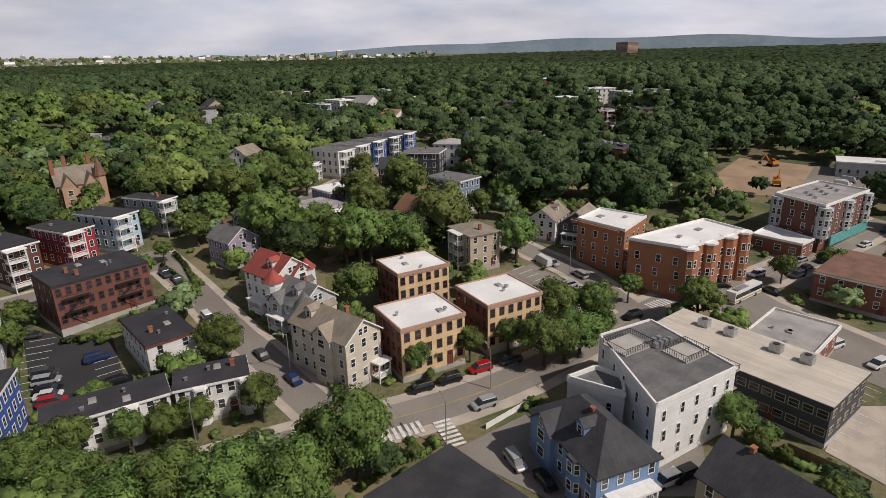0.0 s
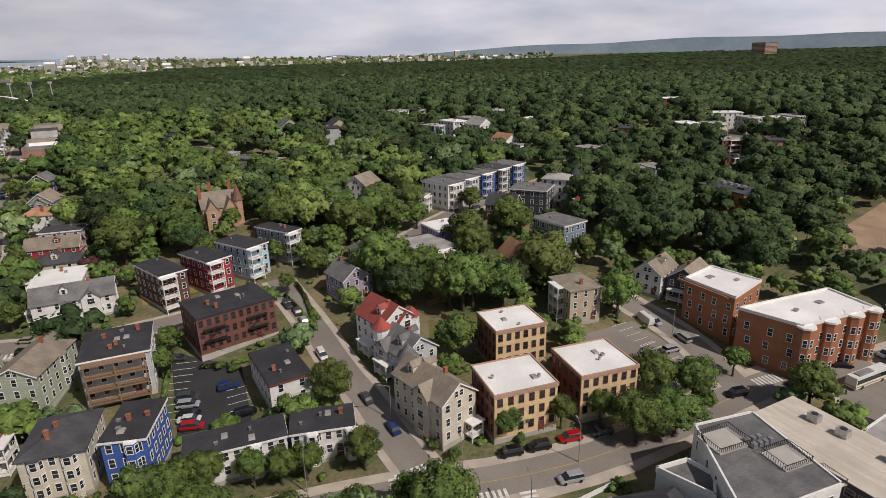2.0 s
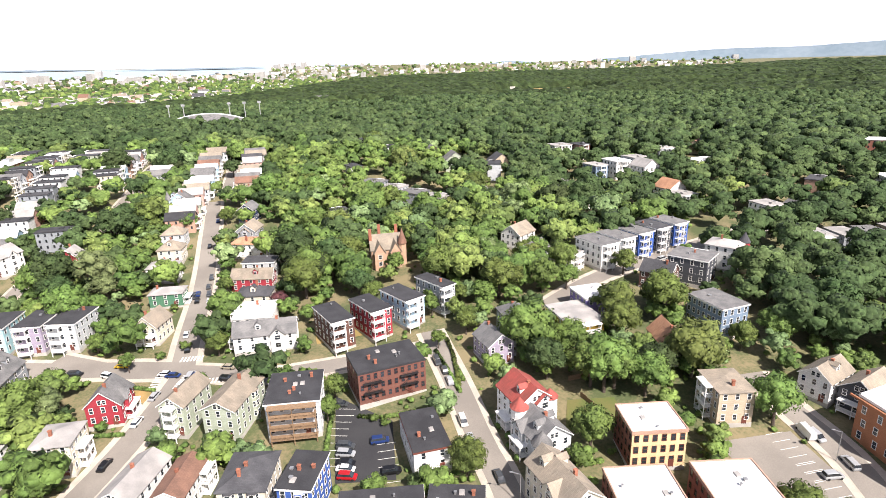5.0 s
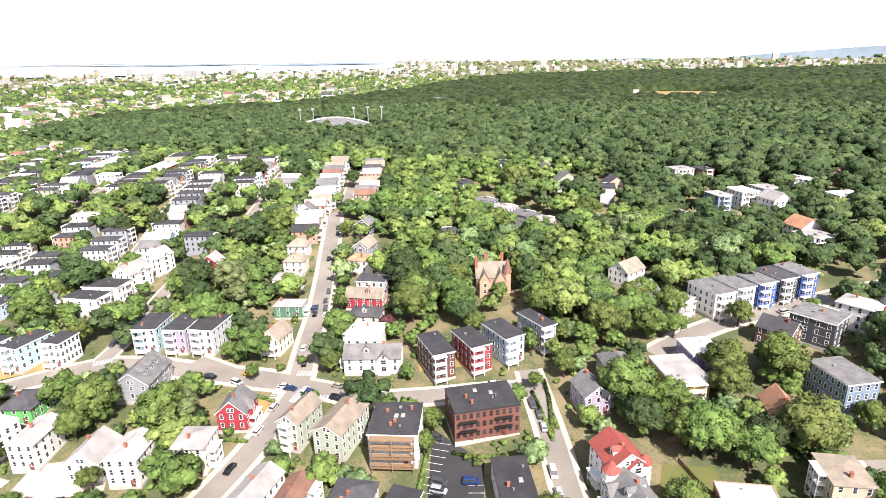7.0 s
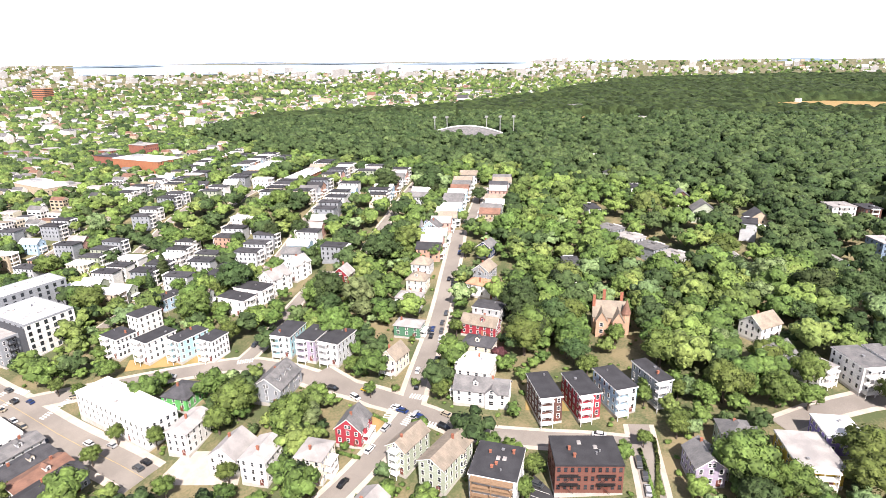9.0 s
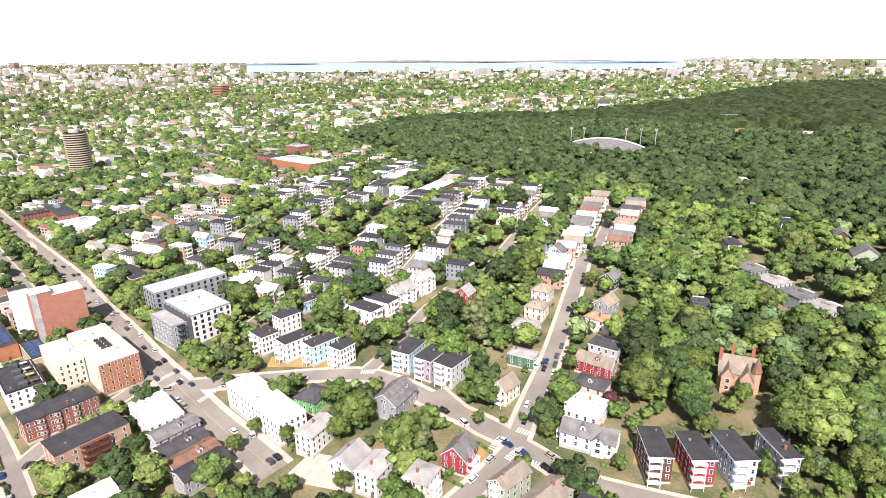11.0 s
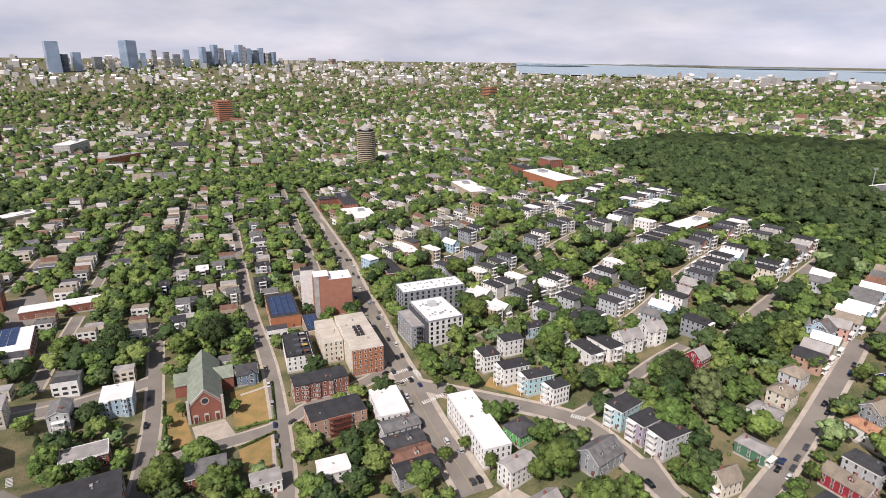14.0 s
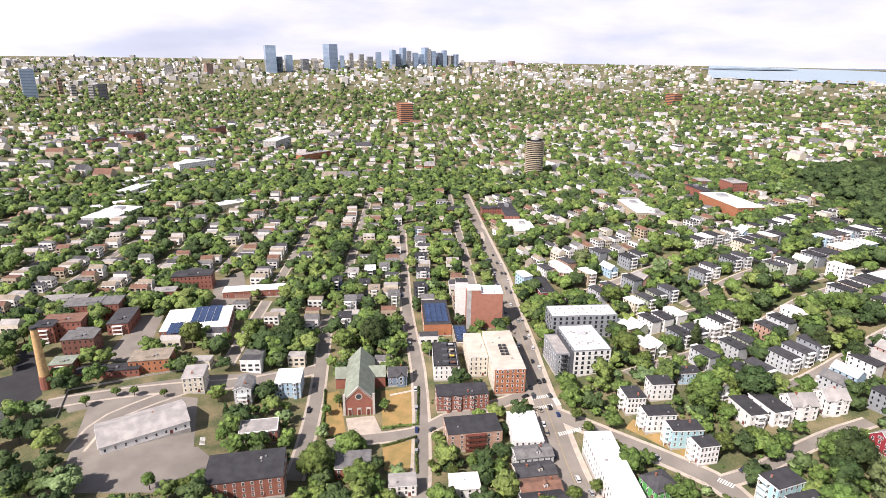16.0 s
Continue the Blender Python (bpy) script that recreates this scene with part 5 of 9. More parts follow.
gable_house(-181.2, 36.2, 36.8, 8, 14, 3, WHITE, ROOF_LG, "white house with a grey roof by the avenue", fh=2.6, pitch=0.35, ny=5)
gable_house(-160.8, 43.8, 36.8, 10, 12, 2, WHITE, ROOF_LG, "white gabled house with a red-tiled yard")
gable_house(-149.6, 49.8, 36.8, 9, 12, 3, WHITE, ROOF_LG, "white three-storey house with a pale roof", fh=2.7, pitch=0.4)
gable_house(-137.2, 61.9, 36.8, 9, 10, 3, CREAM, ROOF_LG, "cream house with porches and a garden", fh=2.7, roof="hip", pitch=0.3, porches=(("r", 5, 0, 2),))
gable_house(-142.3, 78.8, 36.8, 9, 10, 2, RED, ROOF_G, "red Victorian house with white trim and gables", cross=("r", 0, 4), pitch=0.9, porches=(("r", 6, 0),))
gable_house(-206.1, 41.2, 36.8, 11, 12, 2, LIME, ROOF_DG, "bright green shop house with a dark hipped roof", fh=2.4, roof="hip", pitch=0.5)
gable_house(-185.6, 70.3, 36.8, 12, 16, 2, GREY, ROOF_G, "grey mansard house with dormers", dormers=(("r", -4), ("r", 0), ("r", 4)), pitch=0.7)
flat_house(-297.1, -44.5, 112, 17.8, 47.6, 5, CREAM, ROOF_C, "five-storey block in orange and white panels with pale roof", fh=3.1, nx=6, ny=6, trim=WHITE, over=0.1, chimneys=0, vents=8, front=OBRICK, category="apartment building")
flat_house(-303.8, -63.5, 112, 11.4, 31.3, 4, CREAM, ROOF_C, "cream four-storey wing with a pale roof", fh=3.1, nx=4, ny=5, trim=WHITE, over=0.1, chimneys=0, vents=3, category="apartment building")
flat_house(-361, -71.4, 108, 25.4, 16, 1, RUSSET, ROOF_W, "windowless brick storage tower with a white roof", fh=25.5, nx=0, ny=0, trim=RUSSET, over=0.05, chimneys=0, vents=6, category="storage building", doors=False, sides="")
flat_house(-370.1, -90.8, 108, 9, 8, 1, WHITE, ROOF_D, "pale concrete stair core of the storage tower", fh=27.5, nx=0, ny=0, trim=STUCCO, over=0.05, chimneys=0, vents=2, category="storage building", doors=False, sides="")
flat_house(-352.6, -105.1, 112, 19.1, 42.5, 2, OBRICK, ROOF_D, "orange brick hall with a roof full of solar panels", fh=3.8, nx=0, ny=4, trim=OBRICK, over=0.1, chimneys=0, vents=2, category="commercial building", sides="lb")
flat_house(-326.4, -78.8, 112, 9, 25.8, 2, TAN, ROOF_D, "plain tan hall with solar panels on its roof", fh=3.4, nx=0, ny=0, over=0.1, chimneys=0, category="commercial building", sides="", doors=False)
flat_house(-293.4, -79.8, 110, 15.4, 29, 3, WHITE, ROOF_D, "modern white townhouses with dark roofs and roof terraces", nx=5, ny=6, trim=DTRIM, over=0.1, parapet=0.5, chimneys=0, vents=8)
flat_house(-258.9, -59.8, 114, 28.7, 11.8, 3, RBRICK, ROOF_D, "three-storey brick row with bays", nx=10, ny=3, trim=DTRIM, over=0.15, bays=(("f", -8, RBRICK), ("f", -2, RBRICK), ("f", 5, RBRICK)), category="apartment building")
flat_house(-229.4, -46.1, 116, 27.4, 15.2, 3, PBRICK, ROOF_D, "brick block with recessed balconies and black roof", nx=6, ny=3, trim=PBRICK, over=0.1, porches=(("f", 10, 0, 3, 1.6, BTRIM),), category="apartment building")
flat_house(-237.4, -20.9, 110, 14.6, 24.6, 2, WHITE, ROOF_W, "white commercial building with a bright flat roof", nx=5, ny=6, parapet=0.3, over=0.1, chimneys=0, category="shop")
gable_house(-218.7, -14.1, 116, 18, 9, 2, LGREY, ROOF_G, "house over shops with a wide low roof", ridge="x", pitch=0.35, nx=6, dormers=(("f", 2),))
gable_house(-206.2, -11.4, 116, 18, 9, 2, CREAM, ROOF_DG, "house over shops with a wide low roof", ridge="x", pitch=0.35, nx=6, dormers=(("f", 2),))
gable_house(-195.8, -7.7, 116, 18, 9, 2, WHITE, ROOF_B, "house over shops with a wide low roof", ridge="x", pitch=0.35, nx=6, dormers=(("f", 2),))
gable_house(-186.8, -4.9, 116, 18, 9, 2, GREY, ROOF_D, "house over shops with a wide low roof", ridge="x", pitch=0.35, nx=6, dormers=(("f", 2),))
flat_house(-315.6, 1.5, 114, 22.4, 32.3, 5, GREY, ROOF_W, "five-storey white and grey apartment block with balconies", fh=3.15, nx=6, ny=7, trim=GREY, over=0.05, parapet=0.5, chimneys=0, vents=10, category="apartment building", ww=1.3, wh=1.8, frame=DTRIM, front=WHITE)
flat_house(-312.6, -12.3, 114, 11.4, 25.4, 4, GREY, ROOF_LG, "grey brick lower wing with planted terraces", fh=3.15, nx=3, ny=7, trim=GREY, over=0.05, parapet=0.5, chimneys=0, vents=2, category="apartment building", porches=(("f", 3.5, -1, 4, 1.4, DMETAL),))
flat_house(-356.4, -2.8, 112, 44.4, 16.6, 5, GREY, ROOF_W, "long grey five-storey apartment wing with a white roof", fh=3.15, nx=11, ny=4, trim=GREY, over=0.05, parapet=0.5, chimneys=0, vents=10, category="apartment building", ww=1.3, wh=1.8, frame=DTRIM)
gable_house(-255, -120, 113, 16, 46, 1, RBRICK, ROOF_GR, "brick church with a long grey-green slate roof", fh=7.5, base=1.0, nx=3, ny=6, pitch=1.0, chimneys=0, category="church", name="church", trim=CONC)
gable_house(-270.9, -103.1, 113, 11, 10, 2, BLUEGREY, ROOF_DG, "slate blue house with white gables and fence", ridge="x", cross=("f", 2, 4))
gable_house(-174.9, -199.1, 140.8, 38.9, 21.5, 1, WHITE, ROOF_LG, "long white hall with a grey pitched roof", fh=3.8, ridge="x", pitch=0.35, nx=9, ny=2, chimneys=1, category="hall")
flat_house(-162, -131.2, 118, 32.9, 19.5, 3, RBRICK, ROOF_D, "red brick block with a black roof and skylights", nx=9, ny=4, vents=5, trim=DTRIM, over=0.1, chimneys=0, category="apartment building")
flat_house(-279.7, -251.5, 120, 42.2, 34, 2, RBRICK, ROOF_W, "brick works with a bright roof of solar panels", fh=3.4, nx=10, ny=6, vents=5, over=0.1, trim=TRIM, chimneys=0, category="factory")
flat_house(-346.8, -251.2, 118, 50, 11, 1, RBRICK, ROOF_W, "long low shed with a white roof", fh=5, nx=8, ny=2, chimneys=0, category="shed")
flat_house(-218.1, -203.5, 118, 11, 14, 3, CREAM, ROOF_LG, "pale yellow triple-decker by the brewery road", nx=4, ny=4)
gable_house(-222.3, -174.6, 113, 9, 13, 3, LGREY, ROOF_G, "light grey gabled house near the church", pitch=0.4, porches=(("f", 5, 0, 2),))
flat_house(-240.1, -157.5, 113, 14, 15, 3, LBLUE, ROOF_W, "pale blue triple-decker pair with white trim", nx=5, ny=5, bays=(("f", -4,), ("f", 4,)))
flat_house(-195.8, -147.9, 118, 18, 10, 2, RBRICK, ROOF_LG, "red brick house with white bays", nx=5, ny=3, bays=(("f", -5,), ("f", 4,)), parapet=0.3)
flat_house(-189.3, -93.1, 113, 16, 12, 2, RBRICK, ROOF_G, "brick rectory with a grey roof", nx=5, ny=4)
flat_house(-183.8, -66.6, 113, 12, 8, 2, WHITE, ROOF_LG, "white two-storey house with a pale roof", fh=2.5, nx=4)
flat_house(-191.4, -40.1, 113, 13, 10, 2, WHITE, ROOF_W, "white two-storey house with a white roof", fh=2.5, nx=4)
flat_house(-322.4, -163.1, 113, 9, 12, 3, WHITE, ROOF_D, "white triple-decker on a close-built street", nx=3, ny=4, porches=(("f", 4, -1.5),))
flat_house(-351.2, -172.6, 113, 9, 12, 3, WHITE, ROOF_G, "white triple-decker on a close-built street", nx=3, ny=4, porches=(("f", 4, -1.5),))
flat_house(-423.9, -37.3, 113, 12, 34, 1, RED, ROOF_D, "low garage with a dark roof and red signs", fh=3.5, nx=3, ny=8, chimneys=0, category="garage")

# ---- single buildings and large details ----
# window bands of the far towers, lightened towards blue for haze
TGLASS = mat("dark_tower_glass", (0.2, 0.27, 0.36), (0.15, 0.21, 0.29), 0.02, 0.15, metal=0.3, spec=0.7)
OPEN = []          # open places kept free of trees


def tower(x, y, w, h, material, label):
    z = ground_z(x, y)
    o = thing("tower", pose(x, y, z, 0, 0, 25 + (x * 7 + y) % 40), label, "tower", "far towers")
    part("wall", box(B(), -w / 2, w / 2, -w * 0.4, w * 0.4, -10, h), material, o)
    bm = B()
    n = max(4, int(h / 5))
    for k in range(n):
        zz = h * (k + 0.35) / n
        box(bm, -w / 2 - 0.15, w / 2 + 0.15, -w * 0.4 - 0.15, w * 0.4 + 0.15, zz, zz + h / n * 0.42)
    tagged(part("glazing", bm, GLASS if material is not GLASSB else TGLASS, o), kind="stuff")


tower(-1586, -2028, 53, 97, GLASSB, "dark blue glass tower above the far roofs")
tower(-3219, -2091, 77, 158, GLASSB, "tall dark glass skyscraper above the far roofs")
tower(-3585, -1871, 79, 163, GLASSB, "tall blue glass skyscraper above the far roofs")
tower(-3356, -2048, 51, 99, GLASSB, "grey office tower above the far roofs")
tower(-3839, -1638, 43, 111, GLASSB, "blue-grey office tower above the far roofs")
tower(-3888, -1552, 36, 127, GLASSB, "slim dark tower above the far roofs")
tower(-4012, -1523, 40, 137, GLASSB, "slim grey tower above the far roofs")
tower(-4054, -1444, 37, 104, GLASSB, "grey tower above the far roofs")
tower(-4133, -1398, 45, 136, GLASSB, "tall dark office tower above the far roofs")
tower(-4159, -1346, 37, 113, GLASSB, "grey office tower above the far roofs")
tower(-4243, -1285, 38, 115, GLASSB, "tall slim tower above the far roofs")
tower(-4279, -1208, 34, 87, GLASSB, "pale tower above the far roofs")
tower(-3949, -1538, 40, 98, BLUEGREY, "slate office tower above the far roofs")
tower(-4033, -1484, 36, 115, GREY, "grey office slab above the far roofs")
tower(-4118, -1427, 45, 90, GLASSB, "blue office slab above the far roofs")
tower(-4146, -1372, 33, 125, STUCCO, "pale stone tower above the far roofs")
tower(-4225, -1323, 42, 99, BLUEGREY, "slate blue tower above the far roofs")
tower(-3809, -1688, 47, 82, GREY, "grey office block above the far roofs")
tower(-4263, -1243, 42, 79, STUCCO, "pale office block above the far roofs")
tower(-3287, -2070, 43, 91, BLUEGREY, "slate office block above the far roofs")
tower(-3413, -1967, 51, 76, GREY, "grey office block above the far roofs")
tower(-3626, -1809, 34, 93, GLASSB, "blue office block above the far roofs")
tower(-4399, -960, 51, 48, STUCCO, "pale office block above the far roofs")
tower(-4512, -832, 43, 37, PBRICK, "brick office block above the far roofs")
tower(-2793, -2480, 52, 46, STUCCO, "pale hospital block above the far roofs")
tower(-2932, -2322, 46, 57, PBRICK, "brick hospital block above the far roofs")
tower(-3031, -2201, 40, 45, STUCCO, "white apartment block above the far roofs")
tower(-3778, -1738, 35, 96, STUCCO, "pale office tower above the far roofs")
tower(-3741, -1797, 31, 106, STUCCO, "pale slim tower above the far roofs")
tower(-3368, -866, 26, 69, STUCCO, "white apartment tower above the far roofs")
tower(-3378, -1867, 36, 68, STUCCO, "pale block above the far roofs")
tower(-1872, -1812, 20, 58, ROOF_O, "orange clad tower above the far roofs")
tower(-1642, -1949, 16, 67, PBRICK, "brown tower above the far roofs")
tower(-1664, -1916, 21, 44, STUCCO, "pale apartment tower above the far roofs")
tower(-1654, -1818, 20, 49, STUCCO, "pale apartment slab above the far roofs")
tower(-1659, -1772, 32, 55, CHAR, "dark apartment slab above the far roofs")
tower(-1517, -568, 43, 58, OBRICK, "tall orange brick apartment tower above the far roofs")
tower(-2258, 182, 45, 39, OBRICK, "red brick apartment slab above the far roofs")
tower(895, 2867, 81, 71, PBRICK, "red brick apartment slab on the wooded hill above the far roofs")


# round apartment tower with ring balconies
rt = thing("round_tower", pose(-893, -115, ground_z(-893, -115)), "round concrete apartment tower with ring balconies", "tower")
part("wall", prism(B(), ring(13, 40), -5, 58), STUCCO, rt)
for k in range(19):
    bm = prism(B(), ring(14.6, 40), 2.2 + k * 2.95, 3.3 + k * 2.95)
    part("balcony", bm, TAN, rt)
    part("window_band", prism(B(), ring(13.25, 40), 3.5 + k * 2.95, 4.9 + k * 2.95), GLASS, rt)
part("roof_plant", prism(B(), ring(7, 20), 58, 62), STUCCO, rt)
FOOT.append((-893, -115, 34, 34, 0))

# stadium stand in the park
st = thing("stadium", pose(-539.2, 471.1, ground_z(-539.2, 471.1), 0, 0, 48), "pale concrete stadium stand with an arched top in the woods", "stadium")
bm, prev = B(), None
for i in range(25):
    u = i / 24 * 2 - 1
    ht = 8 + 13 * (1 - u * u)
    row = [bm.verts.new((u * 62, -14, 2)), bm.verts.new((u * 62, 16, ht)), bm.verts.new((u * 62, 18, ht)), bm.verts.new((u * 62, 18, -4)), bm.verts.new((u * 62, -14, -4))]
    if prev:
        for k in range(5):
            bm.faces.new((prev[k], prev[(k + 1) % 5], row[(k + 1) % 5], row[k]))
    prev = row
part("stand", bm, ROOF_G, st)
rim = B()
for i in range(24):
    u, v = i / 12 - 1, (i + 1) / 12 - 1
    limb(rim, (u * 62, 16, 8.4 + 13 * (1 - u * u)), (v * 62, 16, 8.4 + 13 * (1 - v * v)), 1.1, 1.1, 5)
part("rim", rim, TRIM, st)
for s_ in (-1, 1):
    bm = B()
    limb(bm, (s_ * 62, -14, 2.4), (s_ * 62, 16, 8.4), 1.0, 1.0, 5)
    part("edge", bm, TRIM, st)
part("parapet", box(B(), -64, 64, -15.5, -14, -3, 3.2), TRIM, st)
for x in (-30, -4, 20, 42):
    part("gangway", box(B(), -1.5, 1.5, -11, -6, 2, 6.2), CONC, st, m=pose(x, 0, 0))
part("side_wall", box(B(), -74, -60, -12, 14, -4, 6), WHITE, st)
part("side_wall", box(B(), 60, 92, -12, 8, -4, 5), WHITE, st)
for x in (-50, -30, 34, 56, 78):
    bm = box(B(), -0.6, 0.6, -0.6, 0.6, -3, 34)
    box(bm, -2.5, 2.5, -0.6, 0.6, 33, 36)
    part("floodlight_mast", bm, METAL, st, m=pose(x, 24, 0))
st.scale = (0.78, 0.78, 0.78)
FOOT.append((-539.2, 471.1, 126, 40, 48))

# clearings: sports fields in the park
CLEARINGS = [(-539, 471, 57, 45), (-563, 785, 70, 63), (-380, 1283, 129, 145), (-116, 1645, 124, 116), (107, 1497, 106, 78)]
for cx, cy, rx_, ry_ in CLEARINGS[1:]:
    f = sheet("field", ((cx - rx_, cy - ry_), (cx + rx_, cy - ry_), (cx + rx_, cy + ry_), (cx - rx_, cy + ry_)), 1.2, DRY, step=20)
    tagged(f, "dry yellow sports field among the woods", "field", kind="structure")

# brick mansion with spire and tall chimneys
MBRICK = wall("sandy_brick", (0.44, 0.29, 0.2), "brick")
cs = thing("mansion", pose(-126, 196, ground_z(-126, 196), 0, 0, 40), "pale brick mansion with steep gables, spire and tall chimneys", "house")
cs.scale = (0.95, 0.95, 0.95)
FOOT.append((-126, 196, 15, 15, 40))
part("wall", box(B(), -7, 7, -6, 6, -4, 8), MBRICK, cs)
part("gable", gable_bm(14, 12, 8, 5.5, "x"), MBRICK, cs)
part("roof", slopes(14, 12, 8, 5.5, "x"), ROOF_T, cs)
for u in (-3.5, 3.6):
    w_ = part("wing", box(B(), -2.4, 2.4, -9, 0, -4, 7.5), MBRICK, cs, m=pose(u, 0, 0))
    part("gable", gable_bm(4.8, 9, 7.5, 4.2, "y"), MBRICK, w_, m=pose(0, -4.5, 0))
    part("roof", slopes(4.8, 9, 7.5, 4.2, "y"), ROOF_T, w_, m=pose(0, -4.5, 0))
    for z in (1.6, 4.7):
        part("window", win_mesh(1.4, 1.7), None, w_, m=pose(0, -9, z))
part("turret", prism(B(), ring(1.8, 10, 7, -5), -4, 10), MBRICK, cs)
part("spire", prism(B(), ring(2.2, 10, 7, -5), 10, 17, 0.01, 7, -5), ROOF_B, cs)
for x, y in ((-6.8, -2), (5.5, 3), (-2, 5)):
    chimney(cs, x, y, 10, 6.5, 1.3)
windows(cs, 14, 12, "f", 4, (1.4, 4.6))
windows(cs, 14, 12, "r", 3, (1.4, 4.6))
windows(cs, 14, 12, "l", 3, (1.4, 4.6))

# old brewery chimney
ch = thing("factory_chimney", pose(-188.4, -277.3, ground_z(-188.4, -277.3)), "tall tapering yellow brick factory chimney with a dark rim", "chimney")
part("base", prism(B(), ring(3.2, 12), -4, 8, 0.85), RBRICK, ch)
part("shaft", prism(B(), ring(2.5, 20), 8, 36, 0.66), mat("yellow_stock_brick", (0.5, 0.33, 0.15), (0.36, 0.24, 0.12), 0.5, 0.9, kind="brick"), ch)
part("rim", prism(B(), ring(2.0, 20), 36, 37.2), DTRIM, ch)
FOOT.append((-188.4, -277.3, 8, 8, 0))


def hosts(name):
    return [o for o in scene.objects if name in str(o.get("label", ""))]


def turret(host, x, y, r, z1, rise, wallm, roofm):
    part("turret", prism(B(), ring(r, 12, x, y), -3, z1), wallm, host)
    part("turret_roof", prism(B(), ring(r * 1.16, 12, x, y), z1, z1 + rise, 0.02, x, y), roofm, host)
    for k in (6, 8, 10):
        a = math.tau * k / 12 + math.pi / 12
        for z in (1.6, 4.5):
            part("window", win_mesh(0.75, 1.5), None, host, m=pose(x + math.cos(a) * r * 0.97, y + math.sin(a) * r * 0.97, z, 0, 0, math.degrees(a) + 90))


for o in hosts("grey Victorian house with a round turret"):
    turret(o, -3.4, -5.6, 2.2, 6.6, 3.4, LGREY, ROOF_G)
for o in hosts("bright red roof"):
    turret(o, -4.6, -5.0, 2.1, 8.6, 2.6, WHITE, ROOF_R)
    turret(o, 4.4, -4.6, 1.9, 8.9, 2.2, WHITE, ROOF_R)
for o in hosts("pointed gables"):
    turret(o, -5.2, -4.2, 1.7, 7.0, 5.0, LBLUE, ROOF_G)
for o in hosts("mansard turret"):
    turret(o, 5.0, -5.4, 2.0, 9.6, 4.0, RED, ROOF_DG)


def solar(host, x0, x1, y0, y1, z, nx, ny):
    me = CACHE.get("solar_panel")
    for i in range(nx):
        for j in range(ny):
            cw, cd = (x1 - x0) / nx, (y1 - y0) / ny
            key = ("solar", round(cw, 2), round(cd, 2))
            if key not in CACHE:
                CACHE[key] = mesh_of("solar_panel", box(B(), -cw * 0.46, cw * 0.46, -cd * 0.46, cd * 0.46, 0, 0.12), SOLAR)
            part("solar_panel", CACHE[key], None, host, m=pose(x0 + cw * (i + 0.5), y0 + cd * (j + 0.5), z, 6))


for o in hosts("full of solar panels"):
    solar(o, -8, 8, -17, 14, 9.3, 4, 8)
for o in hosts("plain tan hall with solar"):
    solar(o, -3.6, 3.6, -10, 10, 8.4, 2, 5)
for o in hosts("bright roof of solar"):
    solar(o, -4, 14, -8, 18, 8.4, 4, 6)
    solar(o, -16, -8, -22, -6, 8.4, 3, 4)

# fire escapes on the brick block
for o in hosts("iron fire escapes"):
    for u in (-5.8, 4.6):
        e = part("fire_escape", box(B(), -2.6, 2.6, -1.2, 0, 3.9, 4.0), DMETAL, o, m=side_pose(18.5, 12.9, "f", u, 0))
        part("landing", box(B(), -2.6, 2.6, -1.2, 0, 6.85, 6.95), DMETAL, e)
        for z in (3.9, 6.85):
            bm = B()
            box(bm, -2.6, 2.6, -1.22, -1.16, z + 0.95, z + 1.02)
            for k in range(12):
                box(bm, -2.6 + k * 0.47, -2.56 + k * 0.47, -1.21, -1.17, z, z + 1.0)
            part("railing", bm, DMETAL, e)
        bm = B()
        limb(bm, (-2.0, -0.9, 4.0), (1.4, -0.9, 6.9), 0.07, 0.07, 4)
        limb(bm, (-2.0, -0.3, 4.0), (1.4, -0.3, 6.9), 0.07, 0.07, 4)
        limb(bm, (1.4, -0.9, 1.0), (-2.0, -0.9, 4.0), 0.07, 0.07, 4)
        part("stair", bm, DMETAL, e)

# brick corner blocks by the main street
corner = poly_house(((36.9, 148.7), (46.0, 137.0), (55.6, 149.4), (45.7, 158.9)), -52, 11.8, OBRICK, ROOF_W, "orange brick three-storey block with a white roof", 3, 3.4, (1.0, 1.8), parapet=0.45, glazed=(0, 1))
part("cornice", box(B(), -7.6, 7.6, -7.95, -7.5, 11.0, 11.5), OBRICK, corner)
vent(corner, 2, 3, 11.85, 0.9, 0.5)
vent(corner, -3, -1, 11.85, 1.6, 0.35)
corner = poly_house(((56.3, 124.0), (76.0, 136.5), (70.4, 147.3), (45.5, 132.0)), 32, 12.6, OBRICK, ROOF_W, "long orange brick corner block with bays and a white roof", 3, 3.5, (1.0, 1.8), parapet=0.5, glazed=(0, 1, 3))
for t_ in (0.04, 0.36, 0.7, 0.97):
    a_, b_ = Vector((56.3, 124.0, 0)), Vector((76.0, 136.5, 0))
    p_ = corner.matrix_basis.inverted() @ (a_.lerp(b_, t_) + Vector((0, 0, corner.matrix_basis.translation.z)))
    bay_ = part("bay", prism(B(), ring(1.9, 8, p_.x, p_.y, math.pi / 8), -3, 12.3), OBRICK, corner)
    part("bay_roof", prism(B(), ring(2.1, 8, p_.x, p_.y, math.pi / 8), 12.3, 12.75), ROOF_W, bay_)
    for f_ in range(3):
        for k_ in (-45, 0, 45):
            g_ = radians(-90 + k_)
            part("window", win_mesh(0.8, 1.7), None, bay_, m=pose(p_.x + math.cos(g_) * 1.77, p_.y + math.sin(g_) * 1.77, 1.2 + f_ * 3.5, 0, 0, k_))
vent(corner, 4, 1, 12.65, 1.4, 0.4)
vent(corner, -5, 0, 12.65, 0.8, 0.6)
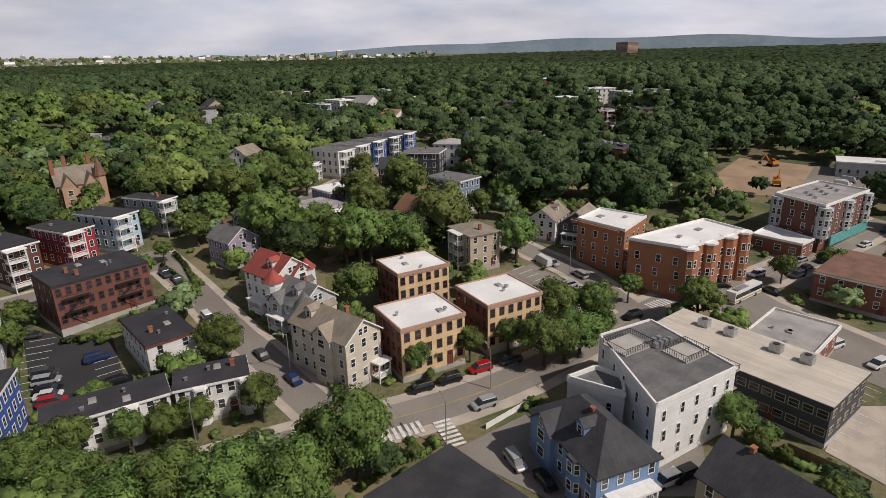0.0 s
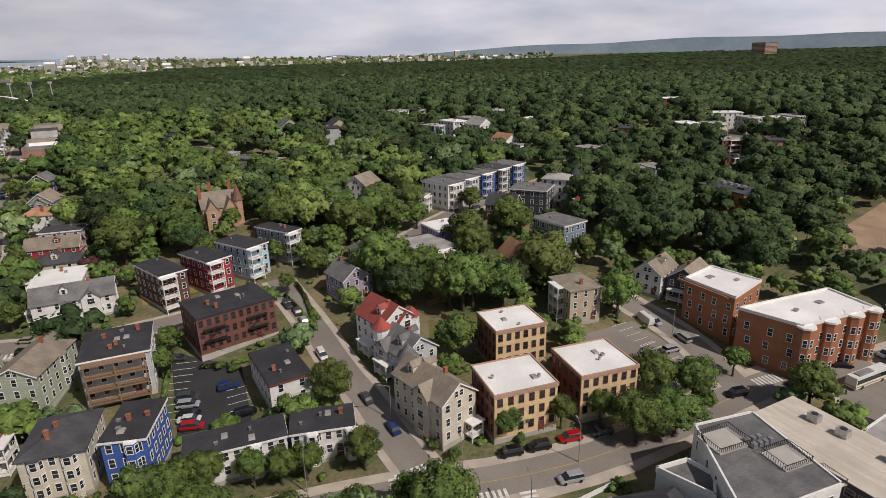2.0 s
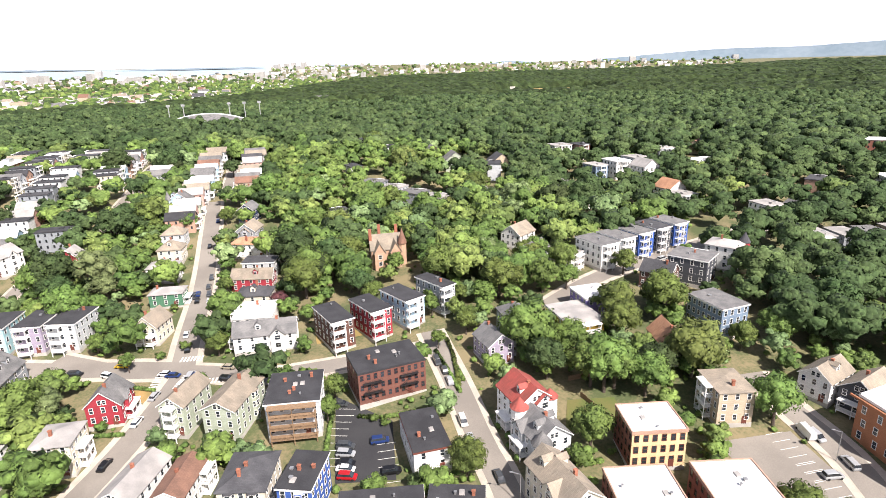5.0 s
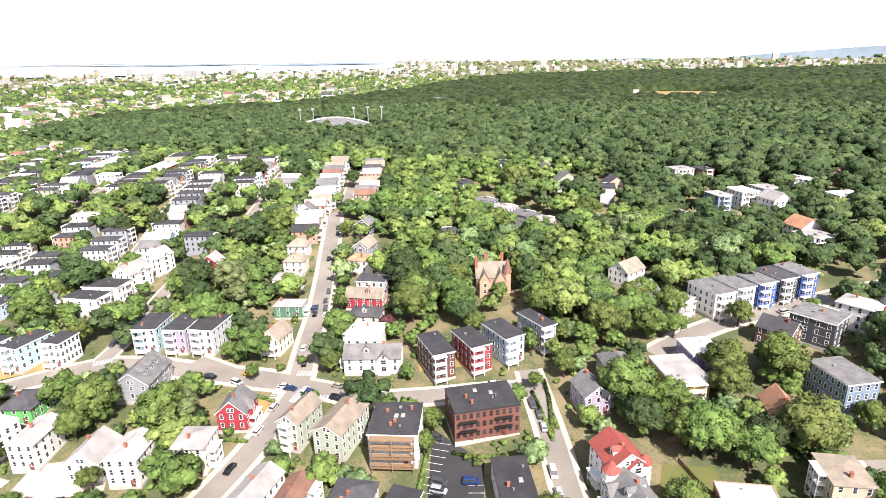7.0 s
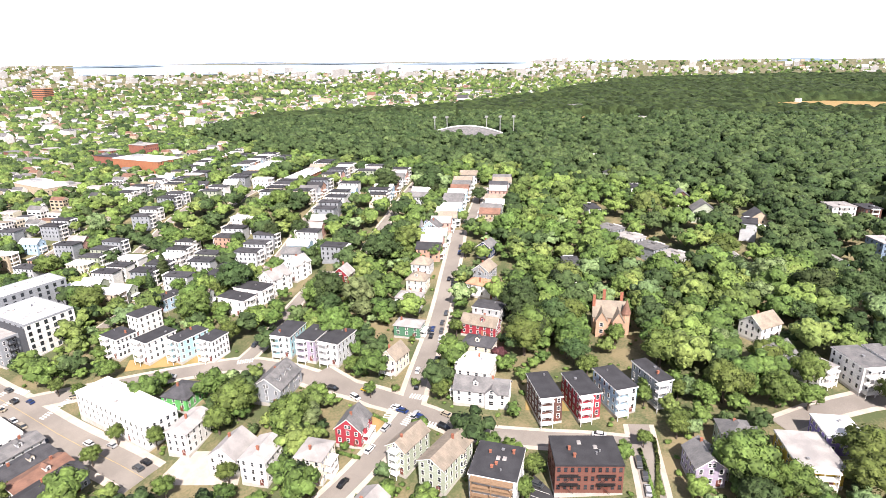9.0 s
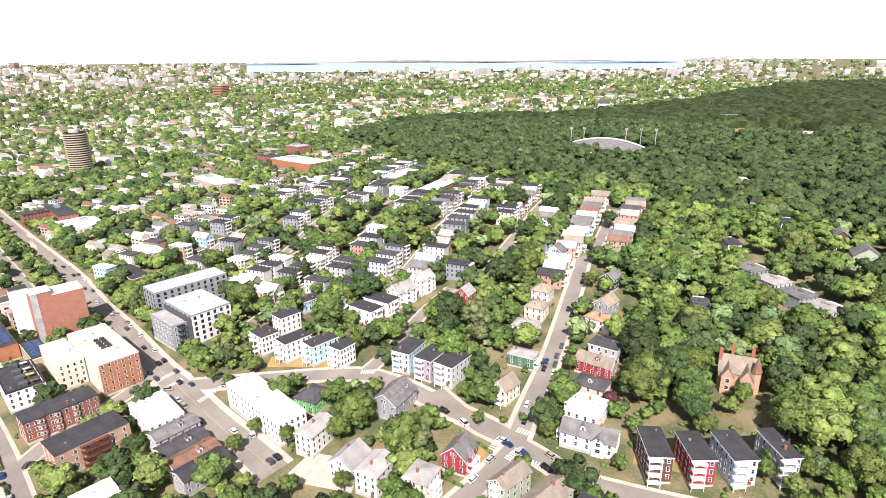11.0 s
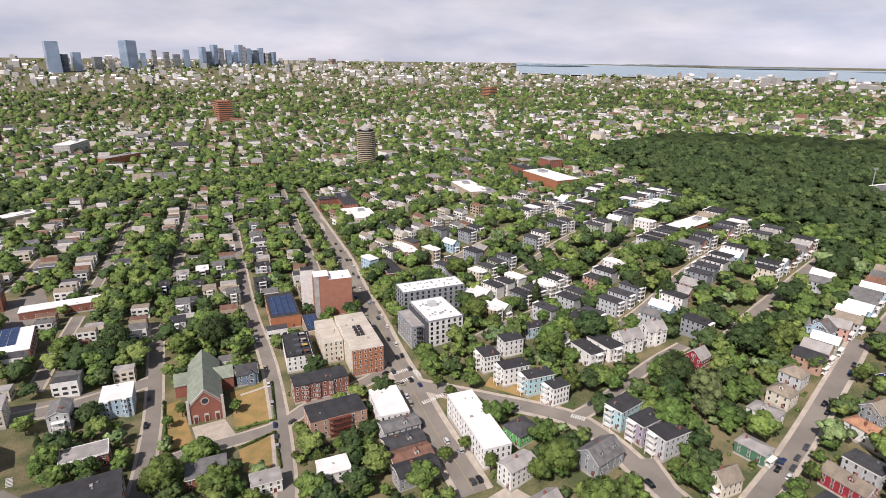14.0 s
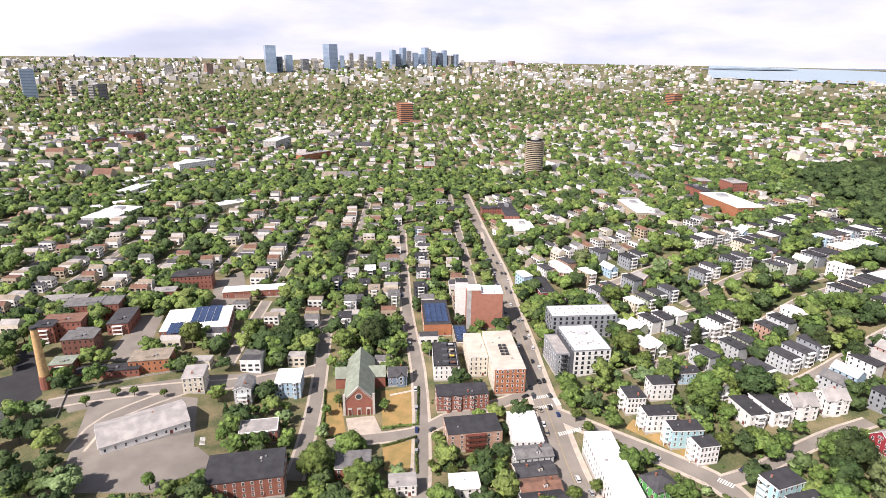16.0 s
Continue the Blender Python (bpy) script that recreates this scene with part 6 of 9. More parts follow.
corner = poly_house(((104.6, 150.4), (128.4, 167.0), (122.0, 181.0), (99.7, 166.0)), 35, 12.0, DBRICK, ROOF_LG, "dark brick corner block with pale bays and shop fronts", 4, 2.9, (1.1, 1.7), parapet=0.5, glazed=(0, 3))
for ax_, ay_, bx_, by_, spots_ in ((104.6, 150.4, 128.4, 167.0, (0.02, 0.5, 0.95)), (99.7, 166.0, 104.6, 150.4, (0.08,))):
    for t_ in spots_:
        p_ = corner.matrix_basis.inverted() @ Vector((ax_ + (bx_ - ax_) * t_, ay_ + (by_ - ay_) * t_, corner.matrix_basis.translation.z))
        bay_ = part("bay", prism(B(), ring(1.8, 8, p_.x, p_.y, math.pi / 8), 3.0, 11.6), LGREY, corner, "pale grey panelled bay")
        for f_ in range(3):
            for k_ in (-90, -45, 0, 45):
                g_ = radians(-90 + k_)
                part("window", win_mesh(0.8, 1.6), None, bay_, m=pose(p_.x + math.cos(g_) * 1.68, p_.y + math.sin(g_) * 1.68, 3.9 + f_ * 2.7, 0, 0, k_))
part("shop_front", box(B(), -12, 13, -8.9, -8.5, 0, 2.9), SHOP, corner, "turquoise painted shop front")
for k_ in range(9):
    vent(corner, -9 + k_ * 2.3, (k_ % 3) * 2.2 - 2, 12.05, 0.9, 0.7)
poly_house(((97.0, 145.5), (103.0, 150.0), (98.0, 164.0), (89.0, 156.0)), 35, 4.0, RBRICK, ROOF_W, "low brick shop with a pale flat roof", 1, 3, (1.6, 1.5), category="shop", parapet=0.4, glazed=(0, 3))

# white block with a lower wing
poly_house(((29.0, 67.2), (44.6, 76.6), (37.4, 93.5), (26.8, 88.0)), 31, 11.25, WHITE, ROOF_G, "white four-storey block with roof decks", 3, 3.4, (0.75, 1.7), glazed=(0, 3))
poly_house(((27.2, 74.6), (28.2, 79.5), (24.8, 82.5), (19.6, 79.5)), 31, 8.0, WHITE, ROOF_G, "low white wing with a terrace behind a parapet", 2, 3.2, (0.75, 1.6), parapet=0.8, glazed=(2, 3))

# roof units and decks
for o in hosts("cream roof"):
    for x in (-9.5, -4.5, 3.5, 8.5):
        u = part("roof_unit", box(B(), -1.0, 1.0, -0.8, 0.8, 0, 1.5, 0.05), METAL, o, m=pose(x, 3.2, 7.3))
        part("fan", prism(B(), ring(0.55, 12), 1.5, 1.65), DTRIM, u)
    part("base_band", box(B(), -15.3, 15.3, -6.85, -6.6, -1, 3.4), OBRICK, o)
for o in hosts("white four-storey block"):
    for z in (2.8, 6.0, 9.2):
        b_ = part("balcony", box(B(), 7.3, 9.3, -8.2, -4.2, z, z + 0.18), CONC, o)
        bm = B()
        for a, b, c, d in ((7.3, 9.3, -8.2, -8.15), (9.25, 9.3, -8.2, -4.2), (7.3, 9.3, -4.25, -4.2)):
            box(bm, a, b, c, d, z + 1.05, z + 1.12)
            n = int(max(b - a, d - c) / 0.3)
            for k in range(n):
                t = (k + 0.5) / n
                x_, y_ = (a + (b - a) * t, c) if b - a > d - c else (a, c + (d - c) * t)
                box(bm, x_ - 0.02, x_ + 0.02, y_, y_ + 0.04, z + 0.18, z + 1.06)
        part("railing", bm, DMETAL, b_)
    for x, y, w_, d_ in ((-2.0, 4.6, 6.5, 5.0), (3.6, -2.2, 5.5, 4.6)):
        p = part("roof_deck", box(B(), -w_ / 2, w_ / 2, -d_ / 2, d_ / 2, 11.3, 11.55), CONC, o, m=pose(x, y, 0))
        bm = B()
        for a, b, c, d in ((-w_ / 2, w_ / 2, -d_ / 2, -d_ / 2 + 0.05), (-w_ / 2, w_ / 2, d_ / 2 - 0.05, d_ / 2), (-w_ / 2, -w_ / 2 + 0.05, -d_ / 2, d_ / 2), (w_ / 2 - 0.05, w_ / 2, -d_ / 2, d_ / 2)):
            box(bm, a, b, c, d, 12.5, 12.58)
            n = int(max(b - a, d - c) / 0.4)
            for k in range(n):
                t = (k + 0.5) / n
                x_, y_ = (a + (b - a) * t, c) if b - a > d - c else (a, c + (d - c) * t)
                box(bm, x_ - 0.025, x_ + 0.025, y_ - 0.025, y_ + 0.025, 11.5, 12.55)
        part("railing", bm, DMETAL, p)
    for k in range(7):
        part("condenser", box(B(), -0.4, 0.4, -0.4, 0.4, 11.35, 12.2, 0.03), METAL, o, m=pose(1.2 + (k % 4) * 1.15, 1.6 + (k // 4) * 1.3, 0))
for o in hosts("brick church"):
    part("facade", box(B(), -8.6, 8.6, -23.1, -22.2, -3, 10.5), RBRICK, o)
    part("facade_gable", gable_bm(13, 0.9, 10.4, 6.5, "y"), RBRICK, o, m=pose(0, -22.65, 0))
    part("coping", slopes(13.2, 0.7, 10.6, 6.6, "y", 0.2, 0.35), CONC, o, m=pose(0, -22.65, 0))
    part("rose_window", prism(B(), ring(2.0, 20), -0.1, 0.1), CONC, o, m=pose(0, -23.15, 11.2, 90))
    part("rose_glass", prism(B(), ring(1.5, 20), -0.12, 0.12), GLASS, o, m=pose(0, -23.17, 11.2, 90))
    for x in (-5.0, 0.0, 5.0):
        d_ = part("portal", box(B(), -1.2, 1.2, -23.4, -23.0, -1, 4.2), CONC, o, m=pose(x, 0, 0))
        part("door", box(B(), -0.8, 0.8, -23.5, -23.3, -1, 3.2), BTRIM, d_)
    for s in (-1, 1):
        part("buttress", box(B(), -0.7, 0.7, -23.6, -22.0, -3, 12.5, 0.1), CONC, o, m=pose(s * 8.0, 0, 0))
        t_ = part("transept", box(B(), -5, 5, -5, 5, -3, 7.5), RBRICK, o, m=pose(s * 9.5, 8, 0))
        part("transept_gable", gable_bm(10, 10, 7.5, 4.5, "x"), RBRICK, t_)
        part("transept_roof", slopes(10, 10, 7.5, 4.5, "x"), ROOF_GR, t_)
for o in hosts("windowless brick storage"):
    part("upper_wall", box(B(), -12.7, -3.0, -8.0, 3.0, 26.4, 29.6), RUSSET, o)
    part("upper_roof", box(B(), -12.9, -2.8, -8.2, 3.2, 29.6, 29.9), ROOF_W, o)
    part("pale_band", box(B(), -12.85, -9.6, -8.12, -7.9, -2, 29.5), STUCCO, o, "pale concrete band")
for o in hosts("five-storey white and grey"):
    for k in range(14):
        part("condenser", box(B(), -0.6, 0.6, -0.5, 0.5, 16.8, 17.9, 0.04), METAL, o, m=pose(-7.5 + (k % 7) * 2.3, -9 + (k // 7) * 14 + (k % 3) * 1.6, 0))
    part("stair_head", box(B(), -2.5, 2.5, 3, 8, 16.8, 19.6), LGREY, o)
    part("dark_panels", box(B(), -11.4, -11.2, -16.1, 16.1, -2, 15.6), CHAR, o, "charcoal cladding panels")
for o in hosts("long grey five-storey"):
    for k in range(16):
        part("condenser", box(B(), -0.6, 0.6, -0.5, 0.5, 16.8, 17.9, 0.04), METAL, o, m=pose(-19 + (k % 8) * 5.2 + (k % 3), -4 + (k // 8) * 7, 0))
for o in hosts("roof terraces"):
    for k in range(4):
        y_ = -12.5 + k * 7.6
        part("stair_head", box(B(), -2.2, 1.2, y_ - 1.4, y_ + 1.4, 9.8, 12.2), CHAR, o)
        part("terrace_deck", box(B(), 1.8, 6.6, y_ - 2.4, y_ + 2.4, 9.85, 10.05), WOOD, o)
        part("terrace_wall", box(B(), 6.6, 6.8, y_ - 2.5, y_ + 2.5, 9.8, 11.0), LGREY, o)
        part("awning", box(B(), 2.2, 5.2, y_ - 1.6, y_ + 0.4, 12.0, 12.12), (DBRICK, OCHRE, TAN, LGREY)[k], o)
for o in hosts("orange and white panels"):
    part("side_panels", box(B(), 8.2, 8.36, -22, 22, 2.5, 16), WHITE, o)
    for k in range(8):
        part("roof_condenser", box(B(), -1.0, 1.0, -0.5, 0.5, 17, 18.3), DTRIM, o, m=pose(-1.5 + (k % 2) * 2.6, -8 + (k // 2) * 3.6, 0))

# ---- car parks, crossings, cars, lamps ----
LOT_POLYS = []


def lot(label, material, *poly):
    o = sheet("car_park", poly, 0.09, material)
    tagged(o, label, "car park", kind="structure")
    LOT_POLYS.append(poly)
    OPEN.extend([((poly[0][0] + poly[2][0]) / 2, (poly[0][1] + poly[2][1]) / 2)])
    return o


def bays(parent, ax, ay, rot, n, length=4.8, step=2.6):
    """White lines between parking bays, each a thin painted strip."""
    c, s = math.cos(radians(rot)), math.sin(radians(rot))
    for k in range(n):
        x, y = ax + c * k * step, ay + s * k * step
        drape("bay_line", [(x, y), (x - s * length, y + c * length)], 0.14, 0.13, PAINT, parent)


def hedge(pts, label="clipped green hedge along the plot", w=1.2, h=1.3):
    """A hedge: a leafy uneven wall of clumps along a line."""
    r = random.Random(int(abs(pts[0][0]) * 10))
    lobes = []
    for (ax, ay), (bx, by) in zip(pts, pts[1:]):
        n = max(1, int(math.dist((ax, ay), (bx, by)) / 1.0))
        for i in range(n):
            x, y = ax + (bx - ax) * i / n, ay + (by - ay) * i / n
            lobes.append((x - pts[0][0], y - pts[0][1], ground_z(x, y) + h * 0.45, w * 0.62 * r.uniform(0.85, 1.15), h * 0.62))
    leafage = Foliage(len(lobes))
    leafage.crown(lobes, len(lobes) * 22, 0.16, (0, 0, 0), 0.95)
    o = new("hedge", leafage.mesh("hedge", LEAF))
    o.location = (pts[0][0], pts[0][1], 0)
    tagged(o, label, "hedge")


def fence(pts, label="plain wooden board fence", h=1.7, material=None):
    o = thing("fence", pose(pts[0][0], pts[0][1], 0), label, "fence")
    for (ax, ay), (bx, by) in zip(pts, pts[1:]):
        L = math.dist((ax, ay), (bx, by))
        n = max(1, int(L / 2.2))
        a = math.degrees(math.atan2(by - ay, bx - ax))
        for i in range(n):
            x, y = ax + (bx - ax) * i / n, ay + (by - ay) * i / n
            key = ("fence", round(L / n, 1), (material or WOOD).name)
            if key not in CACHE:
                CACHE[key] = mesh_of("board_panel", box(B(), 0, L / n - 0.02, -0.04, 0.04, -0.4, h), material or WOOD)
            part("board_panel", CACHE[key], None, o, m=pose(x - pts[0][0], y - pts[0][1], ground_z(x, y), 0, 0, a))


def crossing(x, y, rot, length, across, bars):
    """A zebra crossing: bars side by side, laid on the road."""
    o = thing("crossing", pose(x, y, 0, 0, 0, rot), "worn white bars of a pedestrian crossing", "crossing")
    for k in range(bars):
        u = (k + 0.5) / bars * length - length / 2
        c, s = math.cos(radians(rot)), math.sin(radians(rot))
        bm = B()
        vs = []
        for du, dv in ((-0.3, -across / 2), (0.3, -across / 2), (0.3, across / 2), (-0.3, across / 2)):
            wx, wy = x + (u + du) * c - dv * s, y + (u + du) * s + dv * c
            vs.append(bm.verts.new((u + du, dv, ground_z(wx, wy) + 0.215)))
        bm.faces.new(vs)
        part("bar", bm, PAINT, o)


def parked(pts, off, seed, gap=7.0, fill=0.6, first=0.0, last=1.0):
    """Cars parked at the kerb along a street line."""
    r = random.Random(seed)
    total = sum(math.dist(a, b) for a, b in zip(pts, pts[1:]))
    u = total * first + 6
    while u < total * last - 6:
        acc = 0
        for a, b in zip(pts, pts[1:]):
            L = math.dist(a, b)
            if acc + L >= u:
                t = (u - acc) / L
                dx, dy = (b[0] - a[0]) / L, (b[1] - a[1]) / L
                if r.random() < fill:
                    car(a[0] + (b[0] - a[0]) * t - dy * off, a[1] + (b[1] - a[1]) * t + dx * off, math.degrees(math.atan2(dy, dx)) + (180 if off > 0 else 0),
                        r.choice(("black", "black", "dark_grey", "silver", "white", "dark_grey", "dark_blue", "beige")), r.choice(("sedan", "suv", "suv", "sedan")))
                break
            acc += L
        u += gap * r.uniform(0.9, 1.25)


def lamp(x, y, rot):
    if "lamp" not in CACHE:
        o = thing("street_lamp", pose(0, 0, -90), "slim grey street lamp with a curved arm", "street lamp", "street lamps")
        bm = B()
        limb(bm, (0, 0, 0), (0, 0, 8), 0.11, 0.07, 8)
        part("pole", bm, METAL, o)
        bm = B()
        limb(bm, (0, 0, 7.9), (1.8, 0, 8.5), 0.06, 0.045, 6)
        part("arm", bm, METAL, o)
        part("lamp_head", box(B(), 1.6, 2.4, -0.16, 0.16, 8.42, 8.56, 0.03), METAL, o)
        CACHE["lamp"] = o
    o = CACHE["lamp"]
    m = pose(x, y, ground_z(x, y), 0, 0, rot)
    if key_used(o):
        return copy_thing(o, m)
    TAKEN.add(o.name)
    o.matrix_basis = m
    return o



lot("dark asphalt car park behind the row houses", LOT, (-69.6, 83.3), (-57.2, 90.1), (-68.7, 107.2), (-88.8, 109.5))
lot("worn sandy car park behind the brick blocks", ASPHALT, (24.6, 112), (39.6, 124.3), (23.9, 144.4), (7.8, 132.7))
lot("grey yard beside the commercial building", ASPHALT, (71.1, 97), (77.7, 87.1), (93.1, 107.8), (79.3, 108.2))
lot("concrete parking yard with white bays", WALK, (56.8, 71.2), (60.6, 64), (74.1, 82.1), (67.8, 82.3))
lot("dusty yard by the dark brick block", ASPHALT, (83.1, 143.2), (93, 115.9), (128, 155.3), (109.2, 164.3))
lot("grey yard behind the gabled hall", ASPHALT, (-134.8, -182.9), (-162, -133.7), (-175.3, -168.1), (-162, -185.2))
lot("wide asphalt yard round the gabled hall", ASPHALT, (-191.2, -248.4), (-209.4, -195.9), (-146.6, -148.9), (-127.4, -200.3))
lot("car park under the factory chimney", LOT, (-203.9, -324.2), (-230.2, -339.1), (-182.3, -273.5), (-166.1, -270.8))
lot("asphalt yard of the old brewery", ASPHALT, (-173.7, -245.7), (-268.3, -156.2), (-223, -214.5), (-183.7, -265))
lot("brewery courtyard", ASPHALT, (-221.5, -274.7), (-229.4, -252.7), (-287.7, -288.6), (-282, -303))
lot("car park beside the brewery", LOT, (-147.8, -280), (-180, -276.4), (-203.2, -300.9), (-178.9, -316.3))
lot("car park behind the white roofed works", ASPHALT, (-299.6, -259.6), (-337.1, -252.9), (-388.6, -294.5), (-356.9, -299.3))
lot("dry front lawn of the church", DRY, (-227.1, -94.5), (-235.4, -77.7), (-270.1, -90), (-258.9, -108.9))
lot("dry side lawn of the church", DRY, (-208.2, -118.7), (-216.8, -110.9), (-251.2, -132.1), (-245.4, -137.5))
lot("dry lawn by the rectory", DRY, (-194.9, -80.1), (-197.2, -65.1), (-223.3, -74.4), (-210.8, -87.7))
lot("concrete forecourt of the church", WALK, (-215.2, -108.2), (-222.9, -93.1), (-235.5, -103), (-228.2, -116.5))
lot("bare earth building site", EARTH, (89, 202), (125, 198), (160, 242), (137, 260.5))
lot("car park beside the building site", ASPHALT, (125, 198), (159.5, 199), (183.7, 232.6), (160, 242))
lot("paved yard between shops", WALK, (-169.8, 20.3), (-150.6, 40.9), (-163, 49.3), (-178.2, 33.2))
lot("dry garden by the cross street", DRY, (-143.9, 84.3), (-135.2, 87), (-142.8, 90.7), (-148, 88.3))
lot("front gardens by the curve", DRY, (-249.2, 27.6), (-223.1, 62.8), (-232, 63.3), (-257.1, 31.5))
lot("yard of dry grass", DRY, (-111.1, 129.4), (-94.3, 145.3), (-101.4, 154.5), (-117.9, 136.6))
lot("lawn behind the red-roofed house", LAWN, (-26.2, 121), (-13.8, 132.3), (-17.9, 139.2), (-29.1, 132.9))
lot("paved drive between the shop and the blue house", ASPHALT, (0.9, 72.8), (16.4, 60.6), (21.3, 65.1), (13.4, 81.6))
lot("paved yard behind the white block", ASPHALT, (20, 63.1), (36, 62.6), (40.1, 75.7), (30, 69.5))
hedge([(-77.4, 104.7), (-72.8, 106.2), (-68.1, 109.4), (-64.1, 112.9)])
hedge([(-58.6, 127.2), (-66.8, 140.2), (-73, 147.8)])
hedge([(-87.4, 107.2), (-80.6, 95.4), (-76.6, 88.7)])
hedge([(-57.1, 124.7), (-66.5, 134), (-73.4, 140.6)])
hedge([(-226.2, -94.1), (-234.5, -77.4), (-269.2, -89)])
hedge([(-207.1, -118.8), (-215.5, -110.2)])
hedge([(-212.2, -87.9), (-224.2, -74.7), (-197, -64.4)])
hedge([(-248.2, -139.4), (-207.8, -119.7)])
hedge([(-142.5, 69.6), (-131.4, 74.9)])
hedge([(-229.4, 25.8), (-219.3, 45.1)], "low shrubs along the pavement")
hedge([(-11.9, 65.3), (-7.5, 70), (-1.7, 72.9)], "planted bed of low shrubs by the crossing")
hedge([(-20, 89.5), (-24.1, 94.8), (-30.1, 102.7)])
hedge([(-63.6, 135.2), (-57.8, 129.1)])
hedge([(-140.8, 90.6), (-147.3, 89.3), (-152.1, 84.8)])
hedge([(46.6, 72.8), (51.3, 67.6), (56.2, 65.2)], "overgrown shrubs by the parking yard")
fence([(-11.4, 127.1), (-20, 131.4), (-26.3, 136)])
fence([(51, 71.3), (55.3, 66.4), (57.7, 63)], "ochre wooden fence by the parking yard")
fence([(6.5, 78), (13.7, 83.9)], "white metal fence along the pavement", 1.1, TRIM)
fence([(-31, 141), (-19.8, 150.9)])
fence([(-255.7, -101.9), (-265.9, -88.1)], "white picket fence beside the lawn", 1.1, TRIM)
fence([(-168.2, -246.8), (-189.8, -264.2), (-212.4, -240.5), (-230.7, -221.1)], "low stone retaining wall", 1.0, CONC)
bays(scene.objects["car_park"], -72.5, 87.9, 112, 9, 4.8)
bays(scene.objects["car_park"], -56.2, 90.1, 125, 6, 4.8)
bays(scene.objects["car_park"], 38.7, 121.0, 125, 0, 4.8)
LOTS = [ob for ob in scene.objects if ob.name.startswith("car_park")]
bays(LOTS[1], 39.4, 121.0, 128, 8, 4.8)
bays(LOTS[1], 31.7, 130.9, 128, 7, 4.8)
bays(LOTS[3], 58.5, 71.1, 30, 6, 4.8)
bays(LOTS[3], 64.8, 79.3, 30, 6, 4.8)
bays(LOTS[9], -298.8, -249.0, 30, 6, 4.8)
crossing(0.6, 77.1, 113, 7.2, 3.0, 7)
crossing(-7.5, 77.3, 23, 8.5, 3.0, 8)
crossing(-21.3, 80.9, 40, 6.5, 2.6, 6)
crossing(50.4, 122.5, 31, 7, 3, 7)
crossing(-22.8, 76.7, 113, 6.5, 2.6, 6)
crossing(-143.7, 107.1, 30, 7.5, 2.8, 7)
crossing(-136.2, 97, 110, 7, 2.8, 7)
crossing(-127.5, 101.3, 30, 7, 2.6, 6)
crossing(-143.6, 93.4, 120, 7, 2.6, 6)
crossing(-275.5, -16.7, 115, 13, 3, 12)
crossing(-271.2, -8.3, 25, 8, 3, 8)
crossing(-265, -15.9, 115, 13, 3, 12)
crossing(-244.7, 1.7, 115, 13, 3, 12)
crossing(-216.4, 68.7, 60, 7, 3, 7)
crossing(-179.9, -169.3, 35, 7, 2.4, 7)
car(6.8, 94.9, 205, "red", "suv")
car(-4.2, 88.9, 205, "black", "suv")
car(0.9, 91.4, 205, "black", "suv")
car(6.7, 84, 205, "silver", "suv")
car(12.8, 97.7, 205, "dark_grey", "suv")
car(-27.8, 92, 131, "dark_blue", "sedan")
car(-35.9, 100.2, 131, "dark_grey", "sedan")
car(10.2, 69.8, -68, "silver", "suv")
car(13.9, 65.7, -68, "black", "sedan")
car(42.1, 115.5, 205, "black", "suv")
car(27, 144.8, 121, "white", "van")
car(35.4, 137.5, 121, "silver", "suv")
car(31.5, 131.3, 31, "silver", "suv")
car(-62, 127.9, 131, "silver", "sedan")
car(-65.7, 132, 131, "dark_grey", "sedan")
car(81.3, 137.3, 205, "white", "suv")
car(91.1, 136.4, 205, "dark_grey", "suv")
car(79.6, 127.4, -60, "black", "sedan")
car(97.3, 145.6, 205, "silver", "sedan")
car(121.5, 155.1, 205, "white", "sedan")
car(30.7, 65.2, 205, "white", "suv")
car(33.5, 66.2, 205, "black", "suv")
car(77.9, 101.7, 205, "white", "suv")
car(81.6, 94.4, 205, "white", "suv")
car(93.4, 120.3, 205, "black", "sedan")
car(-74.2, 94, 20, "dark_grey", "suv")
car(-72.6, 91.8, 20, "silver", "suv")
car(-70.8, 89.3, 20, "black", "sedan")
car(-69.7, 87.7, 20, "white", "sedan")
car(-67.9, 85.8, 20, "red", "suv")
car(-67.4, 99.1, 35, "dark_blue", "suv")
car(-59.3, 91.5, 35, "black", "suv")
car(-85.3, 106.9, 20, "dark_grey", "sedan")
car(-157.7, 117, 132, "white", "sedan")
car(-158.6, 127.2, 132, "dark_grey", "sedan")
car(-179.8, 141.6, 132, "dark_blue", "sedan")
car(-171.1, 139.3, 132, "white", "sedan")
car(-175.6, 137.4, 132, "black", "sedan")
car(-149.3, 110.4, 132, "black", "sedan")
car(-181.2, 148.2, 132, "dark_grey", "sedan")
car(-212.3, 177.6, 132, "black", "sedan")
car(-161.6, 95.3, 202, "yellow", "sedan")
car(-144.3, 97.5, 202, "white", "sedan")
car(-133, 79.2, 110, "white", "sedan")
car(-126.6, 65.4, 110, "black", "sedan")
car(-138, 88.8, 110, "silver", "sedan")
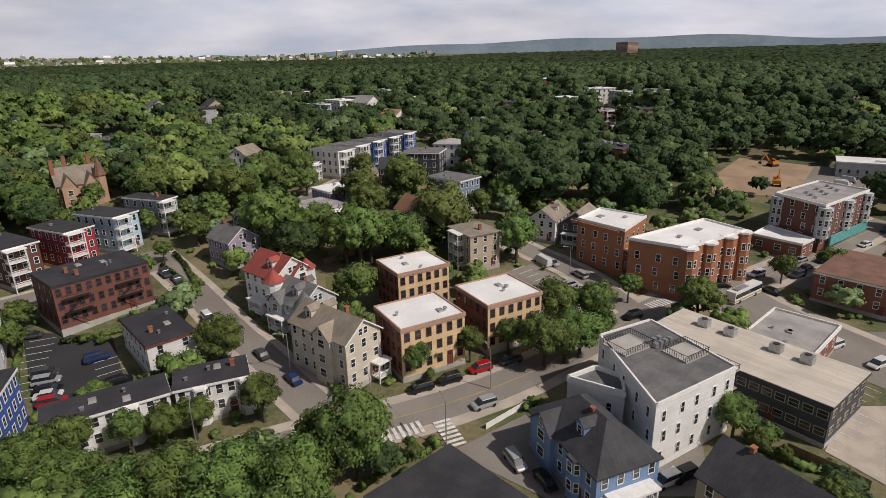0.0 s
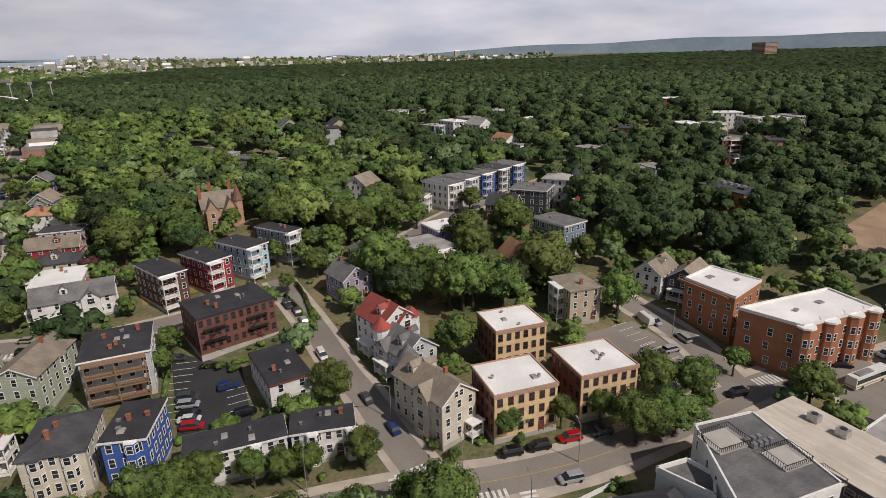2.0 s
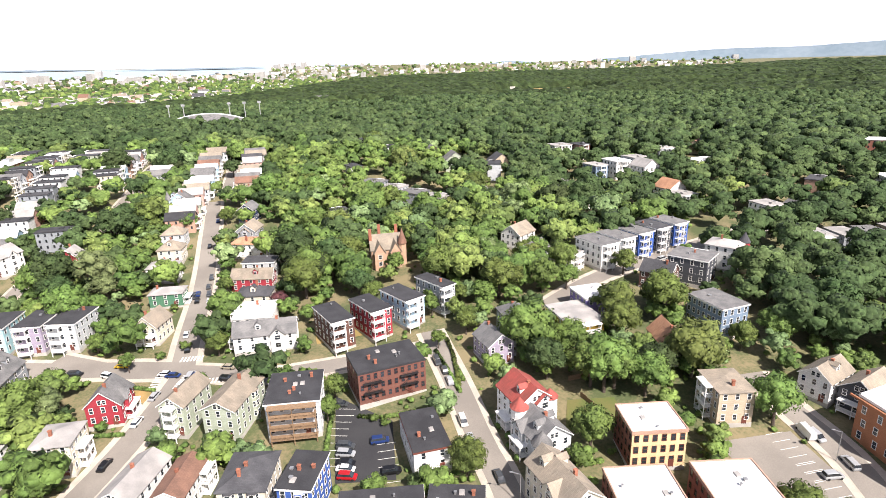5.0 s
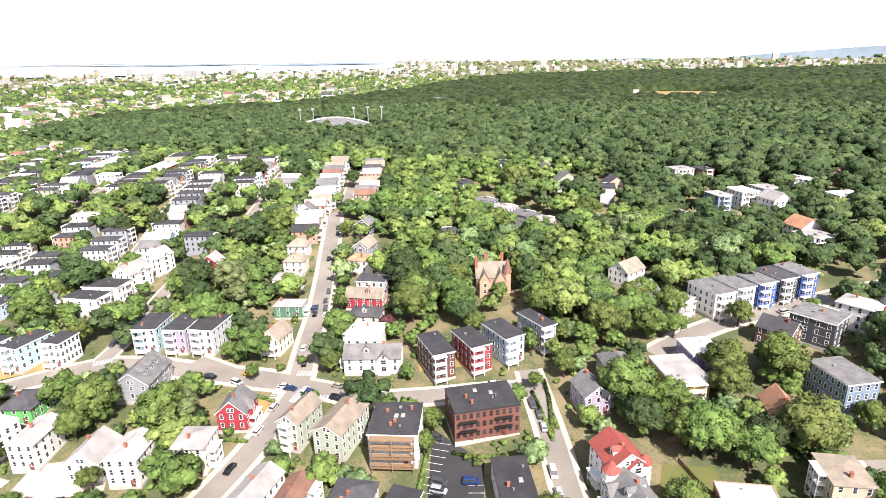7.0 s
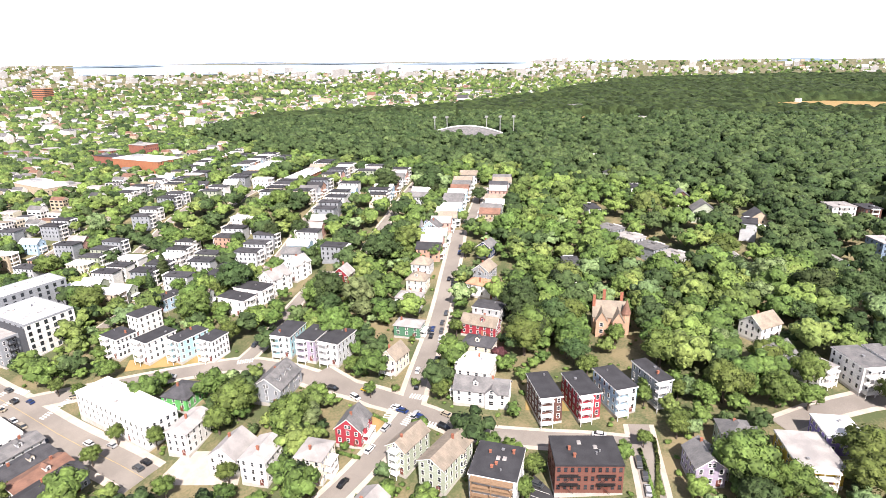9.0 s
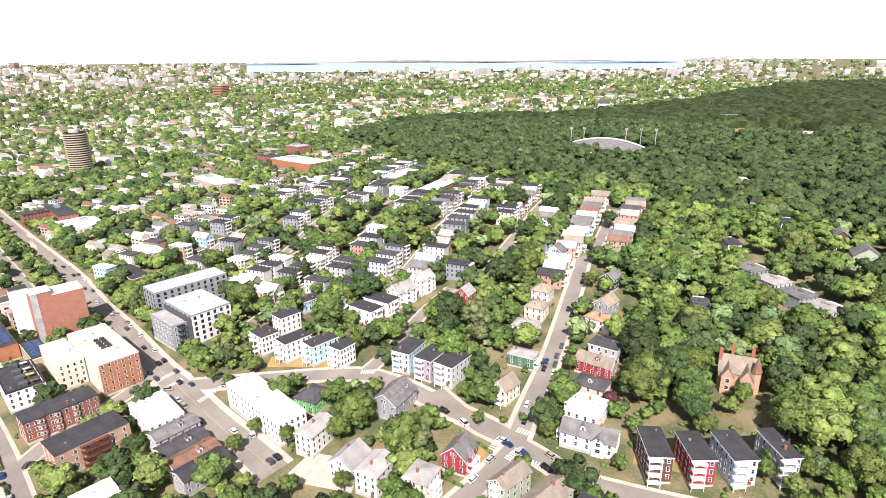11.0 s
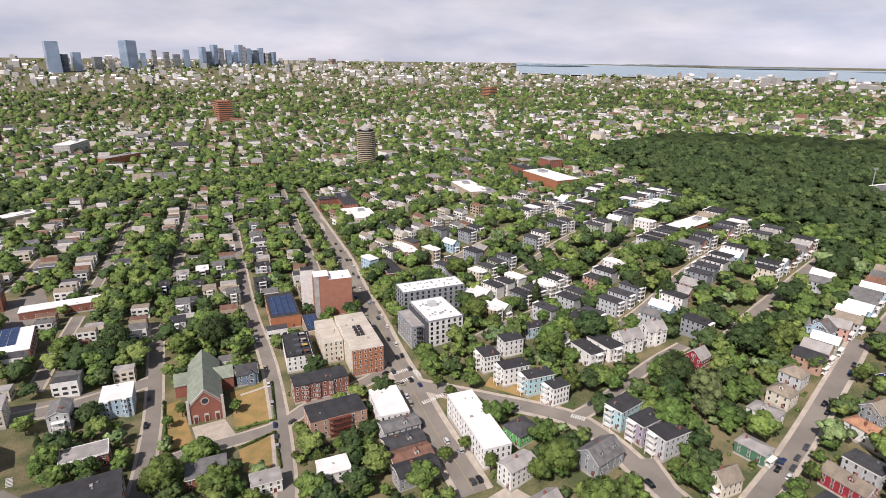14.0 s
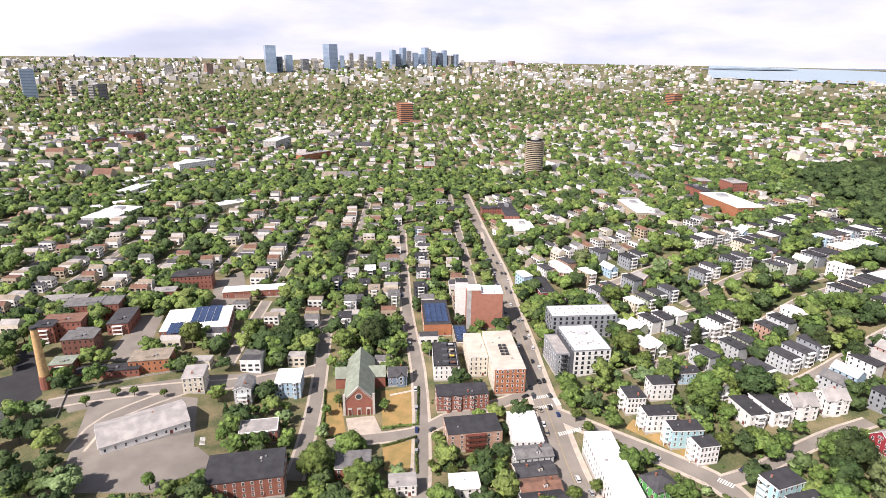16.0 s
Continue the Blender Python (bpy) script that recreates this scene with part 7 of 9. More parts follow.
def excavator(x, y, rot):
    """A tracked digger with a raised boom."""
    o = thing("excavator", pose(x, y, ground_z(x, y) + 0.1, 0, 0, rot), "orange tracked excavator on bare earth", "excavator", "diggers on the site")
    for s_ in (-1, 1):
        part("track", box(B(), -2.0, 2.0, s_ * 1.3 - 0.35, s_ * 1.3 + 0.35, 0, 0.95, 0.18), TYRE, o)
    part("body", box(B(), -2.1, 1.4, -1.45, 1.45, 1.0, 2.3, 0.15), DIGGER, o)
    cab = part("cab", box(B(), 0.1, 1.7, 0.2, 1.4, 2.3, 3.4, 0.12), DIGGER, o)
    part("window", box(B(), 0.35, 1.72, 0.18, 1.42, 2.55, 3.15, 0.1), GLASS, cab)
    for name_, a_, b_, w0_, w1_ in (("boom", (1.2, -0.4, 1.9), (4.4, -0.4, 5.4), 0.42, 0.3), ("arm", (4.4, -0.4, 5.4), (6.8, -0.4, 2.6), 0.3, 0.2)):
        bm = B()
        limb(bm, a_, b_, w0_, w1_, 4)
        part(name_, bm, DIGGER, o)
    part("bucket", prism(B(), ring(0.75, 5, 6.9, -0.4), 1.6, 2.6, 0.7, 6.9, -0.4), DMETAL, o)
    return o


def bus(x, y, rot):
    """A city bus with a band of dark windows."""
    o = thing("bus", pose(x, y, ground_z(x, y) + 0.12, 0, 0, rot), "white city bus with a dark band of windows", "bus")
    part("body", box(B(), -6, 6, -1.25, 1.25, 0.4, 3.0, 0.1), mat("bus_paint", (0.72, 0.72, 0.68), (0.64, 0.64, 0.6), 2, 0.35), o)
    part("window_band", box(B(), -5.7, 6.02, -1.27, 1.27, 1.5, 2.5, 0.06), GLASS, o)
    part("stripe", box(B(), -6.01, 6.01, -1.28, 1.28, 0.75, 1.0), OCHRE, o)
    part("roof_unit", box(B(), -4.5, 0.5, -0.8, 0.8, 3.0, 3.3, 0.12), METAL, o)
    for x_ in (-3.6, 3.4):
        for s_ in (-1, 1):
            part("wheel", CACHE["wheel"], None, o, m=pose(x_, s_ * 1.12, 0.36, 90) @ Matrix.Scale(1.35, 4))
    return o


excavator(143, 244, 200)
excavator(127, 212, 60)
bus(71.6, 125.2, 35)
for k in range(6):
    car(152 + k * 3.2, 212 + k * 3.0, -50, ("white", "white", "silver", "dark_grey", "white", "red")[k], ("van", "suv", "van", "suv", "sedan", "suv")[k])
lamp(8.2, 89.0, 110)
lamp(-28.9, 94.9, 200)
lamp(32.8, 137.6, 200)
lamp(0.1, 74.1, 110)
lamp(-12, 80.7, 110)
lamp(-156, 128.7, 220)
lamp(-289, 56.5, 200)
lamp(-141.9, 81.3, 200)
lamp(-298.4, -91.9, 200)
lamp(-329.6, -24, 30)
lamp(-375.8, -47, 30)
lamp(-284.1, -6.6, 200)
lamp(-38.2, 73.9, 110)
for k, (pts, half) in enumerate(LINES):
    n = len(pts)
    if k == 0:
        parked(pts, -3.0, 31, 8.5, 0.35, 0.5, 1.0)
    elif k in (1, 2):
        parked(pts, 2.5, 40 + k, 6.5, 0.4, 0.35, 1.0)
    elif k in (3, 4, 5):
        parked(pts, 2.9, 50 + k, 8.5, 0.18)
        parked(pts, -2.9, 60 + k, 8.5, 0.18)
    elif k == 6:
        parked(pts, 4.5, 70, 8.0, 0.38, 0.0, 0.25)
        parked(pts, -4.5, 71, 8.0, 0.38, 0.0, 0.25)
        parked(pts, -1.6, 72, 26.0, 0.7, 0.0, 0.25)
    elif k in (7, 8, 11):
        parked(pts, 2.6, 80 + k, 8, 0.34, 0.1, 0.6)
    elif k in (9, 10, 14):
        parked(pts, -2.7, 90 + k, 9, 0.22)

# ---- trees near by ----
tree(-5.2, 92.7, "street", 1)
tree(5, 98, "street", 1)
tree(12.7, 100.8, "street", 0.9)
tree(19.1, 96.3, "maple", 0.75)
tree(32.1, 111, "maple", 1.05)
tree(24.1, 110.9, "maple", 0.95)
tree(26.5, 99.4, "maple", 1)
tree(23, 97.2, "maple", 0.9)
tree(-19.4, 118.3, "maple", 0.85)
tree(-43, 98, "maple", 0.9)
tree(-29.8, 80.7, "street", 1.15)
tree(-13.2, 67.9, "maple", 1.12)
tree(-19.6, 60.6, "maple", 1.1)
tree(-28.1, 60.7, "maple", 1.05)
tree(-35.8, 60.8, "maple", 1)
tree(-41.5, 59.7, "maple", 0.95)
tree(-58.6, 68.4, "maple", 0.85)
tree(-50.9, 62.5, "maple", 0.9)
tree(-27, 67.6, "street", 1.1)
tree(-19, 70.9, "street", 1)
tree(-43.1, 74.9, "street", 1)
tree(-47.7, 73.4, "street", 1)
tree(-54.8, 70.3, "street", 1.2)
tree(-39.4, 76.8, "street", 1)
tree(-17.7, 64.3, "maple", 0.7)
tree(55.2, 112.9, "maple", 1.1)
tree(20, 144.9, "maple", 1.2)
tree(20.6, 185.5, "maple", 1)
tree(0.2, 165.7, "willow", 1.15)
tree(11.8, 176.7, "maple", 0.8)
tree(43.3, 122.9, "street", 0.6)
tree(44.2, 74.1, "street", 1.1)
tree(-21.2, 166.2, "maple", 1.1)
tree(-34, 150.3, "maple", 1.15)
tree(-43.9, 147.3, "oak", 1.0)
tree(-24.8, 141.1, "maple", 1.3)
tree(-37, 139.7, "oak", 1.3)
tree(-18.7, 143.1, "maple", 1.3)
tree(-15.2, 190.6, "maple", 1)
tree(-29.4, 212.3, "maple", 1)
tree(-65, 204.9, "maple", 1.2)
tree(-50.3, 203.3, "maple", 1.2)
tree(-285.6, 492.9, "pale", 1.5)
tree(-115.6, 334.9, "pale", 1.4)
tree(64.7, 176.6, "oak", 1.15)
tree(56.5, 200.4, "oak", 1.1)
tree(36.8, 203.2, "oak", 1.2)
tree(-9.6, 151.6, "oak", 0.9)
tree(-77.6, 169.2, "street", 1)
tree(-86.2, 164.9, "maple", 0.8)
tree(33.4, 107.3, "street", 0.8)
tree(-2.7, 96.5, "street", 0.8)
tree(84.8, 132.8, "maple", 0.7)
tree(99.2, 136.4, "maple", 0.7)
tree(-88.6, 109, "maple", 0.7)
tree(-84, 99.8, "street", 1)
tree(-69.5, 104.9, "bush", 1.4)
tree(-73.1, 105.2, "bush", 1.2)
tree(-64.9, 107.2, "bush", 1.3)
tree(-14.5, 86.3, "bush", 1)
tree(-18.7, 88, "bush", 1)
tree(49.3, 58.2, "maple", 0.6)
tree(46.8, 72, "bush", 1.6)
tree(49.3, 73.4, "bush", 1.5)
tree(49.8, 69.7, "bush", 1.3)
tree(-8.2, 69.8, "bush", 1.2)
tree(-5, 71.6, "bush", 1.1)
tree(-248.1, 22.1, "maple", 0.8)
tree(-242.5, 10.3, "street", 1.1)
tree(-253.1, 3.5, "street", 1.1)
tree(-228.4, 23.3, "street", 1)
tree(-200, 16, "street", 1.1)
tree(-186.3, 26, "street", 1.15)
tree(-195, 7.2, "street", 1.1)
tree(-152.9, 39.1, "street", 1.1)
tree(-182.1, 54.5, "maple", 1.15)
tree(-178.3, 44.8, "maple", 1)
tree(-164.6, 63.1, "maple", 1)
tree(-157, 69.8, "pale", 0.85)
tree(-129.5, 50.9, "street", 1.2)
tree(-159.8, 22.1, "street", 1.15)
tree(-236.4, 69.4, "maple", 0.9)
tree(-271.6, 64.9, "oak", 0.85)
tree(-266.1, 74.9, "maple", 0.8)
tree(-248.5, 83, "maple", 0.7)
tree(-243, 95.1, "maple", 0.85)
tree(-227.8, 113.3, "oak", 0.95)
tree(-209.3, 123.3, "pale", 1)
tree(-175.8, 97.4, "maple", 0.75)
tree(-340, 59.1, "conifer", 1)
tree(-333.8, 22.7, "maple", 1)
tree(-314, 37.9, "maple", 0.95)
tree(-136.9, 112.1, "maple", 0.75)
tree(-167.5, 145.2, "street", 1)
tree(-138.5, 142.6, "copper", 0.9)
tree(-140.1, 161.1, "oak", 1.4)
tree(-138.5, 174.9, "oak", 1.3)
tree(-165.9, 177.1, "oak", 1)
tree(-122.3, 165, "maple", 1)
tree(-115.3, 186.3, "maple", 0.8)
tree(-113.9, 208.1, "maple", 1)
tree(-94.8, 183.9, "maple", 1)
tree(-109.2, 160.6, "maple", 0.8)
tree(-93.8, 207.4, "copper", 1.1)
tree(-80.7, 201.3, "pale", 0.8)
tree(-70.6, 173.1, "maple", 0.9)
tree(-63.9, 181.1, "maple", 1.1)
tree(-53.2, 187.1, "maple", 1.1)
tree(-45.8, 192.4, "maple", 0.9)
tree(-83.9, 158.8, "street", 1)
tree(-69, 155.3, "street", 1.1)
tree(-72.8, 141.9, "street", 0.9)
tree(-43.6, 148.4, "maple", 1.05)
tree(-87.2, 248.1, "pale", 1.25)
tree(-70.4, 248.3, "oak", 1.1)
tree(-62.3, 265.9, "oak", 1.2)
tree(-139.8, 224.9, "maple", 1.1)
tree(-120.6, 241.4, "maple", 1.1)
tree(-145, 256.4, "maple", 1)
tree(-215.6, 252.5, "maple", 1.2)
tree(-162.3, 227.9, "maple", 1)
tree(-233.7, 163.8, "maple", 0.9)
tree(-224, 148.2, "maple", 0.9)
tree(-156.6, 94.2, "street", 0.9)
tree(-178.1, 129, "bush", 1.3)
tree(-150.3, 110.3, "bush", 1.5)
tree(-153, 103, "bush", 1.3)
tree(-114.1, 249.5, "maple", 1.2)
tree(-112.2, 277.7, "oak", 1.2)
tree(-63.4, 211.4, "maple", 1)
tree(-294.9, 274, "oak", 1)
tree(-327.3, 255, "oak", 1.1)
tree(-348.8, 226.6, "oak", 1)
tree(-247.4, 177.3, "maple", 0.9)
tree(-236.1, 186.7, "maple", 0.9)
tree(-224.8, 200, "maple", 0.7)
tree(-307.8, 182.8, "maple", 0.9)
tree(-340.5, 150.4, "maple", 1.1)
tree(-333.8, 187.4, "maple", 0.8)
tree(-139.8, 73.5, "bush", 1.4)
tree(-137.2, 67.9, "bush", 1)
tree(-226.3, -126.8, "street", 0.9)
tree(-236.3, -124.4, "street", 1)
tree(-240.4, -98.9, "street", 1.1)
tree(-185.5, -87.2, "conifer", 0.85)
tree(-179.2, -112.5, "maple", 0.8)
tree(-183.2, -159.4, "maple", 0.8)
tree(-142.4, -165.2, "street", 1.1)
tree(-131.9, -196.3, "maple", 1)
tree(-149.6, -232.1, "maple", 0.8)
tree(-147.7, -244.9, "oak", 0.9)
tree(-123.2, -208.9, "maple", 0.9)
tree(-194, -235, "street", 0.8)
tree(-197.3, -226.3, "street", 0.8)
tree(-181, -241.8, "street", 0.8)
tree(-204.3, -173.8, "conifer", 0.7)
tree(-157.5, -132.7, "maple", 0.8)
tree(-145.6, -148.7, "maple", 0.8)
tree(-198.4, -47.3, "street", 1)
tree(-207, -40.4, "street", 1.1)
tree(-204.3, -30.1, "street", 1)
tree(-201.8, -58.5, "street", 0.8)
tree(-264.3, 6.9, "maple", 0.65)
tree(-267.3, 22.6, "maple", 0.7)
tree(-348.4, 35.1, "maple", 0.85)
tree(-341.1, 51.7, "maple", 0.9)
tree(-234.6, 66.9, "maple", 0.8)
tree(-234.7, 89.6, "maple", 0.85)
tree(-224.1, 113.7, "oak", 1)
tree(-274.5, 61.3, "maple", 1)
tree(-290.1, 82.1, "maple", 1)
tree(-246.5, 85.1, "maple", 0.8)
tree(-314.9, 68.4, "maple", 0.9)
tree(-317.2, -124.6, "maple", 0.9)
tree(-300.9, -136.2, "maple", 0.85)
tree(-281.9, -200.7, "maple", 0.9)
tree(-280.6, -179, "maple", 0.9)
tree(-258.8, -235.3, "maple", 0.8)
tree(-265.6, -219.2, "maple", 0.8)
tree(-299.2, -173, "maple", 0.7)
tree(-254.8, -179.2, "maple", 0.8)
tree(-520, -53.3, "oak", 1)
tree(-512.8, -28.6, "oak", 1)
tree(-526.8, -65.1, "oak", 0.9)
tree(-211.7, -184.6, "maple", 0.7)
tree(-196.4, -312.4, "maple", 0.9)
tree(-224.9, -340.2, "maple", 0.9)
tree(-241.2, -371.1, "maple", 0.9)
tree(-433.4, 44, "conifer", 1)
tree(-376.3, 57.6, "conifer", 0.9)
tree(-355.4, -165.4, "street", 0.9)
tree(-345.6, -133.8, "street", 0.9)
tree(-202.3, -211.4, "street", 0.7)
tree(-364.9, 129.5, "maple", 1)
tree(-349.7, 115.1, "oak", 0.9)
tree(-336.9, 134.4, "oak", 1.1)
tree(-323, 146.4, "oak", 1.1)

# ---- woods, far houses, distance ----
def free(x, y, r=2.0):
    """Whether a place is clear of houses, streets and yards."""
    for poly in LOT_POLYS:
        if min(p[0] for p in poly) < x < max(p[0] for p in poly):
            side = [(b[0] - a[0]) * (y - a[1]) - (b[1] - a[1]) * (x - a[0]) for a, b in zip(poly, poly[1:] + poly[:1])]
            if all(s > 0 for s in side) or all(s < 0 for s in side):
                return False
    for hx, hy, w, d, rot in FOOT:
        dx, dy = x - hx, y - hy
        if abs(dx) + abs(dy) > w + d + 12:
            continue
        c, s = math.cos(radians(rot)), math.sin(radians(rot))
        if abs(dx * c + dy * s) < w / 2 + r and abs(-dx * s + dy * c) < d / 2 + r:
            return False
    for pts, half in LINES:
        for (ax, ay), (bx, by) in zip(pts, pts[1:]):
            if min(ax, bx) - 15 > x or max(ax, bx) + 15 < x or min(ay, by) - 15 > y or max(ay, by) + 15 < y:
                continue
            L2 = (bx - ax) ** 2 + (by - ay) ** 2 or 1
            t = max(0, min(1, ((x - ax) * (bx - ax) + (y - ay) * (by - ay)) / L2))
            if math.hypot(x - ax - t * (bx - ax), y - ay - t * (by - ay)) < half + r * 0.6:
                return False
    return True


def screens(x, y, reach):
    """Whether a tree here would stand close before the front of a house."""
    r = math.hypot(x, y)
    for k in (4, 9, 15, 21):
        if k > reach:
            break
        px, py = x * (1 + k / r), y * (1 + k / r)
        for hx, hy, w, d, rot in FOOT:
            if abs(px - hx) + abs(py - hy) < (w + d) * 0.36:
                return True
    return False


SEEN = [(o.matrix_basis.translation.x, o.matrix_basis.translation.y) for n in ("triple-decker", "mansion", "purple house", "slate blue three", "charcoal three", "mauve", "ochre house", "orange gabled", "yellow brick front", "orange brick", "tan shingle", "bright red roof")
        for o in hosts(n)] + [(108, 205), (124, 205), (140, 208), (152, 214), (134, 230)]


def blocks_view(x, y):
    """Whether a tree here would stand in the open ground before one of the chosen houses."""
    for hx, hy in SEEN:
        r = math.hypot(hx, hy)
        ux, uy = hx / r, hy / r
        ahead, beside = (hx - x) * ux + (hy - y) * uy, abs((x - hx) * uy - (y - hy) * ux)
        if 0 < ahead < 12 + r * 0.085 and beside < 9:
            return True
    return False


def azimuth(x, y):
    a = math.degrees(math.atan2(-x, y))
    return a + 360 if a < -120 else a


PARK_NEAR = [(-60, 384), (-30, 352), (-10, 370), (5, 383), (20, 416), (38, 437), (52, 468), (60, 507), (67, 605), (72, 760), (75, 900)]
PARK_FAR = [(-60, 4411), (-6, 3900), (4, 3100), (20, 2850), (32, 2500), (38, 2000), (42, 1482), (53, 1154), (68, 1137), (75, 905)]


def in_park(x, y):
    a, r = azimuth(x, y), math.hypot(x, y)
    return -60 < a < 75 and between(PARK_NEAR, a) < r < between(PARK_FAR, a)


# far houses: plain blocks with pitched or flat roofs
FAR_WALLS = [WHITE, CREAM, TAN, LGREY, SAGE, LGREY, WHITE, LBLUE, PINK, PBRICK, GREY]
FAR_ROOFS = [ROOF_D, ROOF_G, ROOF_LG, ROOF_T, ROOF_DG, ROOF_B, ROOF_W]


def far_shape(w, d, h, flat, floors):
    """Walls with sunk panes, and a roof, as two lists of vertices, faces and face materials."""
    bm = box(B(), -w / 2, w / 2, -d / 2, d / 2, -4, h)
    n0 = len(bm.faces)
    fh = (h - 1) / floors
    for s in "frl":
        L = w if s in "f" else d
        n = max(2, int(L / 2.8))
        for k in range(floors):
            for i in range(n):
                m = side_pose(w, d, s, (i + 0.5) / n * L - L / 2, 1.0 + k * fh + 0.7, 0.03)
                bm.faces.new([bm.verts.new(m @ Vector(p)) for p in ((-0.42, 0, 0), (0.42, 0, 0), (0.42, 0, 1.4), (-0.42, 0, 1.4))])
    for i, f in enumerate(bm.faces):
        f.material_index = 0 if i < n0 else 1
    if flat:
        rb = box(B(), -w / 2 - 0.35, w / 2 + 0.35, -d / 2 - 0.35, d / 2 + 0.35, h - 0.3, h + 0.15)
        box(rb, -w * 0.1, w * 0.1, -d * 0.3, -d * 0.15, h, h + 0.9)
    else:
        rb = slopes(w, d, h, w * 0.36, "y")
    gb = None if flat else gable_bm(w, d, h - 0.02, w * 0.36, "y")
    return bm, rb, gb


def far_porch(bm, w, d, floors):
    """Adds stacked front porches to a wall: decks, posts and rails, in the trim's material."""
    n0, pw = len(bm.faces), w * 0.32
    for k in range(floors):
        z = 0.9 + k * 2.9
        box(bm, -pw, pw, -d / 2 - 1.9, -d / 2, z, z + 0.18)
        box(bm, -pw, pw, -d / 2 - 1.9, -d / 2 - 1.8, z + 0.7, z + 1.0)
    box(bm, -pw - 0.2, pw + 0.2, -d / 2 - 2.1, -d / 2, 0.9 + floors * 2.9 - 0.2, 1.05 + floors * 2.9)
    for x in (-pw, pw - 0.25):
        box(bm, x, x + 0.25, -d / 2 - 1.9, -d / 2 - 1.65, -1, 0.8 + floors * 2.9)
    for i, f in enumerate(bm.faces):
        if i >= n0:
            f.material_index = 2


FAR_CACHE = {}


def far_house(x, y, rot, k, rr):
    key = (k % 22)
    if key not in FAR_CACHE:
        q = random.Random(key + 3)
        flat = key % 5 < 3
        w, d, fl = q.uniform(7.6, 8.8), q.uniform(12, 14.5), 3 if flat else 2
        h = 1 + fl * 2.9
        bm, rb, gb = far_shape(w, d, h, flat, fl)
        far_porch(bm, w, d, fl if flat else 1)
        wm, rm = FAR_WALLS[key % 11], FAR_ROOFS[(key * 3 + 1) % 7] if not flat else FAR_ROOFS[(4, 0, 6, 2, 1)[key % 5]]
        FAR_CACHE[key] = (mesh_of("wall", bm, wm, GLASS, TRIM), mesh_of("roof", rb, rm), mesh_of("gable", gb, wm) if gb else None, w, d, wm.name.split("_siding")[0].replace("_", " "), flat)
    wme, rme, gme2, w, d, colour, flat = FAR_CACHE[key]
    o = thing("house", pose(x, y, ground_z(x, y), 0, 0, rot), colour + (" flat-roofed" if flat else " gabled") + " house on a tree-lined street", "house", "houses farther off")
    part("wall", wme, None, o)
    part("roof", rme, None, o)
    if gme2:
        part("gable", gme2, None, o)
    FOOT.append((x, y, w, d, rot))


def far_block(x, y, rot, w, d, h, floors, wallm, roofm, label):
    """A large flat-roofed block with rows of panes, a parapet roof and roof plant."""
    o = thing("large_building", pose(x, y, ground_z(x, y), 0, 0, rot), label, "building")
    bm, rb, gb = far_shape(w, d, h, True, floors)
    part("wall", mesh_of("wall", bm, wallm, GLASS), None, o)
    part("roof", rb, roofm, o)
    part("roof_plant", box(B(), w * 0.15, w * 0.3, -d * 0.15, d * 0.15, h, h + 2.4, 0.1), METAL, o)
    FOOT.append((x, y, w, d, rot))


def hill_house(x, y, rot, w, d, floors, wallm, roofm, label, flat=True, fh=2.95, plant=1):
    """A house farther off: walls with panes, front porches, and a flat or gabled roof."""
    o = thing("house", pose(x, y, ground_z(x, y), 0, 0, rot), label, "house")
    h = 1 + floors * fh
    bm, rb, gb = far_shape(w, d, h, flat, floors)
    if w < 15:
        far_porch(bm, w * 0.7, d, floors if flat else 1)
    part("wall", mesh_of("wall", bm, wallm, GLASS, TRIM), None, o)
    part("roof", rb, roofm, o)
    if gb:
        part("gable", gb, wallm, o)
    for k in range(plant if flat else 0):
        part("roof_unit", box(B(), w * 0.12, w * 0.12 + 1.3, -d * 0.2 + k * 3.4, -d * 0.2 + k * 3.4 + 1.5, h, h + 1.0, 0.05), METAL, o)
    FOOT.append((x, y, w, d, rot))


hill_house(-382, -200.1, 113, 9, 12, 3, DBLUE, ROOF_D, "dark blue triple-decker on a close-built street")
hill_house(-405, -195.9, 113, 9, 12, 3, WHITE, ROOF_LG, "white triple-decker on a close-built street")
hill_house(-416.6, -185.3, 113, 9, 12, 3, CHAR, ROOF_W, "charcoal triple-decker on a close-built street")
hill_house(-427.1, -176.4, 113, 9, 12, 3, WHITE, ROOF_G, "white triple-decker on a close-built street")
hill_house(-373.6, -146.2, 113, 9, 12, 3, SAGE, ROOF_G, "sage triple-decker on a close-built street")
hill_house(-378.5, -165, 113, 9, 12, 3, CREAM, ROOF_T, "cream triple-decker on a close-built street")
hill_house(-462.7, -154.5, 113, 11, 11, 3, GREY, ROOF_D, "grey flat-roofed house in a row")
hill_house(-428.5, -141.1, 113, 11, 11, 3, LGREY, ROOF_D, "light grey flat-roofed house in a row")
hill_house(-396.9, -132.2, 113, 11, 11, 3, CHAR, ROOF_D, "charcoal flat-roofed house in a row")
hill_house(-506.3, -170.8, 113, 11, 11, 3, WHITE, ROOF_G, "white flat-roofed house in a row")
hill_house(-544.1, -184.7, 113, 11, 11, 3, LBLUE, ROOF_G, "pale blue flat-roofed house in a row")
hill_house(-442.2, -23, 113, 12, 14, 3, PBRICK, ROOF_W, "brick triple-decker with a white roof")
hill_house(-597, -90.5, 113, 26, 24, 2, STUCCO, ROOF_W, "low commercial block with a white roof")
hill_house(-644.3, -124.3, 113, 32, 14, 4, RBRICK, ROOF_D, "dark red brick apartment block")
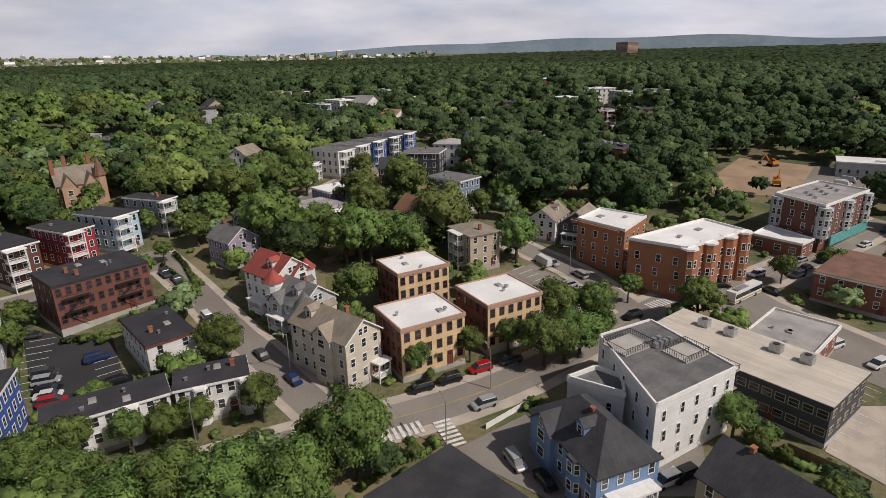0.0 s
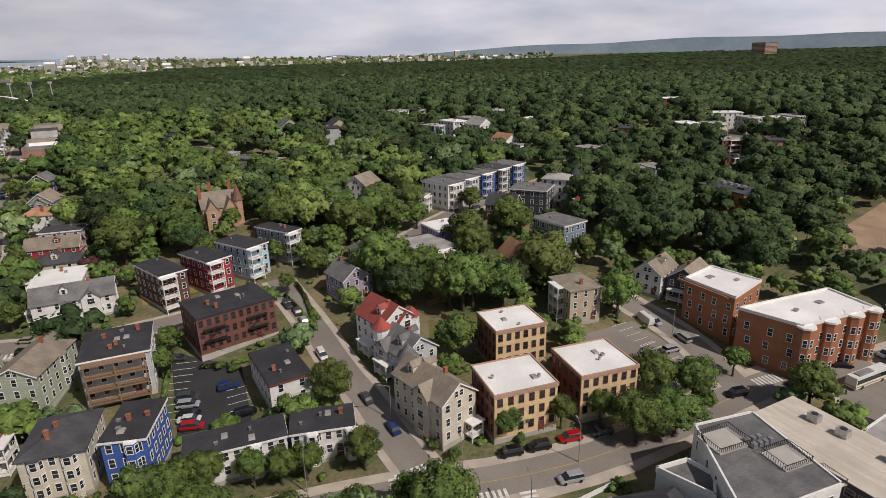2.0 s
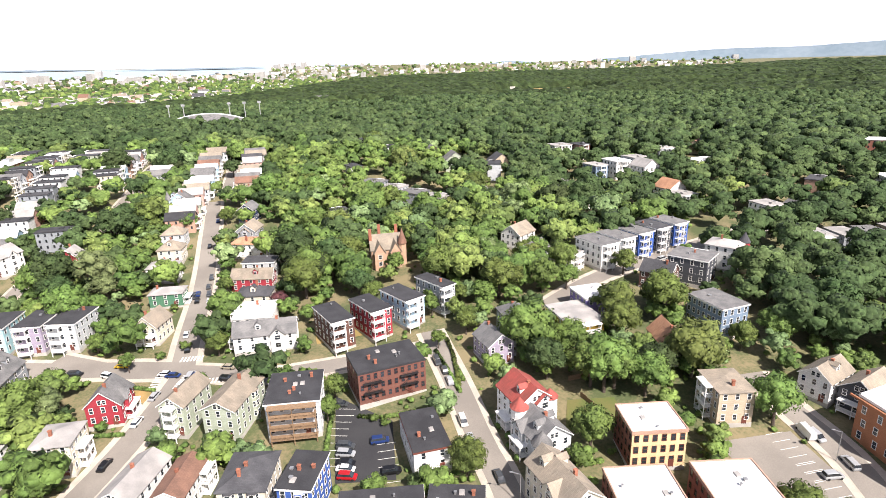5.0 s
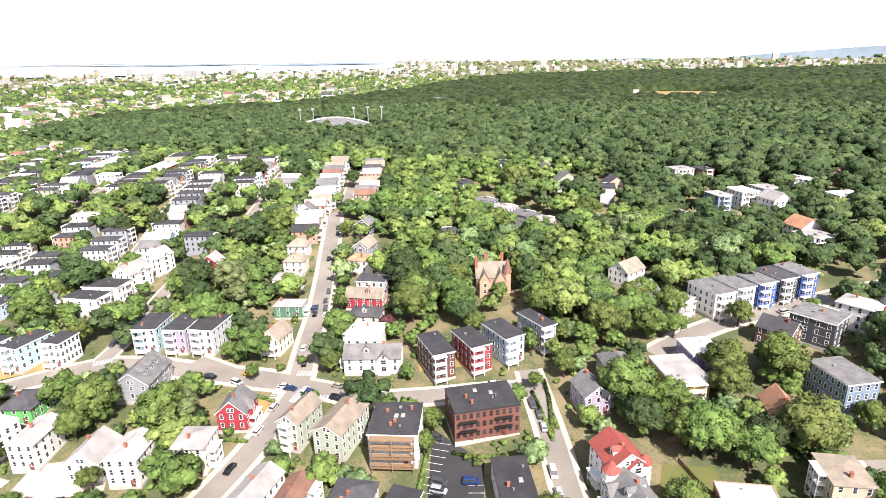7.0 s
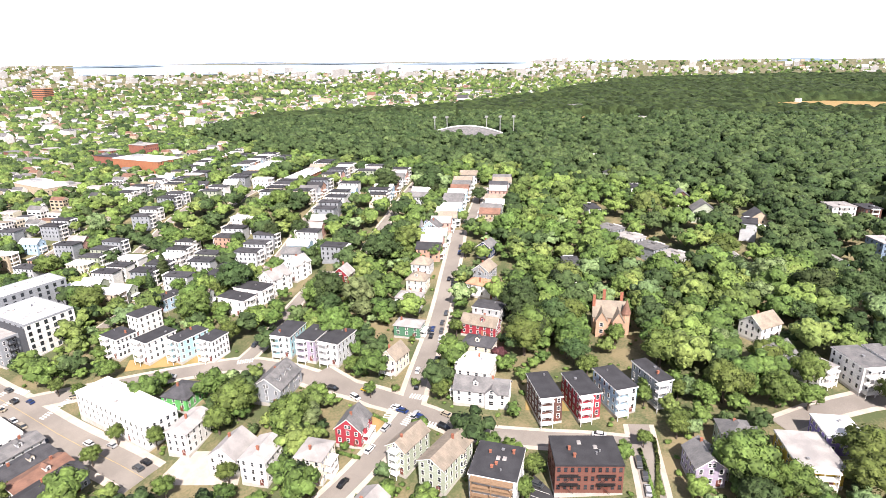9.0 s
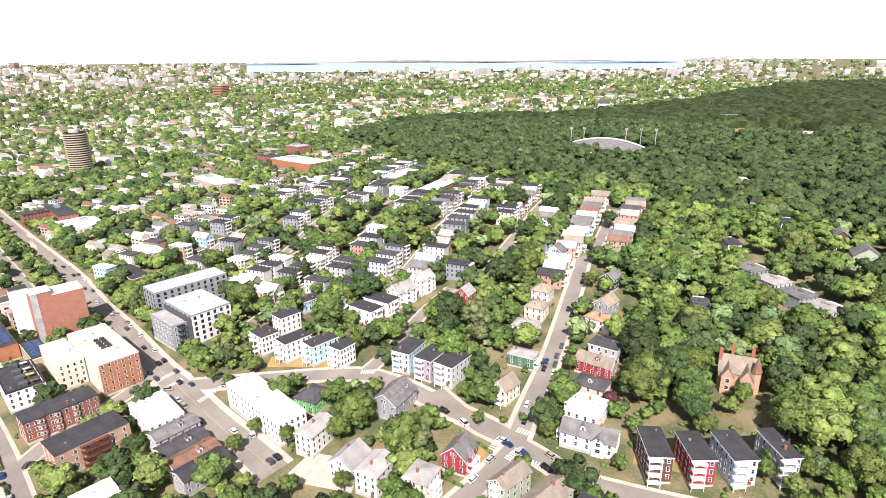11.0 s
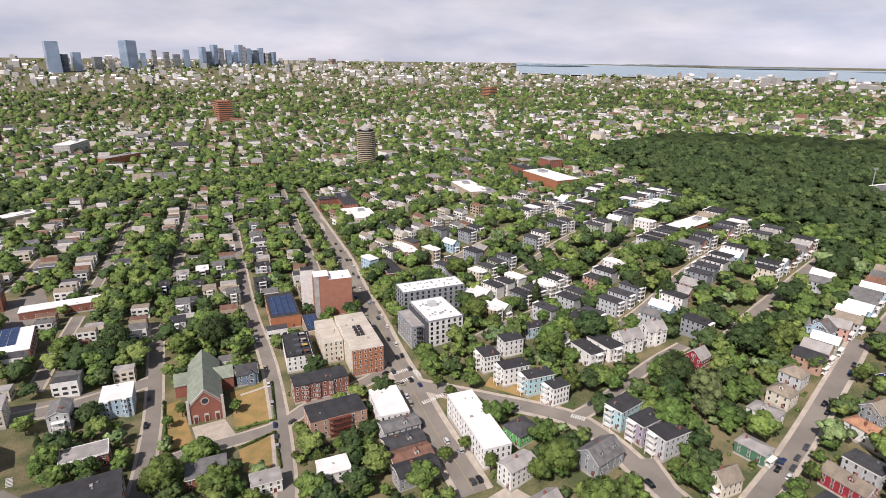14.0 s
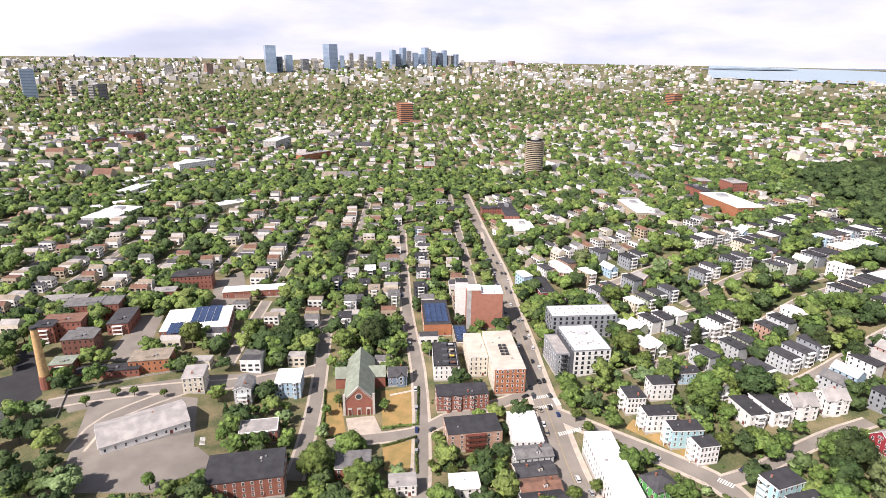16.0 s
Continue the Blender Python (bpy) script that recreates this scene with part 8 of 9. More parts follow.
hill_house(-637.9, -173.2, 113, 18, 16, 3, RBRICK, ROOF_D, "red brick corner block")
hill_house(-386.3, -176.9, 113, 9, 12, 3, WHITE, ROOF_D, "white triple-decker on a close-built street")
hill_house(-242.4, -324.8, 118, 24, 14, 3, RBRICK, ROOF_B, "tall old brick brewery wing", fh=3.6, plant=1)
hill_house(-270.9, -330.9, 118, 36, 15, 3, RBRICK, ROOF_G, "long old brick brewery hall with roof units", fh=3.6, plant=4)
hill_house(-265, -300.1, 118, 13, 26, 2, RBRICK, ROOF_DG, "brick brewery wing with a sloping yard", fh=3.6, plant=1)
hill_house(-227.9, -294.7, 118, 18, 13, 3, DBRICK, ROOF_G, "dark brick brew house", fh=3.6, plant=1)
hill_house(-210.8, -257.1, 118, 34, 8, 1, RBRICK, ROOF_D, "low brick shed with a black roof", fh=3.6, plant=1)
hill_house(-226.7, -241.1, 118, 22, 14, 2, OBRICK, ROOF_T, "orange brick gate house", fh=3.6, plant=1)
hill_house(-232.3, -328.3, 118, 12, 11, 3, RBRICK, ROOF_D, "narrow brick tower house by the chimney", fh=3.6, plant=1)
hill_house(-204.5, -282.2, 118, 12, 10, 2, RBRICK, ROOF_GR, "brick boiler house beside the chimney", fh=3.6, plant=1)
hill_house(-274.9, -362.2, 118, 30, 12, 2, RBRICK, ROOF_LG, "brick store with a weathered roof", fh=3.6, plant=4)
hill_house(-342.4, -307.1, 118, 30, 14, 3, RBRICK, ROOF_D, "red brick workshop block", fh=3.6, plant=1)
hill_house(-313.2, -308.8, 118, 16, 10, 2, RBRICK, ROOF_LG, "small brick office with a pale roof", fh=3.6, plant=1)
hill_house(69.4, 230.7, 31, 12, 22, 3, OBRICK, ROOF_DG, "long orange brick school block with roof units", fh=3.7, plant=4)
hill_house(90, 456, 4, 26, 14, 4, RBRICK, ROOF_W, "red brick apartment block with white bands and roof")
hill_house(95, 338, 20, 14, 12, 2, RBRICK, ROOF_LG, "brick row house with a pale flat roof")
hill_house(93, 360, 24, 10, 12, 3, TAN, ROOF_LG, "sandy triple-decker among dark trees")
hill_house(77, 361, 18, 11, 13, 3, LGREY, ROOF_W, "pale grey triple-decker with a white roof")
hill_house(116, 376, 20, 10, 12, 3, LGREY, ROOF_LG, "grey triple-decker with a pale roof")
hill_house(129, 374, 24, 9, 12, 3, CREAM, ROOF_W, "cream triple-decker with a white roof")
hill_house(141, 382, 24, 12, 12, 3, WHITE, ROOF_LG, "white triple-decker with stacked porches")
hill_house(104, 392, 10, 22, 12, 3, WHITE, ROOF_W, "long white apartment block with a bright roof")
hill_house(90, 309, 22, 14, 10, 2, DBRICK, ROOF_D, "dark brick row house with a black roof")
hill_house(20, 303, 40, 10, 12, 3, WHITE, ROOF_LG, "white three-storey house with a pale roof")
hill_house(33, 312, 40, 8, 11, 2, GREY, ROOF_G, "grey gabled house among dark trees", flat=False)
hill_house(38, 276, 30, 9, 13, 2, LGREY, ROOF_LG, "low grey row house with a weathered roof")
hill_house(49, 284, 30, 9, 13, 2, GREY, ROOF_LG, "low dark grey row house with a weathered roof")
hill_house(60, 292, 30, 9, 13, 2, LGREY, ROOF_G, "low grey row house with a grey roof")
hill_house(71, 300, 30, 9, 13, 2, TAN, ROOF_LG, "low sandy row house with a weathered roof")
hill_house(-44, 357, 50, 11, 13, 3, WHITE, ROOF_LG, "large white Victorian house with a gabled roof", flat=False)
hill_house(-62, 364, 50, 11, 15, 3, WHITE, ROOF_W, "white three-storey block with front bays")
hill_house(-72, 352, 50, 9, 13, 3, BLUEGREY, ROOF_LG, "slate grey triple-decker beside white blocks")
hill_house(-52, 374, 50, 11, 14, 3, LGREY, ROOF_LG, "pale grey triple-decker on the hill")
hill_house(-107, 394, 50, 14, 12, 3, WHITE, ROOF_LG, "white mansard house at the edge of the park")
hill_house(-94, 400, 50, 9, 12, 3, BROWN, ROOF_D, "dark brown house at the edge of the park")
hill_house(-82, 318, 50, 9, 11, 2, LBLUE, ROOF_LG, "pale blue house among tall trees", flat=False)
hill_house(-66, 300, 55, 10, 10, 2, CREAM, ROOF_G, "cream house with a grey roof among trees", flat=False)
hill_house(-165, 345, 40, 14, 12, 2, SAGE, ROOF_G, "grey-green house with a broad gabled roof", flat=False)
hill_house(-135, 352, 40, 13, 12, 2, TAN, ROOF_DG, "tan house with a dark gabled roof", flat=False)
hill_house(-190, 362, 40, 10, 12, 2, BROWN, ROOF_G, "brown gabled house in the trees", flat=False)
hill_house(-26, 330, 50, 12, 12, 2, WHITE, ROOF_O, "white house with an orange roof", flat=False)
hill_house(-20, 318, 50, 14, 12, 2, LGREY, ROOF_LG, "grey flat-roofed house beneath the woods")
hill_house(-14, 388, 45, 16, 12, 2, WHITE, ROOF_W, "white low block with a bright roof")
hill_house(-40, 402, 45, 12, 12, 3, LGREY, ROOF_LG, "pale grey block under tall trees")
hill_house(-191.0, 285.1, 173, 14.0, 12, 2, GREY, ROOF_G, "grey flat-roofed town house in a row")
hill_house(-175.5, 283.2, 173, 14.0, 12, 2, LGREY, ROOF_LG, "light grey flat-roofed town house in a row")
hill_house(-160.1, 281.3, 173, 14.0, 12, 2, GREY, ROOF_G, "grey flat-roofed town house in a row")
hill_house(-144.6, 279.4, 173, 14.0, 12, 2, LGREY, ROOF_LG, "light grey flat-roofed town house in a row")
hill_house(176, 224, -32, 32, 14, 1, LGREY, ROOF_W, "long pale shed beside the building site", fh=5)
hill_house(205, 300, -30, 12, 12, 2, WHITE, ROOF_LG, "white house in the woods", flat=False)
hill_house(180, 420, -10, 12, 12, 2, LGREY, ROOF_LG, "grey house in the woods", flat=False)
hill_house(240, 560, -10, 30, 14, 3, WHITE, ROOF_W, "white block far in the woods")
hill_house(300, 620, -10, 22, 14, 3, CREAM, ROOF_LG, "cream block far in the woods")
far_block(-435.8, 205.9, 130, 46, 16, 9, 3, OBRICK, ROOF_W, "red and white apartment block with a pale roof")
far_block(-671, 35.4, 20, 46, 20, 8, 2, PBRICK, ROOF_LG, "low brick block with a pale roof")
far_block(-625.7, 54.1, 20, 30, 18, 8, 2, TAN, ROOF_LG, "sandy two-storey block with a flat roof")
far_block(-819.8, 42.8, 20, 40, 18, 12, 4, LGREY, ROOF_G, "grey apartment block with a flat roof")
far_block(-747.6, -637.8, 160, 62, 18, 18, 5, WHITE, ROOF_W, "long white office slab")
far_block(-597.9, -603.9, 190, 72, 18, 10, 3, WHITE, ROOF_W, "long white two-storey works")
far_block(-552.8, -569, 190, 80, 20, 7, 2, LGREY, ROOF_W, "long low shed with a white roof")
far_block(-477.2, -526.9, 190, 56, 34, 9, 2, LGREY, ROOF_W, "white school block with a flat roof")
far_block(-571, -440, 150, 38, 16, 8, 1, CREAM, ROOF_W, "low hall with a bright white roof")
far_block(-1023.5, -661.9, 190, 80, 26, 20, 5, STUCCO, ROOF_W, "pale office block with ribbon windows")
far_block(-941, -532.5, 160, 70, 16, 12, 3, OBRICK, ROOF_LG, "long orange brick block")
far_block(-990.6, -989.5, 190, 40, 14, 16, 6, RBRICK, ROOF_D, "red brick apartment slab")
far_block(-901.2, -1002.5, 190, 40, 14, 14, 6, RBRICK, ROOF_D, "red brick apartment slab")
far_block(-1150.1, -903.8, 190, 50, 16, 16, 5, RBRICK, ROOF_D, "red brick hospital wing")
far_block(-856.5, -1069.6, 190, 80, 24, 10, 2, LGREY, ROOF_LG, "long grey depot with a flat roof")
far_block(-920.6, -298.3, 200, 46, 18, 10, 3, OBRICK, ROOF_LG, "orange brick corner block")
far_block(-636.8, -106.4, 200, 60, 16, 12, 4, RBRICK, ROOF_D, "red brick apartment row")
far_block(-574.4, -78.7, 200, 38, 22, 9, 2, CREAM, ROOF_W, "white-roofed hall on the avenue")
far_block(-642.9, 37.2, 200, 60, 24, 10, 2, TAN, ROOF_W, "pale hall with a white roof")
far_block(-659.6, 132.3, 205, 70, 30, 14, 4, OBRICK, ROOF_W, "large brick school with pale roofs")
far_block(-726.1, 109, 205, 40, 14, 14, 4, RBRICK, ROOF_D, "brick apartment block with a flat roof")
far_block(-751.9, 149, 205, 26, 20, 18, 5, RBRICK, ROOF_LG, "tall brick school wing")

def avenue_house(x, y, rot, w, d, floors, wallm, roofm, label):
    """A plain block, where the place is still clear."""
    if free(x, y, min(w, d) * 0.4):
        hill_house(x, y, rot, w, d, floors, wallm, roofm, label, flat="gabled" not in label)


avenue_house(-624, -171.4, 113, 14, 14, 3, RBRICK, ROOF_D, "red brick corner block on the avenue")
avenue_house(-636.7, -121.1, 200, 26, 12, 3, RBRICK, ROOF_D, "long red brick row with stone bands")
avenue_house(-540.3, -84.1, 200, 16, 14, 2, PBRICK, ROOF_LG, "low brick shop block on the avenue")
avenue_house(-579.2, -76.1, 200, 26, 20, 1, LGREY, ROOF_W, "low hall with a wide white roof")
avenue_house(-430.8, -19.8, 113, 14, 14, 3, PBRICK, ROOF_W, "brick triple-decker with a white roof")
avenue_house(-729.2, -6.9, 200, 26, 14, 3, PBRICK, ROOF_LG, "sandy brick apartment block")
avenue_house(-940.8, 31.4, 200, 34, 14, 3, DBRICK, ROOF_G, "dark brick apartment row among trees")
avenue_house(-917, 72.5, 200, 30, 14, 3, DBRICK, ROOF_LG, "dark brick apartment row with a pale roof")
avenue_house(-789.4, 118.5, 200, 22, 16, 4, RBRICK, ROOF_LG, "tall red brick school wing")
avenue_house(-690.3, 140.2, 200, 44, 18, 3, OBRICK, ROOF_LG, "orange brick school with pale roofs")
avenue_house(-649.2, 54.2, 200, 20, 14, 2, OBRICK, ROOF_T, "orange brick block with a tan roof")
avenue_house(-757, -180.9, 200, 18, 14, 2, CHAR, ROOF_D, "dark flat-roofed block on the avenue")
avenue_house(-921.6, -298.5, 200, 26, 14, 3, OBRICK, ROOF_LG, "orange brick block with a pale roof")
avenue_house(-949.1, -224.8, 200, 16, 12, 2, WHITE, ROOF_W, "white shop with a bright roof")
avenue_house(-462.7, -77.3, 113, 9, 11, 2, WHITE, ROOF_T, "white gabled house by the avenue")
avenue_house(-462.5, -52.1, 113, 9, 11, 2, CREAM, ROOF_T, "cream gabled house by the avenue")
avenue_house(-761.4, -667.9, 200, 46, 18, 4, WHITE, ROOF_W, "long white factory block with rows of windows")
avenue_house(-1027.1, -666.6, 200, 50, 18, 3, WHITE, ROOF_W, "long white office block")
avenue_house(-641.7, -655.8, 200, 46, 14, 2, CREAM, ROOF_W, "low cream works building")
avenue_house(-502.8, -580, 200, 44, 20, 1, LGREY, ROOF_W, "low shed with a bright roof")
avenue_house(-578.2, -454.1, 200, 26, 16, 1, WHITE, ROOF_W, "low hall with a white roof")
avenue_house(-999.2, -1039.5, 200, 34, 14, 4, RBRICK, ROOF_D, "red brick apartment slab by the railway")
avenue_house(-1070.9, -897.5, 200, 24, 18, 3, OCHRE, ROOF_T, "ochre block with a tan roof")
avenue_house(-984.3, -539.2, 200, 40, 14, 2, PBRICK, ROOF_LG, "long brick shed with a pale roof")
rail = drape("railway", [(-411.7, -608.1), (-499.5, -664.6), (-614.8, -720.6), (-814.6, -823.0), (-1247.3, -1075.9), (-1592.1, -1244.0)], 16, 0.4, EARTH, skirt=0.5, step=12)
tagged(rail, "brown gravel railway bed through the town", "railway", kind="structure")
LINES.append(([(-411.7, -608.1), (-499.5, -664.6), (-614.8, -720.6), (-814.6, -823.0), (-1247.3, -1075.9), (-1592.1, -1244.0)], 10))

hr = random.Random(5)
near_far, beyond = 0, []


def grove(x, y):
    """Patches of the town left to gardens and trees."""
    return math.sin(x * 0.031 + 1.3) * math.sin(y * 0.037 + x * 0.008) + 0.6 * math.sin(x * 0.071 + y * 0.053) > 0.42


def town(along, first, period, inside, flats, low=-30):
    """Streets at even steps, each with a row of narrow houses on both sides."""
    global near_far
    e = (math.cos(radians(along)), math.sin(radians(along)))
    f = (-e[1], e[0])
    for k in range(low, 31):
        v0 = first + k * period
        run, runs = [], []
        for i in range(-100, 101):
            x, y = e[0] * i * 20 + f[0] * v0, e[1] * i * 20 + f[1] * v0
            a, r = azimuth(x, y), math.hypot(x, y)
            ok = inside(x, y) and 300 < r < 950 and 36 < a < 152 and not in_park(x, y) and free(x, y, 6.5)
            if ok:
                run.append((x, y))
            elif run:
                runs.append(run)
                run = []
        for run in runs:
            if len(run) > 4:
                street("town_street", 6.0, 1.4, [run[0], run[len(run) // 2], run[-1]])
        for side in (-1, 1):
            for i in range(-190, 191):
                u, v = i * 10.6 + hr.uniform(-0.5, 0.5), v0 + side * (14.5 + hr.uniform(-1.2, 1.2))
                x, y = e[0] * u + f[0] * v, e[1] * u + f[1] * v
                a, r = azimuth(x, y), math.hypot(x, y)
                if not inside(x, y) or not 36 < a < 152 or r < 290 or r > 1700 or in_park(x, y) or any(math.hypot(x - px, y - py) < 26 for px, py in OPEN):
                    continue
                if hr.random() < (0.24 if r < 800 else 0.5) or grove(x, y) or not free(x, y, 4.6):
                    continue
                rot = along + (0 if side > 0 else 180) + hr.uniform(-2, 2)
                if r < 640 and near_far < 150:
                    key = hr.choice((0, 1, 2, 5, 6, 7, 10, 11, 12, 15, 16, 17, 20, 21) if hr.random() < (flats if a > 57 or r > 470 else 0) else (3, 4, 8, 9, 13, 14, 18, 19))
                    far_house(x, y, rot, key, hr)
                    near_far += 1
                else:
                    beyond.append((x, y, rot, r))
                    if r < 800:
                        FOOT.append((x, y, 8.5, 13.5, rot))


def east_side(x, y):
    return (x + 192) * 0.342 - (y - 13) * 0.94 < -16


def west_side(x, y):
    return (x + 192) * 0.342 - (y - 13) * 0.94 > 14


town(131, 44.7, 55.3, east_side, 0.85, 0)
town(200, -1.4, 54.5, west_side, 0.4)

# houses among the woods on the hill side
for k in range(150):
    a, r = hr.uniform(-36, 40), hr.uniform(260, 1500)
    x, y = -math.sin(radians(a)) * r, math.cos(radians(a)) * r
    if not free(x, y, 6):
        continue
    if r < 560:
        if near_far < 170:
            far_house(x, y, math.degrees(math.atan2(y, x)) + 90 + hr.uniform(-30, 30), k, hr)
            near_far += 1
    elif k % 2:
        beyond.append((x, y, hr.uniform(0, 360), r))


def distant_roofs(name, spots, wallm, roofm, label, seed, big=1.0):
    """The roofs and walls of far houses, past counting, as one object."""
    r = random.Random(seed)
    vs, fs, mi = [], [], []
    for x, y, rot, dist in spots:
        w, d, h = r.uniform(7.2, 8.8) * big, r.uniform(11, 14.5) * big, r.uniform(5.5, 9.5) * big ** 0.5
        if dist > 850 and r.random() < (0.07 if dist < 3000 else 0.2):
            w, d, h = w * r.uniform(1.6, 3.2), d * r.uniform(1.4, 2.6), h * r.uniform(1.0, 1.8) * (1 if dist < 3000 else r.uniform(1, 2.6))
        c, s = math.cos(radians(rot)), math.sin(radians(rot))
        z, i, up = ground_z(x, y), len(vs), w * 0.35 if r.random() < 0.45 else 0.05
        for px, py, pz in ((-1, -1, -3), (1, -1, -3), (1, 1, -3), (-1, 1, -3), (-1, -1, h), (1, -1, h), (1, 1, h), (-1, 1, h), (0, -1, h + up), (0, 1, h + up)):
            qx, qy = px * w / 2, py * d / 2
            vs.append((x + qx * c - qy * s, y + qx * s + qy * c, z + pz))
        fs += [(i, i + 1, i + 5, i + 4), (i + 1, i + 2, i + 6, i + 5), (i + 2, i + 3, i + 7, i + 6), (i + 3, i, i + 4, i + 7),
               (i + 4, i + 5, i + 8), (i + 7, i + 9, i + 6), (i + 5, i + 6, i + 9, i + 8), (i + 7, i + 4, i + 8, i + 9)]
        mi += [0, 0, 0, 0, 0, 0, 1, 1]
        if dist < 720:
            for ax, ay, bx, by in ((-1, -1, 1, -1), (1, -1, 1, 1), (-1, 1, -1, -1)):
                nw = 3
                for fl in range(int(h / 2.9)):
                    for t in range(nw):
                        i = len(vs)
                        for e, zz in ((-0.1, 0), (0.1, 0), (0.1, 1.5), (-0.1, 1.5)):
                            u = (t + 0.5) / nw + e
                            qx, qy = (ax + (bx - ax) * u) * (w / 2 + 0.04), (ay + (by - ay) * u) * (d / 2 + 0.04)
                            vs.append((x + qx * c - qy * s, y + qx * s + qy * c, z + 1.2 + fl * 2.9 + zz))
                        fs.append((i, i + 1, i + 2, i + 3))
                        mi.append(2)
    me = bpy.data.meshes.new(name)
    me.from_pydata(vs, [], fs)
    me.materials.append(wallm)
    me.materials.append(roofm)
    me.materials.append(GLASS)
    me.polygons.foreach_set("material_index", mi)
    return tagged(new(name, me), label, "houses", kind="stuff")


# the town out to the skyline
for k in range(6500):
    a = hr.uniform(0, 150)
    r = 1500 + 3300 * hr.random() ** 0.7
    if a < 84 and r < between(PARK_FAR, a) + 60:
        continue
    if (43 < a < 83.5 and r > 3800) or (a < 38 and hr.random() < 0.65):
        continue
    x, y = -math.sin(radians(a)) * r, math.cos(radians(a)) * r
    beyond.append((x, y, 200 + 90 * hr.randrange(4) + hr.uniform(-12, 12), r))
FAR_KINDS = ((WHITE, ROOF_DG, "white houses of the far town"), (WHITE, ROOF_G, "pale houses of the far town"), (TAN, ROOF_B, "tan houses of the far town"),
             (WHITE, ROOF_T, "white houses with tan roofs of the far town"), (CREAM, ROOF_LG, "cream blocks of the far town"), (STUCCO, ROOF_W, "pale blocks of the distant city"))
groups = [[] for _ in FAR_KINDS]
for k, s in enumerate(beyond):
    groups[k % 5 if s[3] < 2800 else (5 if k % 2 else k % 5)].append(s)
for g_, (wm, rm, lab) in zip(groups, FAR_KINDS):
    distant_roofs("far_houses", g_, wm, rm, lab, len(g_), 0.9 if wm is not STUCCO else 1.25)

def planted(x, y, kind, s):
    """A single tree, where the place is clear of walls and roadways."""
    if free(x, y, 1.4):
        tree(x, y, kind, s)


planted(-235.6, 114.2, "maple", 1.50)
planted(-336.6, 153.3, "maple", 1.50)
planted(-373.3, 156.0, "maple", 1.50)
planted(-216.9, 125.3, "pale", 1.50)
planted(-361.5, 274.2, "oak", 1.50)
planted(-258.5, 227.4, "oak", 1.50)
planted(-253.9, 179.6, "maple", 1.50)
planted(-232.5, 187.5, "oak", 1.50)
planted(-354.0, 233.3, "oak", 1.50)
planted(-374.4, 100.8, "maple", 1.50)
planted(-424.6, 143.7, "maple", 1.50)
planted(-216.1, 257.7, "maple", 1.50)
planted(-163.5, 180.6, "oak", 1.50)
planted(-138.8, 161.7, "maple", 1.50)
planted(-136.9, 182.2, "maple", 1.50)
planted(-164.0, 213.1, "willow", 1.42)
planted(-114.8, 207.0, "willow", 1.50)
planted(-92.4, 181.8, "maple", 1.50)
planted(-93.9, 271.1, "pale", 1.50)
planted(-127.6, 298.1, "maple", 1.50)
planted(-128.7, 265.9, "willow", 1.50)
planted(-161.9, 256.5, "maple", 1.50)
planted(-193.6, 325.7, "willow", 1.50)
planted(-250.4, 375.7, "maple", 1.50)
planted(-66.7, 178.1, "maple", 1.50)
planted(-50.2, 185.4, "maple", 1.50)
planted(-44.7, 146.4, "maple", 1.50)
planted(-25.5, 175.1, "maple", 1.50)
planted(-11.6, 184.0, "maple", 1.50)
planted(-21.0, 140.4, "maple", 1.50)
planted(-10.6, 142.9, "maple", 1.16)
planted(-0.2, 157.4, "willow", 1.50)
planted(11.2, 160.7, "maple", 1.25)
planted(-74.1, 270.2, "oak", 1.50)
planted(-60.8, 278.1, "oak", 1.50)
planted(-70.2, 141.7, "maple", 1.00)
planted(-67.9, 152.4, "maple", 0.81)
planted(-50.5, 121.6, "street", 1.20)
planted(-181.1, 52.9, "maple", 1.50)
planted(-159.5, 64.1, "maple", 1.50)
planted(-228.2, 66.1, "maple", 1.50)
planted(-173.5, 94.8, "maple", 1.50)
planted(-134.1, 108.9, "maple", 0.96)
planted(-201.5, 90.5, "maple", 1.40)
planted(-201.3, 104.1, "maple", 1.50)
planted(-232.6, 118.5, "oak", 1.50)
planted(-269.7, 63.7, "maple", 1.50)
planted(-283.5, 89.9, "oak", 1.50)
planted(-320.7, 137.8, "maple", 1.50)
planted(-324.9, 27.3, "maple", 1.50)
planted(-331.7, 255.7, "oak", 1.50)
planted(-253.3, 160.9, "oak", 1.50)
planted(-227.5, 234.4, "maple", 1.50)
planted(-175.7, 211.0, "maple", 1.50)
planted(-154.6, 172.3, "oak", 1.50)
planted(-136.1, 154.9, "maple", 1.50)
planted(-202.4, 247.1, "maple", 1.50)
planted(-273.7, 291.9, "maple", 1.50)
planted(-309.7, 345.3, "oak", 1.50)
planted(-315.3, -136.8, "oak", 1.50)
planted(-359.1, -174.2, "maple", 1.50)
planted(-448.5, -230.3, "oak", 1.50)
planted(-544.4, -54.3, "oak", 1.50)
planted(-498.3, 10.6, "willow", 1.50)
planted(-443.5, 51.2, "pale", 1.50)
planted(-463.5, -9.5, "pale", 1.50)
planted(-404.7, 16.4, "maple", 1.50)
planted(-438.1, 146.3, "maple", 1.50)
planted(-558.3, 158.5, "maple", 1.50)
planted(-749.4, -143.2, "maple", 1.50)
planted(-130.4, -194.6, "maple", 1.50)
planted(-277.0, -205.9, "maple", 1.50)
planted(-288.6, -183.7, "oak", 1.50)
planted(-354.6, -203.4, "maple", 1.50)
planted(-303.9, -133.4, "oak", 1.50)
